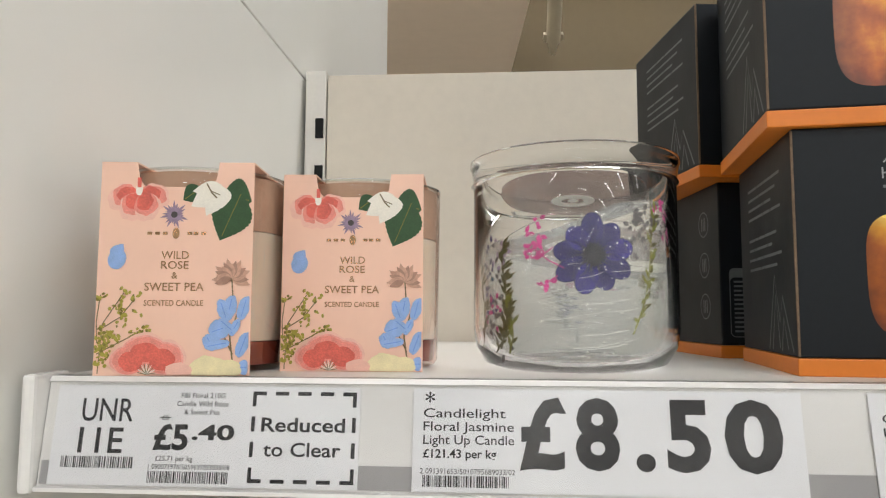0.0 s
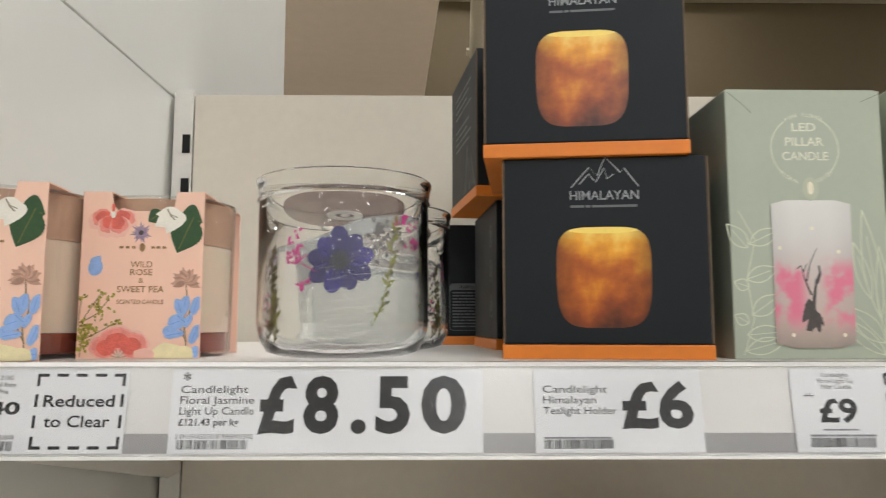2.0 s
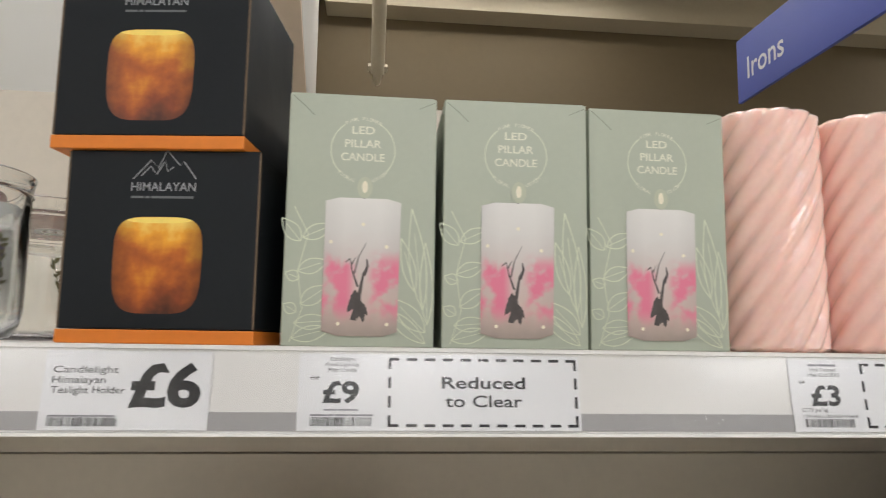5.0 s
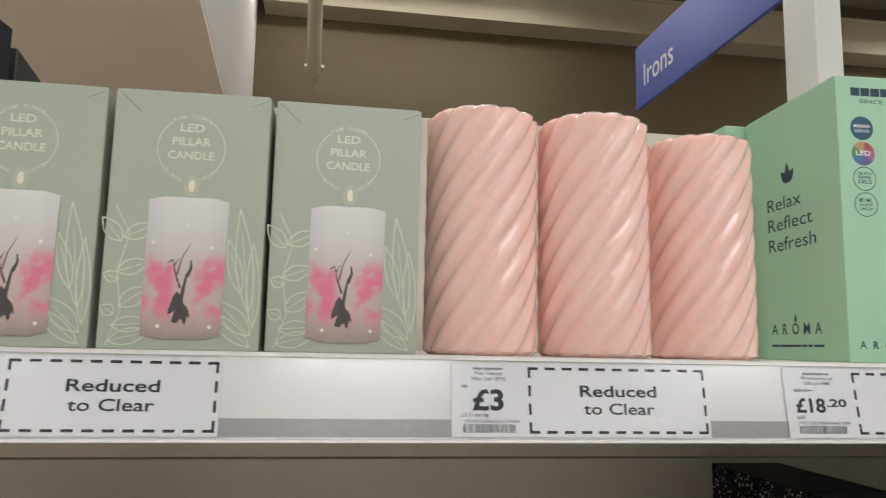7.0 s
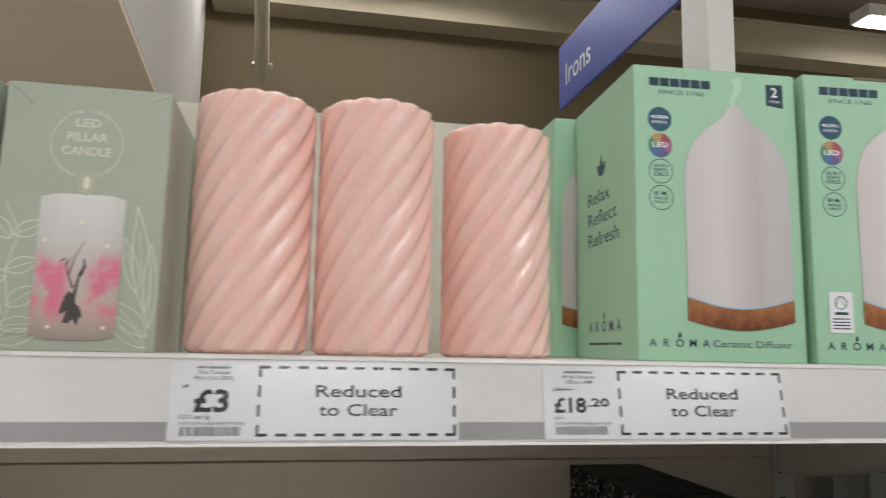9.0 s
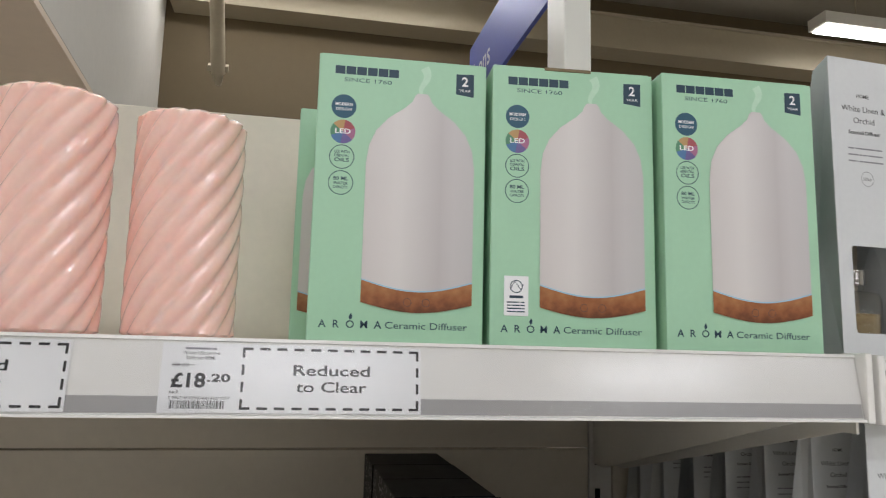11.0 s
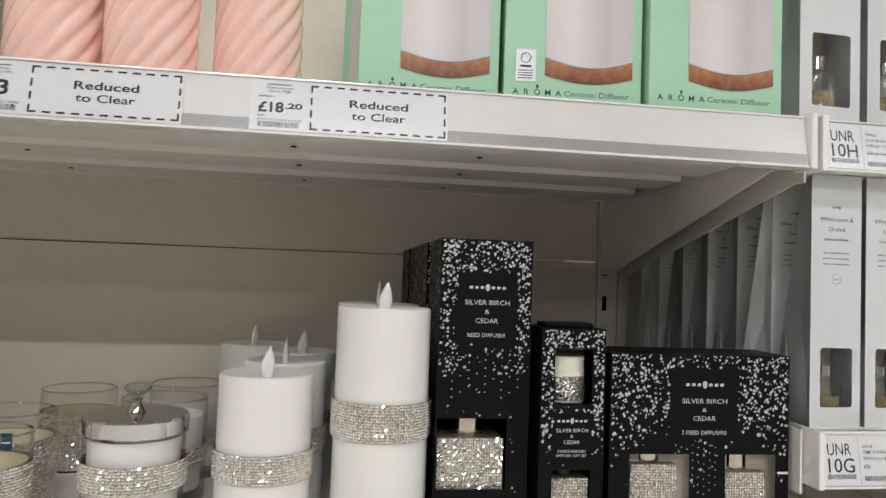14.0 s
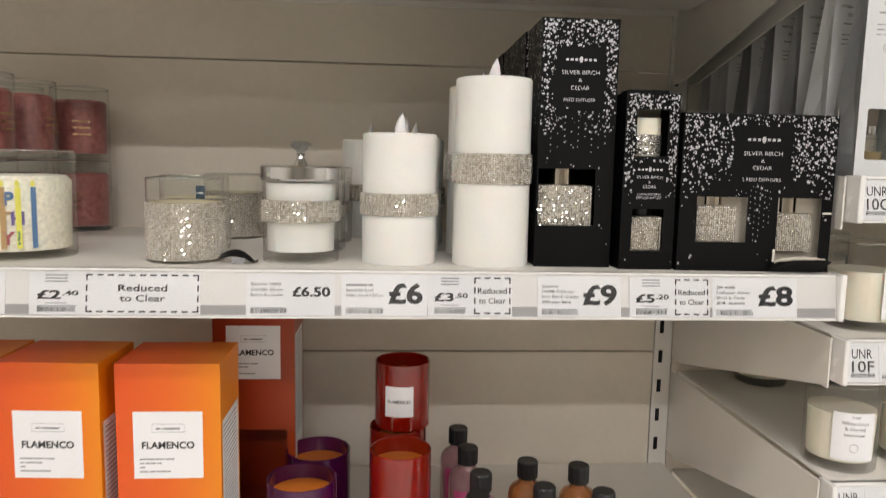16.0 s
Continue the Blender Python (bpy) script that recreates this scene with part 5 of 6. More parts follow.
    q.ell(0.0004, 0.0428, 0.0016, 0.0034, M_GLOW)
    q.done("candle_picture", t, pose(0.0012, -0.0006, 0.044), "printed white candle with pink petals")
    return t


pb = pillar_box(pose(0.2755, 0.290, TOP, 0, 0, 0.5))
copy_thing(pb, pose(0.361, 0.289, TOP, 0, 0, -1))
copy_thing(pb, pose(0.445, 0.293, TOP, 0, 0, 0.5))
for x, y in ((0.276, 0.375), (0.361, 0.373), (0.446, 0.378)):
    copy_thing(pb, pose(x, y, TOP))


# ---- twisted pink pillar candles ----
def twisted_candle(m, h=0.147):
    t = thing("twisted_candle", m, "glossy pale pink pillar candle with spiral ridges", "candle", "twisted pillar candles")
    seg, rows, lobes, r = 13 * 12, 60, 13, 0.0347
    bm = bmesh.new()
    rings = []
    for j in range(rows + 1):
        z = h * j / rows
        edge = min(1.0, min(z * 2.5, h - z) / 0.0035)
        k = 1 - 0.10 * (1 - math.sqrt(max(0, 1 - (1 - edge) ** 2)))
        ring = []
        for i in range(seg):
            a = 2 * math.pi * i / seg
            ph = lobes * (a - radians(205) * z / 0.15)
            rr = r * k * (1 - 0.10 * (1 - abs(math.cos(ph / 2))) ** 1.1)
            ring.append(bm.verts.new((rr * math.cos(a), rr * math.sin(a), z)))
        rings.append(ring)
    for a, b in zip(rings, rings[1:]):
        for i in range(seg):
            bm.faces.new((a[i], a[(i + 1) % seg], b[(i + 1) % seg], b[i]))
    c = bm.verts.new((0, 0, h - 0.001))
    for i in range(seg):
        bm.faces.new((rings[-1][i], rings[-1][(i + 1) % seg], c))
    bm.faces.new(rings[0][::-1])
    part("wax", bm, M_PINKWAX, t, "pink spiral wax", smooth=60)
    part("wick", lathe([(0, h - 0.001), (0.0008, h - 0.001), (0.0007, h + 0.002), (0, h + 0.002)], 8), M_WAX, t, "short white wick")
    return t


tw = twisted_candle(pose(0.5285, 0.328, TOP, 0, 0, 10))
copy_thing(tw, pose(0.600, 0.326, TOP, 0, 0, 77))
copy_thing(tw, pose(0.679, 0.340, TOP - 0.0, 0, 0, 140)).scale = (1, 1, 0.972)


# ---- mint diffuser cartons ----
def diffuser_box(m, shift=0.0125, words=True):
    w, h = 0.111, 0.1865
    t = thing("diffuser_box", m, "mint green carton with a printed white ceramic diffuser", "box", "mint diffuser cartons")
    part("carton", box(-w / 2, w / 2, 0, w, 0, h, 0.0008), M_MINT, t, "mint green card")
    part("top_flap", box(-w / 2 + 0.001, w / 2 - 0.002, 0.0015, w - 0.001, h, h + 0.0009, 0.0003), M_MINT, t)
    p = Print()
    # maker's name as a plain bold bar row
    for i in range(6):
        p.rect(-0.0450 + i * 0.0070, 0.1735, -0.0450 + i * 0.0070 + 0.0064, 0.1790, M_NAVY)
    p.text("SINCE 1760", -0.0390, 0.1685, 0.0027, M_NAVY, width=0.031)
    if words:
        p.done("brand_bars", t, pose(0, 0, 0), "navy bars and small print")
    for i, v in enumerate((0.1515, 0.1345, 0.1178, 0.1008)):
        p = Print()
        if i == 0:
            p.ell(-0.0385, v, 0.0080, 0.0080, M_TEAL, 0, 32)
            p.text("MODERN", -0.0385, v + 0.0005, 0.0020, M_WHITEINK, width=0.011, align="C", bold=0.02)
            p.text("DESIGN", -0.0385, v - 0.0027, 0.0018, M_WHITEINK, width=0.010, align="C")
        elif i == 1:
            for k, mm in enumerate((M_SEG1, M_SEG2, M_SEG3, M_SEG4, M_SEG5, M_SEG6)):
                a0 = radians(60 * k + 20)
                p.poly([(-0.0385, v)] + [(-0.0385 + 0.008 * math.cos(a0 + radians(60 * j / 6)), v + 0.008 * math.sin(a0 + radians(60 * j / 6))) for j in range(7)], mm)
            p.text("LED", -0.0385, v - 0.0012, 0.0032, M_WHITEINK, width=0.010, align="C", bold=0.02)
        else:
            p.ring(-0.0385, v, 0.0080, 0.0005, M_NAVY)
            rows = (("USE WITH", 0.0025), ("ESSENTIAL", 0.0), ("OILS", -0.0032)) if i == 2 else (("80 ML", 0.0016), ("WATER", -0.0012), ("CAPACITY", -0.0038))
            for body, dv in rows:
                p.text(body, -0.0385, v + dv, 0.0018 if body not in ("OILS", "80 ML") else 0.0024, M_NAVY, width=0.0095, align="C", bold=0.015)
        if words:
            p.done("badge", t, pose(0, 0, 0), ("navy round badge", "rainbow round badge", "outlined round badge", "outlined round badge")[i])
    p = Print()
    p.poly([(0.0350, 0.1655), (0.0470, 0.1640), (0.0470, 0.1800), (0.0350, 0.1795)], M_NAVY)
    p.text("2", 0.041, 0.1715, 0.0062, M_WHITEINK, align="C", bold=0.02)
    p.text("YEAR", 0.041, 0.1675, 0.0017, M_WHITEINK, width=0.008, align="C")
    if words:
        p.done("guarantee_mark", t, pose(0, 0, 0), "navy two year mark")
    p = Print()
    # range name as spaced capitals, the middle one with a drop on top
    for i, ch in enumerate("AROMA"):
        p.text(ch, -0.0460 + i * 0.0086, 0.0088, 0.0046, M_NAVY, align="C", bold=0.012)
    p.petal(-0.0288, 0.0138, 0.0042, 0.0020, radians(85), M_NAVY)
    p.text("Ceramic Diffuser", -0.007, 0.0090, 0.0042, M_NAVY, width=0.0525)
    if words:
        p.done("lettering", t, pose(0, 0, 0), "navy range name")
    q = Print()
    prof = [(0.0355, -0.063), (0.0355, 0.022), (0.0338, 0.0345), (0.0295, 0.0445), (0.0215, 0.0535), (0.0110, 0.0610), (0.0065, 0.0655), (0.0048, 0.0695), (0.0032, 0.0712)]
    q.poly([(a, b) for a, b in prof] + [(-a, b) for a, b in prof[::-1]], M_DIFF)
    q.done("diffuser_picture", t, pose(shift, -0.0004, 0.0925), "printed white ceramic diffuser")
    q = Print()
    k = 14
    arc = [(-0.0355 + 0.0710 * i / k, -0.0045 - 0.0058 * math.sin(math.pi * i / k)) for i in range(k + 1)]
    q.poly(arc + [(0.0355 - 0.0710 * i / k, 0.0098 - 0.0068 * math.sin(math.pi * i / k)) for i in range(k + 1)], M_WOODPRINT)
    q.stroke([(-0.0355 + 0.0710 * i / k, 0.0100 - 0.0068 * math.sin(math.pi * i / k)) for i in range(k + 1)], 0.0009, M_BLUELINE)
    for u in (-0.006, 0.006):
        q.ring(u, -0.0038, 0.0026, 0.0003, M_TWIG)
    q.done("wooden_base_picture", t, pose(shift, -0.0006, 0.0295), "printed wooden base")
    q = Print()
    q.stroke([(0.0135 + 0.0022 * math.sin(0.75 * i), 0.182 - 0.0026 * i) for i in range(9)], 0.0062, M_MINTPALE, True)
    q.done("steam_picture", t, pose(0, -0.0001, 0), "pale printed steam")
    s = Print()
    for a, l in ((90, 0.012), (130, 0.010), (50, 0.010)):
        s.petal(-0.002, 0.1275, l * 1.25, 0.0062, radians(a), M_NAVY)
    for i, body in enumerate(("Relax", "Reflect", "Refresh")):
        s.text(body, -0.029, 0.1095 - i * 0.0152, 0.0096, M_NAVY, width=(0.042, 0.054, 0.057)[i])
    for i, ch in enumerate("AROMA"):
        s.text(ch, -0.0255 + i * 0.0128, 0.0185, 0.0074, M_NAVY, align="C", bold=0.012)
    s.petal(0.0001, 0.0262, 0.0062, 0.0028, radians(85), M_NAVY)
    s.bars(-0.03, 0.0095, 0.062, 0.0026, M_NAVY, 5, 8)
    s.done("side_lettering", t, pose(-w / 2, w / 2, 0, 0, 0, -90), "navy side lettering")
    return t


M_SEG1, M_SEG2, M_SEG3 = mat("badge_red", "a8565c"), mat("badge_orange", "b89464"), mat("badge_green", "5c9070")
M_SEG4, M_SEG5, M_SEG6 = mat("badge_blue", "4f78a4"), mat("badge_violet", "6e6296"), mat("badge_pink", "a86c8c")
M_MINTPALE = mat("pale_mint_print", "bfe0c6", 0.42)
db = diffuser_box(pose(0.8145, 0.3025, TOP, 0, 0, -2.5))
d2 = copy_thing(db, pose(0.9285, 0.291, TOP, 0, 0, -4))
copy_thing(db, pose(1.0425, 0.277, TOP, 0, 0, -2.5))
diffuser_box(pose(0.8030, 0.4185, TOP), -0.0150, False)
for x, y in ((0.929, 0.413), (1.037, 0.402), (0.808, 0.536)):
    copy_thing(db, pose(x, y, TOP, 0, 0, -1))
p = Print()
p.poly(rounded(-0.008, -0.0128, 0.008, 0.0128, 0.0004), M_PAPER)
p.ring(0, 0.006, 0.0042, 0.0006, M_NAVY)
p.stroke([(-0.004, 0.004), (-0.001, 0.0095), (0.003, 0.004), (0.0045, 0.0075)], 0.0006, M_NAVY)
p.rect(-0.0045, -0.0015, 0.0045, 0.0002, M_NAVY)
for i in range(4):
    p.bars(0, -0.0045 - i * 0.002, 0.012, 0.0013, M_NAVY, i, 3, "C")
p.done("paper_mark", d2, pose(-0.0385, -0.0006, 0.032), "small white forestry mark")
part("torn_edge", box(-0.020, 0.012, -0.0007, 0.003, 0.1850, 0.1872, 0.0004), M_STEM, d2, "brown torn card edge")


# ---- cartons with windows ----
def windowed(t, w, d, h, windows, material, thick=0.0007):
    """Open-fronted card body and a front panel with real cut-outs."""
    bm = box(-w / 2, w / 2, d - thick, d, 0, h)
    box(-w / 2, -w / 2 + thick, 0.0008, d - thick, thick, h - thick, bm=bm)
    box(w / 2 - thick, w / 2, 0.0008, d - thick, thick, h - thick, bm=bm)
    box(-w / 2, w / 2, 0.0008, d - thick, 0, thick, bm=bm)
    box(-w / 2, w / 2, 0.0008, d - thick, h - thick, h, bm=bm)
    bmesh.ops.remove_doubles(bm, verts=bm.verts[:], dist=1e-6)
    part("carton", bm, material, t)
    xs = sorted({-w / 2, w / 2, *(x for a in windows for x in (a[0], a[2]))})
    zs = sorted({0, h, *(x for a in windows for x in (a[1], a[3]))})
    bm = bmesh.new()
    for x0, x1 in zip(xs, xs[1:]):
        for z0, z1 in zip(zs, zs[1:]):
            cx, cz = (x0 + x1) / 2, (z0 + z1) / 2
            if not any(a[0] < cx < a[2] and a[1] < cz < a[3] for a in windows):
                box(x0, x1, 0.0, 0.0008, z0, z1, bm=bm)
    bmesh.ops.remove_doubles(bm, verts=bm.verts[:], dist=1e-6)
    part("front_panel", bm, material, t)


def stone_bottle(t, x, z, r, h, neck=0.012, cap_mat=None):
    part("bottle", box(x - r, x + r, 0.005, 0.004 + 2 * r, z, z + h, 0.002), M_SETTING, t, "bottle covered in rhinestones")
    bm = bmesh.new()
    nx, nz = int(2 * r / 0.0021), int(h / 0.0021)
    rnd = random.Random(int(1000 * (x + z + 1)))
    for i in range(nx):
        for j in range(nz):
            cx, cz, e = x - r + (i + 0.5) * 2 * r / nx, z + (j + 0.5) * h / nz, 0.00093
            q = [bm.verts.new((cx + a * e, 0.0049, cz + b * e)) for a, b in ((-1, -1), (1, -1), (1, 1), (-1, 1))]
            tip = bm.verts.new((cx + rnd.uniform(-0.7, 0.7) * e, 0.0041, cz + rnd.uniform(-0.7, 0.7) * e))
            for k in range(4):
                bm.faces.new((q[k], q[(k + 1) % 4], tip))
    part("stone_front", bm, M_STONE, t, "rows of small clear rhinestones")
    part("cap", lathe([(0, 0), (neck / 2, 0), (neck / 2, 0.018), (0, 0.018)], 28), cap_mat or M_GOLDMETAL, t, "bright metal cap", pose(x, 0.004 + r, z + h + 0.0005), 40)


def sprinkle(p, w, h, n, seed, plate, avoid, fall=0.4):
    def density(u, v):
        edge = abs(u - 0.5) * 2
        return min(1.0, max(0.02, (v - fall) * 1.25 + 0.35 * edge * (v > fall)))
    p.stars(-w / 2 + 0.001, 0.03 * h, w / 2 - 0.001, h - 0.001, int(n * 0.85), M_SILVERFOIL, seed, 0.00125, density, (plate, *avoid))


def foil_title(p, c, v, s, lines):
    """Maker's name as plain foil bars, then the words."""
    for i in range(7):
        if i == 3:
            p.ell(c, v + 0.002 * s, 0.0016 * s, 0.0024 * s, M_SILVERFOIL)
        else:
            u = c + (i - 3) * 0.0038 * s - 0.0012 * s
            p.rect(u, v + 0.0010 * s, u + 0.0024 * s, v + 0.0028 * s, M_SILVERFOIL)
    for body, dv, cap, wd in lines:
        p.text(body, c, v - dv * s, cap * s, M_SILVERFOIL, width=wd * s, align="C", bold=0.002)


def reed_box(m):
    w, d, h = 0.0735, 0.073, 0.234
    t = thing("reed_diffuser_box", m, "tall black reed diffuser carton with silver stars and a window", "box", "reed diffuser cartons")
    win = (-0.0355, 0.040, 0.0195, 0.0945)
    windowed(t, w, d, h, [win], M_BLACKCARD)
    stone_bottle(t, -0.008, 0.0385, 0.0265, 0.040, 0.030)
    p = Print()
    plate = (-0.0225, 0.152, 0.0245, 0.208)
    sprinkle(p, w, h, 640, 3, plate, [(win[0] - 0.001, 0, win[2] + 0.001, win[3] + 0.001)], 0.54)
    p.done("silver_stars", t, pose(0, 0, 0), "scattered silver foil stars")
    p = Print()
    p.rect(*plate, M_BLACKCARD)
    foil_title(p, 0.001, 0.194, 1.15, (("SILVER BIRCH", 0.0098, 0.0032, 0.031), ("&", 0.0158, 0.0028, 0.003), ("CEDAR", 0.0222, 0.0032, 0.0155), ("REED DIFFUSER", 0.0316, 0.0026, 0.0265)))
    for k in range(9):
        u = -0.025 + 0.0065 * k
        for i in range(7 - k % 3):
            if k % 2 == 0 or i % 2:
                p.ell(u, 0.148 - i * 0.0062 - 0.002 * (k % 3), 0.0006, 0.0006, M_SILVERFOIL, 0, 5)
    p.done("silver_lettering", t, pose(0, 0, 0), "silver foil lettering")
    s = Print()
    sprinkle(s, d, h, 330, 17, (9, 9, 9, 9), [], 0.5)
    s.done("side_print", t, pose(-w / 2, d / 2, 0, 0, 0, -90), "silver stars down the side")
    return t


rb = reed_box(pose(0.8655, 0.299, MID, 0, 0, -1))
for x, y in ((0.8645, 0.3765), (0.8650, 0.4515), (0.8640, 0.5265)):
    copy_thing(rb, pose(x, y, MID))


def gift_box(m):
    w, d, h = 0.0525, 0.052, 0.1665
    t = thing("gift_set_box", m, "narrow black gift carton with silver stars and two windows", "box")
    w1, w2 = (-0.0155, 0.018, 0.0155, 0.058), (-0.0150, 0.108, 0.0155, 0.151)
    windowed(t, w, d, h, [w1, w2], M_BLACKCARD)
    stone_bottle(t, 0.0, 0.017, 0.0165, 0.0335, 0.02, M_BLACKCAP)
    part("candle", lathe([(0, 0), (0.0165, 0), (0.0165, 0.036), (0, 0.036)], 32), M_WAX, t, "small cream candle", pose(0, 0.024, 0.108), 40)
    part("stone_band", lathe([(0.0168, 0.0), (0.0174, 0.0), (0.0174, 0.019), (0.0168, 0.019)], 32), M_GLIT, t, "rhinestone band", pose(0, 0.024, 0.1095), 40)
    part("inner_card", box(-0.024, 0.024, 0.0425, 0.0435, 0.1, 0.16), M_INSERT, t, "cream inner card")
    p = Print()
    plate = (-0.0155, 0.064, 0.0165, 0.101)
    sprinkle(p, w, h, 430, 5, plate, [(w1[0] - 0.001, 0, w1[2] + 0.001, w1[3] + 0.001), (w2[0] - 0.001, w2[1] - 0.001, w2[2] + 0.001, w2[3] + 0.001)], 0.4)
    p.done("silver_stars", t, pose(0, 0, 0), "scattered silver foil stars")
    p = Print()
    foil_title(p, 0.0, 0.0935, 0.95, (("SILVER BIRCH", 0.007, 0.0028, 0.027), ("&", 0.0115, 0.0022, 0.0025), ("CEDAR", 0.0165, 0.0028, 0.0135), ("CANDLE AND REED", 0.0235, 0.0021, 0.024), ("DIFFUSER GIFT SET", 0.0270, 0.0021, 0.026)))
    p.done("silver_lettering", t, pose(0, 0, 0), "silver foil lettering")
    part("raised_flap", box(-0.02, 0.02, 0.012, 0.035, h, h + 0.004, 0.001), M_BLACKCARD, t)
    return t


gift_box(pose(0.934, 0.287, MID, 0, 0, 1))


def duo_box(m):
    w, d, h = 0.149, 0.055, 0.1495
    t = thing("diffuser_duo_box", m, "wide black carton with two rhinestone diffusers, torn at one window", "box")
    w1, w2 = (-0.058, 0.028, -0.0085, 0.071), (0.021, 0.010, 0.064, 0.071)
    windowed(t, w, d, h, [w1, w2], M_BLACKCARD)
    for x, z in ((-0.036, 0.0255), (0.0385, 0.0195)):
        stone_bottle(t, x, z, 0.0195, 0.0365, 0.025)
    part("inner_tray", box(-w / 2 + 0.002, w / 2 - 0.002, 0.0145, 0.0155, 0.002, h - 0.002), M_INSERT, t, "cream inner card")
    fl = bmesh.new()
    q = [(0.014, -0.001, 0.0), (0.066, -0.001, 0.0), (0.068, -0.017, 0.0125), (0.060, -0.019, 0.0145), (0.030, -0.018, 0.0135), (0.016, -0.010, 0.009)]
    top = [fl.verts.new(v) for v in q]
    low = [fl.verts.new((x, y + 0.0006, z - 0.0006)) for x, y, z in q]
    fl.faces.new(top[::-1])
    fl.faces.new(low)
    for i in range(6):
        fl.faces.new((top[i], top[(i + 1) % 6], low[(i + 1) % 6], low[i]))
    part("torn_flap", fl, M_BLACKCARD, t, "torn flap hanging forwards")
    lip = bmesh.new()
    edge = [(0.016 + 0.052 * i / 10, -0.0105 - 0.0085 * math.sin(math.pi * i / 10) ** 0.5, 0.0098 + 0.0048 * math.sin(math.pi * i / 10) ** 0.5 + 0.0006 * (i % 2)) for i in range(11)]
    lo_, hi_ = [lip.verts.new(v) for v in edge], [lip.verts.new((x, y + 0.0012, z + 0.0020)) for x, y, z in edge]
    for i in range(10):
        lip.faces.new((lo_[i], lo_[i + 1], hi_[i + 1], hi_[i]))
    bmesh.ops.solidify(lip, geom=lip.faces[:], thickness=0.0005)
    part("torn_lip", lip, M_LILY, t, "white torn paper edge")
    for a, b in (((0.0185, 0.010), (0.0208, 0.022)), ((0.0645, 0.056), (0.0735, 0.0578))):
        part("torn_fibre", box(a[0], b[0], -0.0012, -0.0004, a[1], b[1], 0.0003), M_LILY, t, "white torn card fibre")
    p = Print()
    plate = (-0.026, 0.082, 0.031, 0.138)
    sprinkle(p, w, h, 860, 9, plate, [(w1[0] - 0.001, 0, w1[2] + 0.001, w1[3] + 0.001), (w2[0] - 0.001, 0, w2[2] + 0.001, w2[3] + 0.001), (-0.047, 0.07, -0.019, 0.086), (0.028, 0.07, 0.052, 0.086)], 0.44)
    p.done("silver_stars", t, pose(0, 0, 0), "scattered silver foil stars")
    p = Print()
    foil_title(p, 0.003, 0.123, 1.25, (("SILVER BIRCH", 0.0098, 0.0029, 0.030), ("&", 0.0150, 0.0024, 0.003), ("CEDAR", 0.0206, 0.0029, 0.0150), ("2 REED DIFFUSERS", 0.0292, 0.0024, 0.030)))
    for k in range(8):
        for i in range(9 - k % 4):
            p.ell(-0.004 + 0.0052 * (k - 3.5) * 0.9, 0.078 - i * 0.0058 - 0.0015 * (k % 3), 0.0005, 0.0005, M_SILVERFOIL, 0, 5)
    p.done("silver_lettering", t, pose(0, 0, 0), "silver foil lettering")
    return t


duo_box(pose(1.0375, 0.2815, MID, 0, 0, -1.5))


# ---- white led pillars, jars with rhinestones ----
STONE_RND = random.Random(12)


def stones(t, r, z0, z1, name="stone_band"):
    """Rows of small set stones round a cylinder."""
    pitch = 0.0022
    rows = max(1, round((z1 - z0) / pitch))
    bm = bmesh.new()
    n = int(2 * math.pi * r / pitch)
    for j in range(rows):
        z = z0 + (j + 0.5) * (z1 - z0) / rows
        for i in range(n):
            a = 2 * math.pi * (i + 0.06 * (j % 2)) / n
            ca, sa = math.cos(a), math.sin(a)
            h = pitch * 0.45
            base = [bm.verts.new((r * ca - sa * h * u, r * sa + ca * h * u, z + h * v)) for u, v in ((-1, -1), (1, -1), (1, 1), (-1, 1))]
            rnd_t = STONE_RND.uniform(-0.7, 0.7) * h, STONE_RND.uniform(-0.7, 0.7) * h
            tip = bm.verts.new(((r + 0.0008) * ca - sa * rnd_t[0], (r + 0.0008) * sa + ca * rnd_t[0], z + rnd_t[1]))
            for k in range(4):
                bm.faces.new((base[k], base[(k + 1) % 4], tip))
    ob = part(name, bm, M_STONE, t, "band of small clear rhinestones")
    part("band_backing", lathe([(r - 0.0004, z0), (r + 0.0001, z0), (r + 0.0001, z1), (r - 0.0004, z1)], 48), M_SETTING, t, "dull metal setting", smooth=40)
    return ob


def led_pillar(m, h, r, band, label):
    t = thing("led_candle", m, label, "led candle", "white led pillars")
    part("wax_body", lathe([(0, 0), (r - 0.001, 0), (r, 0.001), (r - 0.0006, h - 0.0012), (r - 0.002, h), (r - 0.006, h - 0.0008), (0, h - 0.004)], 64), M_WHITEWAX, t, "ivory wax", smooth=40)
    fl = lathe([(0, 0), (0.0035, 0), (0.0052, 0.005), (0.0056, 0.009), (0.0042, 0.015), (0.0018, 0.021), (0, 0.0245)], 20)
    for v in fl.verts:
        v.co.y *= 0.5
        v.co.x += 0.0022 * (v.co.z / 0.0245) ** 2
    part("flame", fl, M_FLAME, t, "translucent plastic flame", pose(0, 0, h - 0.004), 60)
    stones(t, r + 0.0014, band[0], band[1])
    return t


l1 = led_pillar(pose(0.6985, 0.325, MID), 0.1245, 0.0362, (0.047, 0.068), "short white led pillar candle with a rhinestone band")
for x, y, a in ((0.707, 0.412, 80), (0.718, 0.50, 30), (0.663, 0.57, 60)):
    copy_thing(l1, pose(x, y, MID, 0, 0, a))
l2 = led_pillar(pose(0.788, 0.319, MID), 0.178, 0.0372, (0.079, 0.107), "tall white led pillar candle with a rhinestone band")
copy_thing(l2, pose(0.7885, 0.405, MID, 0, 0, 90))


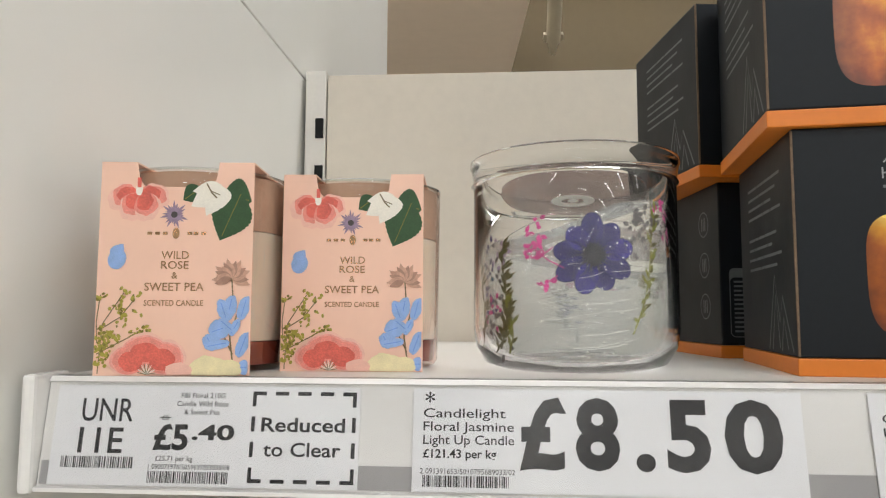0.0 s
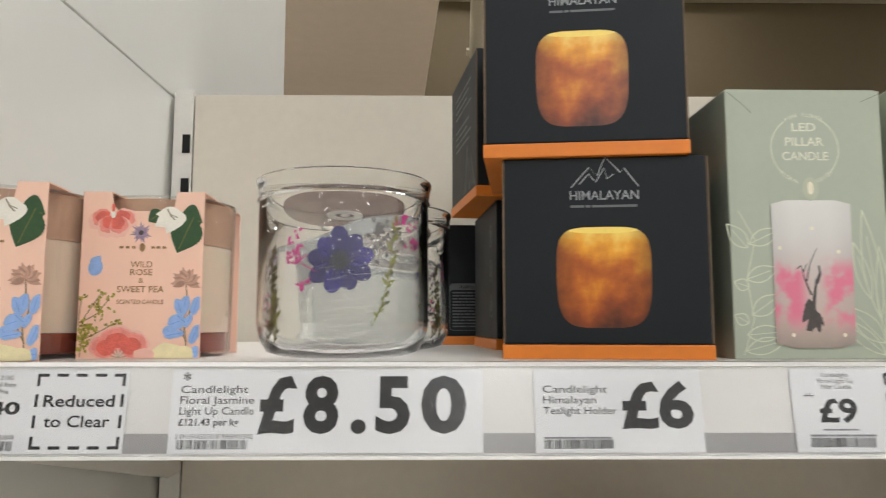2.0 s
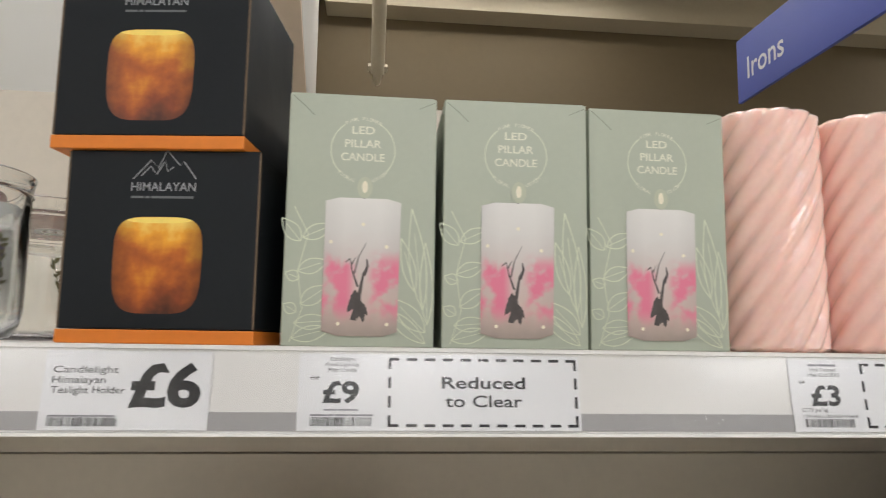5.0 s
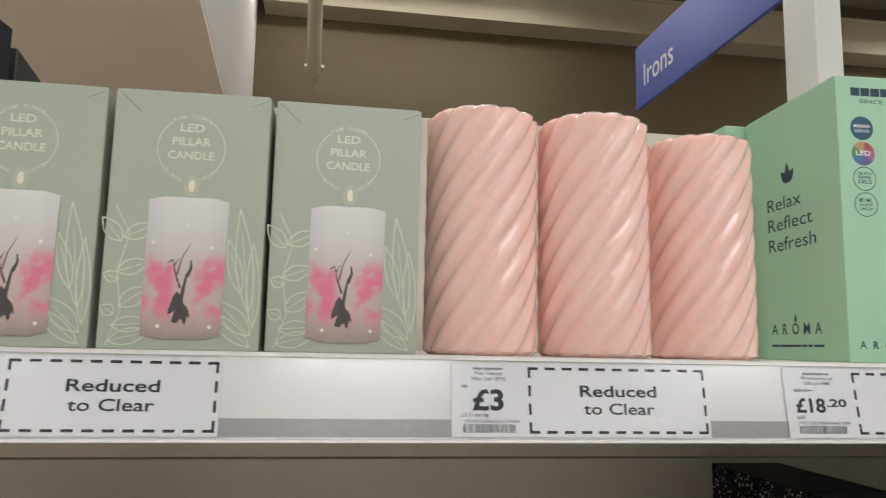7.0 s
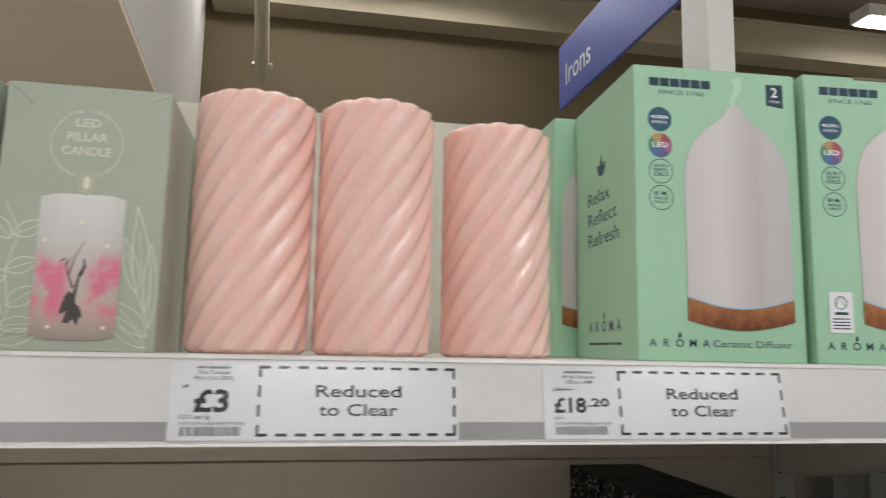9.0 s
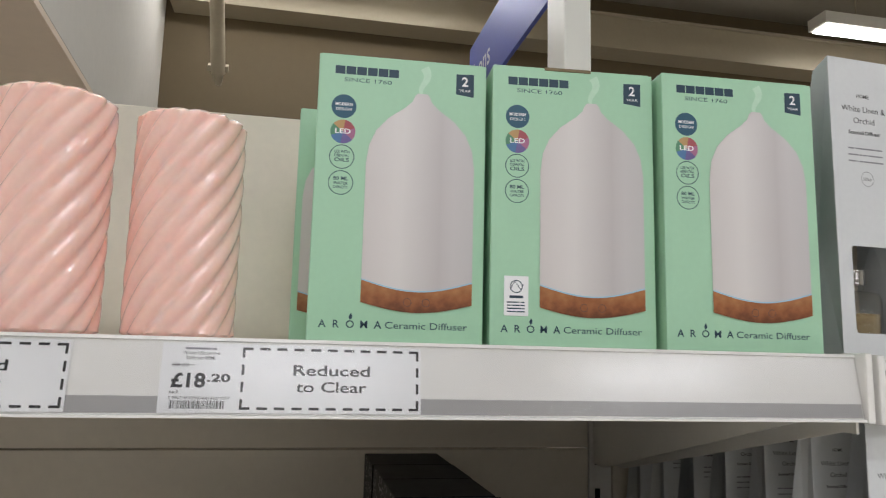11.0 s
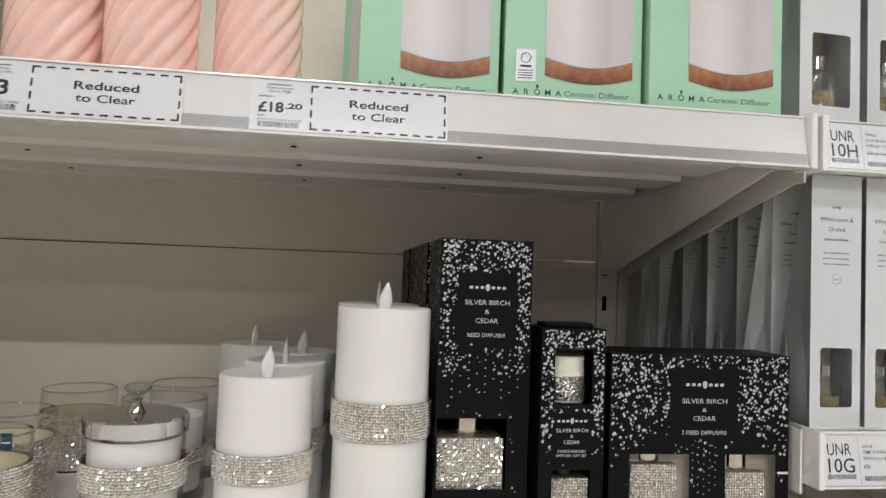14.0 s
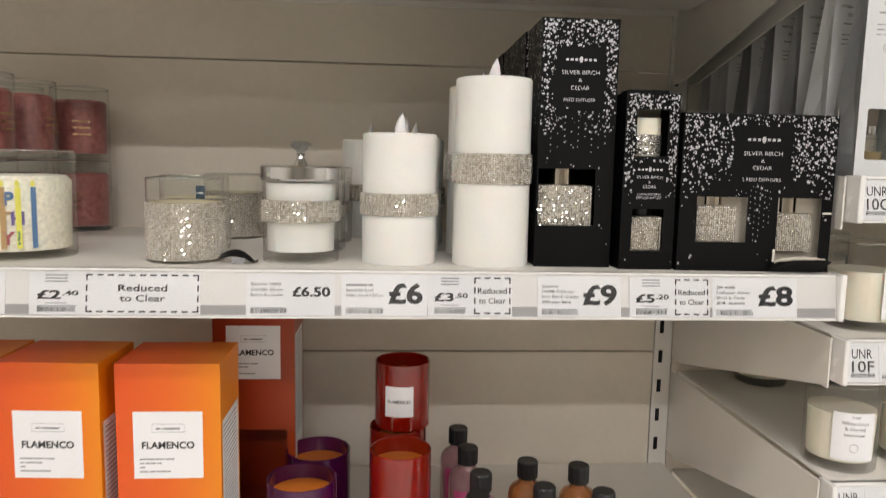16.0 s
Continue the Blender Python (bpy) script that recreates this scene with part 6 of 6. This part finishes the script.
def glass_cup(t, r, h, base=0.008, mat_=None, name="glass"):
    g = part(name, lathe([(0, 0), (r - 0.002, 0), (r, 0.0015), (r, h - 0.0015)], 56), mat_ or M_GLASS, t, "clear glass", smooth=40)
    part("rim", lathe([(r, h - 0.0015), (r + 0.0002, h - 0.0007), (r - 0.0008, h), (r - 0.0020, h - 0.0007), (r - 0.0020, h - 0.002)], 56), M_RIM, t, "polished glass rim", smooth=60)
    g.visible_shadow = False
    return g


def stone_cup(m):
    t = thing("candle_holder", m, "glass tealight holder wrapped in rhinestones", "candle holder", "rhinestone candle holders")
    glass_cup(t, 0.0356, 0.079)
    stones(t, 0.0359, 0.003, 0.056, "stone_wrap")
    part("inner_sleeve", lathe([(0.0326, 0.003), (0.0329, 0.003), (0.0329, 0.056), (0.0326, 0.056)], 48), mat_sleeve, t, "pale lining", smooth=40)
    return t


mat_sleeve = mat("pale_gold_lining", "cfc4a6", 0.4, vary=0.06)
sc = stone_cup(pose(0.4945, 0.324, MID))
copy_thing(sc, pose(0.4805, 0.410, MID, 0, 0, 20))
copy_thing(sc, pose(0.495, 0.535, MID, 0, 0, 70))
p = Print()
p.rect(-0.0045, 0.057, 0.0045, 0.070, M_NAVY)
p.bars(0, 0.062, 0.007, 0.0022, M_WHITEINK, 3, 2, "C")
p.done("sticker", sc, pose(0.006, 0.0318, 0.0), "small navy sticker")


def lidded_jar(m):
    t = thing("lidded_candle", m, "glass jar candle with chrome lid, crystal knob and rhinestone band", "candle", "jar candles")
    r = 0.0362
    glass_cup(t, r, 0.081, 0.011, M_GLASS2)
    part("wax", lathe([(0, 0.0115), (r - 0.0045, 0.0115), (r - 0.003, 0.076), (0, 0.075)], 48), M_WHITEWAX, t, "white wax", smooth=40)
    stones(t, r + 0.0014, 0.040, 0.060)
    lid = part("lid", lathe([(0, 0.0785), (r + 0.001, 0.0785), (r + 0.0022, 0.080), (r + 0.0022, 0.0905), (r + 0.0008, 0.0922), (0.012, 0.0930), (0, 0.0930)], 64), M_CHROME, t, "polished chrome lid", smooth=30)
    part("knob_stem", lathe([(0, 0.0), (0.007, 0.0), (0.0045, 0.004), (0.0028, 0.008), (0.0048, 0.011), (0, 0.011)], 24), M_CHROME, lid, "chrome stem", pose(0, 0, 0.0932), 40)
    bm = lathe([(0, 0), (0.0028, 0.0005), (0.0105, 0.0065), (0.0098, 0.0085), (0.0065, 0.0108), (0, 0.0108)], 10)
    part("crystal_knob", bm, M_CRYSTAL, lid, "faceted crystal knob", pose(0, 0, 0.1044))
    return t


lj = lidded_jar(pose(0.6035, 0.325, MID))


def open_jar(m):
    t = thing("jar_candle", m, "open glass jar candle with a rhinestone band", "candle", "jar candles")
    r = 0.0362
    glass_cup(t, r, 0.090, 0.011, M_GLASS2)
    part("wax", lathe([(0, 0.0115), (r - 0.0045, 0.0115), (r - 0.003, 0.074), (0, 0.073)], 48), M_WHITEWAX, t, "white wax", smooth=40)
    stones(t, r + 0.0006, 0.036, 0.050)
    return t


oj = open_jar(pose(0.604, 0.418, MID))
copy_thing(oj, pose(0.607, 0.505, MID))

dbs = thing("curled_ticket", pose(0.549, 0.301, MID), "curled dark ticket lying on the shelf", "ticket")
bm = bmesh.new()
gr = [[bm.verts.new((-0.018 + 0.036 * i / 8, 0.012 * (j - 0.5) + 0.004 * math.sin(i / 2), 0.0012 + 0.011 * abs(math.sin(0.35 * i + 0.6)) * (0.5 + 0.5 * j))) for j in (0, 1)] for i in range(9)]
for a, b in zip(gr, gr[1:]):
    bm.faces.new((a[0], b[0], b[1], a[1]))
bmesh.ops.solidify(bm, geom=bm.faces[:], thickness=0.0006)
part("card", bm, M_BLACKCAP, dbs, smooth=60)
part("print_patch", box(-0.006, 0.006, -0.0062, -0.0058, 0.001, 0.006), M_INKGREY, dbs, "grey printed patch")


# ---- other candles on the middle shelf ----
def birthday_candle(m):
    t = thing("birthday_candle", m, "glass birthday candle with bright letters and speckled wax", "candle")
    r, h = 0.052, 0.102
    glass_cup(t, r, h, 0.008)
    part("wax", lathe([(0, 0.009), (r - 0.005, 0.009), (r - 0.0035, 0.072), (r - 0.008, 0.078), (r - 0.016, 0.076), (0, 0.077)], 48), M_CONFETTI, t, "speckled cream wax", smooth=40)
    p = Print()
    cols = (M_SEG4, M_SEG1, M_SEG2, M_SEG3, M_SEG5)
    for body, u, v, k in (("P", 0.010, 0.052, 0), ("T", 0.006, 0.034, 2), ("H", 0.0165, 0.034, 4), ("Y", 0.008, 0.016, 1), ("!", 0.0165, 0.016, 3)):
        p.text(body, u, v, 0.0115, cols[k], align="C", bold=0.03)
    for i in range(6):
        u = -0.035 + i * 0.0125
        p.rect(u, 0.012, u + 0.0045, 0.068, (M_SEG2, mat_lemon, M_SEG4)[i % 3])
        p.petal(u + 0.002, 0.068, 0.007, 0.004, radians(90), mat_lemon)
    bent(p, "printed_band", t, r - 0.0030, "bright printed letters and candles")
    return t


mat_lemon = mat("lemon_print", "e6df62", 0.5)
birthday_candle(pose(0.331, 0.34, MID, 0, 0, 8))


def glitter_candle(m):
    t = thing("glitter_candle", m, "clear tumbler candle with dusky red glittering wax", "candle", "red glitter candles")
    r, h = 0.0345, 0.091
    glass_cup(t, r, h, 0.006)
    part("wax", lathe([(0, 0.007), (r - 0.004, 0.007), (r - 0.003, 0.071), (r - 0.006, 0.0745), (0, 0.073)], 48), M_REDGLITTER, t, "dusky red wax", smooth=40)
    p = Print()
    for i in range(3):
        p.bars(0, 0.046 - i * 0.008, 0.022, 0.004, M_FOIL, i + 2, 2, "C")
    bent(p, "script", t, r + 0.0001, "fine gold script")
    return t


gc = glitter_candle(pose(0.287, 0.60, MID))
copy_thing(gc, pose(0.287, 0.60, MID + 0.0925, 0, 0, 25))
for x, y in ((0.257, 0.518), (0.250, 0.435), (0.205, 0.60), (0.175, 0.518)):
    for i in range(2):
        copy_thing(gc, pose(x, y, MID + 0.0925 * i, 0, 0, 31 * i + 200 * x))


# ---- lower shelf ----
def flamenco_box(m, h=0.254, window=False):
    w, d = 0.0995, 0.085
    # the windowed carton gets the orange with shade painted in
    card = M_FLAMSHADED if window else M_FLAMENCO
    t = thing("candle_box", m, "glossy orange gradient carton with a white label", "box", "orange cartons")
    if window:
        windowed(t, w, d, h, [(-0.040, 0.02, 0.040, 0.115)], card)
    else:
        part("carton", box(-w / 2, w / 2, 0, d, 0, h, 0.0008), card, t, "orange gradient card")
    zl = h - 0.115
    part("label", box(-0.0335, 0.0325, -0.0006, -0.0001, zl, zl + 0.0675, 0.0001), M_PAPER, t, "white label")
    p = Print()
    p.stroke([(-0.0155, zl + 0.047), (0.0155, zl + 0.047), (0.0155, zl + 0.055), (-0.0155, zl + 0.055), (-0.0155, zl + 0.047)], 0.0004, M_INKGREY)
    p.bars(0, zl + 0.0495, 0.024, 0.003, M_INKGREY, 4, 3, "C")
    p.text("FLAMENCO", -0.0005, zl + 0.0305, 0.0066, M_INK, width=0.050, align="C", bold=0.03)
    for i in range(4):
        p.bars(-0.028, zl + 0.019 - i * 0.0042, (0.034, 0.022, 0.006, 0.03)[i], 0.0022, M_INKGREY, i, 3)
    p.done("lettering", t, pose(0, -0.0006, 0))
    s = Print()
    s.rect(-0.036, 0.03, 0.036, h - 0.06, M_PAPER)
    for i in range(26):
        s.bars(-0.032, h - 0.068 - i * 0.005, 0.06, 0.002, M_INKGREY, i, 5)
    s.done("side_label", t, pose(w / 2, d / 2, 0, 0, 0, 90), "white printed side panel")
    return t


fb = flamenco_box(pose(0.4775, 0.310, LOW))
copy_thing(fb, pose(0.363, 0.314, LOW, 0, 0, -3))
copy_thing(fb, pose(0.262, 0.318, LOW))
# back carton, coloured darker to stand for the shade under the middle shelf
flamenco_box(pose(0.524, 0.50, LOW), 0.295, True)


def tumbler(m, material, wax_mat, label, h=0.088, r=0.036, tag=True):
    t = thing("coloured_candle", m, label, "candle", "coloured tumbler candles")
    part("tumbler", lathe([(0, 0), (r - 0.002, 0), (r, 0.002), (r, h - 0.001), (r - 0.001, h), (r - 0.0025, h - 0.001), (r - 0.0025, h - 0.02), (0, h - 0.02)], 48), material, t, smooth=40)
    part("wax", lathe([(0, h - 0.0195), (r - 0.003, h - 0.0195), (r - 0.003, h - 0.0185), (0, h - 0.0185)], 40), wax_mat, t, "coloured wax")
    if tag:
        p = Print()
        p.sheet(-0.018, 0.02, 0.018, 0.058, M_PAPER)
        p.text("FLAMENCO", 0, 0.037, 0.0042, M_INK, width=0.029, align="C", bold=0.02)
        p.bars(0, 0.049, 0.02, 0.003, M_INKGREY, 3, 2, "C")
        bent(p, "label", t, r + 0.0004, "white paper label")
    return t


rc = tumbler(pose(0.703, 0.50, LOW), M_REDGLASS, M_ORANGE, "orange-red glass tumbler candle with a white label", 0.121)
tumbler(pose(0.708, 0.502, LOW + 0.1212, 0, 0, -8), M_REDGLASS, M_ORANGE, "orange-red glass tumbler candle stacked on another", 0.084, 0.0345)
copy_thing(rc, pose(0.705, 0.425, LOW, 0, 0, 15))
pc = tumbler(pose(0.603, 0.50, LOW), M_PURPLEGLASS, M_ORANGE, "purple glass tumbler candle with orange wax", 0.090, 0.040, False)
copy_thing(pc, pose(0.592, 0.418, LOW))


def oil_bottle(m, material, label_mat, body, label):
    b = body
    t = thing("refill_bottle", m, label, "bottle", "refill bottles")
    part("bottle", lathe([(0, 0), (0.021, 0), (0.023, 0.002), (0.023, b), (0.0218, b + 0.006), (0.0185, b + 0.011), (0.0130, b + 0.0150), (0.0105, b + 0.017), (0.010, b + 0.0215), (0, b + 0.0215)], 40), material, t, "tinted liquid in clear plastic", smooth=50)
    cap = bmesh.new()
    rings = []
    for r, z in ((0.0122, 0.0), (0.0126, 0.001), (0.0126, 0.0195), (0.0114, 0.0215)):
        rings.append([cap.verts.new(((r - 0.0004 * (i % 2)) * math.cos(math.pi * i / 36), (r - 0.0004 * (i % 2)) * math.sin(math.pi * i / 36), z)) for i in range(72)])
    for lo, hi in zip(rings, rings[1:]):
        for i in range(72):
            cap.faces.new((lo[i], lo[(i + 1) % 72], hi[(i + 1) % 72], hi[i]))
    cap.faces.new(rings[-1])
    cap.faces.new(rings[0][::-1])
    part("cap", cap, M_BLACKCAP, t, "ribbed black screw cap", pose(0, 0, b + 0.022))
    p = Print()
    p.sheet(-0.02, 0.008, 0.02, b - 0.006, label_mat)
    p.bars(0, b * 0.55, 0.025, 0.004, M_PAPER if label_mat is not M_PAPER else M_INKGREY, 3, 2, "C")
    bent(p, "label", t, 0.0232, "printed label")
    return t


M_MAGLABEL = mat("magenta_label_paper", "c0487c", 0.5, vary=0.05)
ob1 = oil_bottle(pose(0.784, 0.54, LOW), M_PINKLIQ, M_MAGLABEL, 0.0575, "clear pink bottle with magenta label and black cap")
for x, y in ((0.790, 0.475), (0.797, 0.40), (0.787, 0.345)):
    copy_thing(ob1, pose(x, y, LOW))
ob2 = oil_bottle(pose(0.862, 0.455, LOW), M_AMBERLIQ, M_PAPER, 0.0475, "clear bottle with amber liquid and black cap")
for x, y in ((0.868, 0.385), (0.922, 0.44), (0.932, 0.37)):
    copy_thing(ob2, pose(x, y, LOW))


# ---- next bay ----
def linen_box(m, w, d, h, label, group, sz="30 ml"):
    t = thing("scented_diffuser_box", m, label, "box", group)
    win = (-w * 0.30, 0.016, w * 0.34, 0.016 + w * 1.05)
    # front panel with window, sides that lean in to a ridge at the top
    xs = [-w / 2, win[0], win[2], w / 2]
    bm = bmesh.new()
    zs = [0, win[1], win[3], h]
    for i in range(3):
        for j in range(3):
            if (i, j) != (1, 1):
                box(xs[i], xs[i + 1], 0, 0.0007, zs[j], zs[j + 1], bm=bm)
    bmesh.ops.remove_doubles(bm, verts=bm.verts[:], dist=1e-6)
    part("front_panel", bm, M_LINEN, t)
    for sx in (-1, 1):
        bm = bmesh.new()
        f = lambda x, y, z: bm.verts.new((x, y, z))
        e = sx * w / 2
        fb_, bb_, bt_, ft_ = f(e, 0.0008, 0), f(e, d, 0), f(e, d * 0.22, h * 0.97), f(e, 0.0008, h)
        mid = f(e - sx * 0.0050, d * 0.34, h * 0.40)
        for tri in ((fb_, bb_, mid), (bb_, bt_, mid), (bt_, ft_, mid), (ft_, fb_, mid)):
            bm.faces.new(tri)
        bmesh.ops.solidify(bm, geom=bm.faces[:], thickness=0.0006)
        part("side_panel", bm, M_LINEN, t)
    bm = bmesh.new()
    vs = [bm.verts.new(v) for v in ((-w / 2, d, 0), (w / 2, d, 0), (w / 2, d * 0.22, h * 0.97), (-w / 2, d * 0.22, h * 0.97))]
    bm.faces.new(vs)
    bmesh.ops.solidify(bm, geom=bm.faces[:], thickness=0.0006)
    part("back_panel", bm, M_LINEN, t)
    part("base", box(-w / 2 + 0.001, w / 2 - 0.001, 0.001, d - 0.001, 0, 0.0007), M_LINEN, t)
    r = w * 0.31
    part("insert", box(-w / 2 + 0.001, w / 2 - 0.001, 0.004 + 2 * r, 0.0046 + 2 * r, 0.001, h * 0.5), M_INSERT, t, "beige inner card")
    c = pose(w * 0.02, 0.002 + r, 0.0012)
    bottle = part("bottle", lathe([(0, 0), (r - 0.001, 0), (r, 0.001), (r, w * 0.70), (r * 0.9, w * 0.755), (r * 0.42, w * 0.79), (r * 0.40, w * 0.86)], 32), M_GLASS, t, "clear glass bottle", c, 40)
    bottle.visible_shadow = False
    part("oil", lathe([(0, 0.002), (r - 0.0014, 0.002), (r - 0.0014, w * 0.50), (0, w * 0.50)], 32), M_OILBODY, bottle, "pale amber oil", None, 40)
    part("collar", lathe([(0, w * 0.86), (r * 0.5, w * 0.86), (r * 0.5, w * 1.04), (0, w * 1.04)], 24), M_CHROME, bottle, "bright metal collar", None, 40)
    for cx, cz, ax, az in ((win[0], win[1], 1, 1), (win[2], win[1], -1, 1), (win[0], win[3], 1, -1), (win[2], win[3], -1, -1)):
        e = 0.0026
        pts = [(cx, cz)] + [(cx + ax * e * (1 - math.sin(a)), cz + az * e * (1 - math.cos(a))) for a in (math.pi / 2 * i / 4 for i in range(5))]
        part("window_corner", prism(pts, 0.0, 0.0007), M_LINEN, t)
    p = Print()
    k = w / 0.045
    p.text("HOME", 0, h * 0.865, 0.0021 * k, M_INK, width=0.0085 * k, align="C", bold=0.01)
    p.text("White Linen &", 0, h * 0.815, 0.0034 * k, M_INK, width=0.030 * k, align="C")
    p.text("Orchid", 0, h * 0.775, 0.0034 * k, M_INK, width=0.0145 * k, align="C")
    p.text("Scented Diffuser", 0, h * 0.737, 0.0021 * k, M_INK, width=0.022 * k, align="C", bold=0.02)
    for i in range(3):
        p.bars(0, h * (0.685 - 0.022 * i), 0.024 * k, 0.0018, M_INKGREY, i + 2, 5, "C")
    p.ring(0, h * 0.585, 0.0042 * k, 0.00025, M_INK)
    p.text(sz, 0, h * 0.579, 0.0018 * k, M_INK, width=0.005 * k, align="C")
    p.done("lettering", t, pose(0, 0, 0))
    return t


lb = linen_box(pose(1.1475, 0.283, BTOPS[0], 0, 0, 4), 0.058, 0.066, 0.215, "tall pale grey diffuser carton with a bottle window", "tall pale cartons", "100ml")
for x, y, a in ((1.213, 0.285, -1), (1.279, 0.284, 1), (1.345, 0.284, 0), (1.1475, 0.36, 1), (1.213, 0.362, 0), (1.148, 0.437, 0), (1.148, 0.514, 1), (1.41, 0.284, 0), (1.476, 0.284, 0)):
    copy_thing(lb, pose(x, y, BTOPS[0], 0, 0, a))
ls = linen_box(pose(1.152, 0.279, BTOPS[1], 0, 0, 1), 0.0455, 0.050, 0.205, "pale grey diffuser carton with a bottle window", "small pale cartons")
for i in range(6):
    copy_thing(ls, pose(1.153 + 0.001 * (i % 2), 0.279 + 0.055 * (i + 1), BTOPS[1], 0, 0, (3, -2, 1, 2, -1, 2)[i]))
for j in range(1, 6):
    copy_thing(ls, pose(1.152 + 0.0500 * j, 0.279, BTOPS[1], 0, 0, (1, -1, 0)[j % 3]))


def linen_candle(m):
    t = thing("jar_candle", m, "clear glass candle with cream wax and a white label", "candle", "cream jar candles")
    r, h = 0.0355, 0.090
    glass_cup(t, r, h, 0.009, M_GLASS2)
    part("wax", lathe([(0, 0.010), (r - 0.0045, 0.010), (r - 0.003, 0.060), (0, 0.059)], 48), M_WAX, t, "cream wax", smooth=40)
    p = Print()
    p.sheet(-0.021, 0.014, 0.021, 0.064, M_PAPER)
    p.text("HOME", 0, 0.0585, 0.0024, M_INK, width=0.009, align="C")
    p.text("White Linen", 0, 0.0515, 0.0036, M_INK, width=0.026, align="C")
    p.text("& Orchid", 0, 0.0455, 0.0036, M_INK, width=0.020, align="C")
    p.text("Scented Candle", 0, 0.0400, 0.0022, M_INK, width=0.020, align="C", bold=0.02)
    p.ring(0, 0.0275, 0.0042, 0.0003, M_INK)
    bent(p, "label", t, r + 0.0002, "white printed label")
    return t


lc = linen_candle(pose(1.181, 0.325, BTOPS[2], 0, 0, 30))
for x, y, z, a in ((1.268, 0.325, 2, 0), (1.355, 0.325, 2, 10), (1.181, 0.415, 2, 80), (1.18, 0.505, 2, 120), (1.166, 0.318, 3, -12), (1.252, 0.322, 3, 5), (1.338, 0.322, 3, 0), (1.23, 0.60, 3, 60), (1.32, 0.60, 3, 90)):
    copy_thing(lc, pose(x, y, BTOPS[z], 0, 0, a))
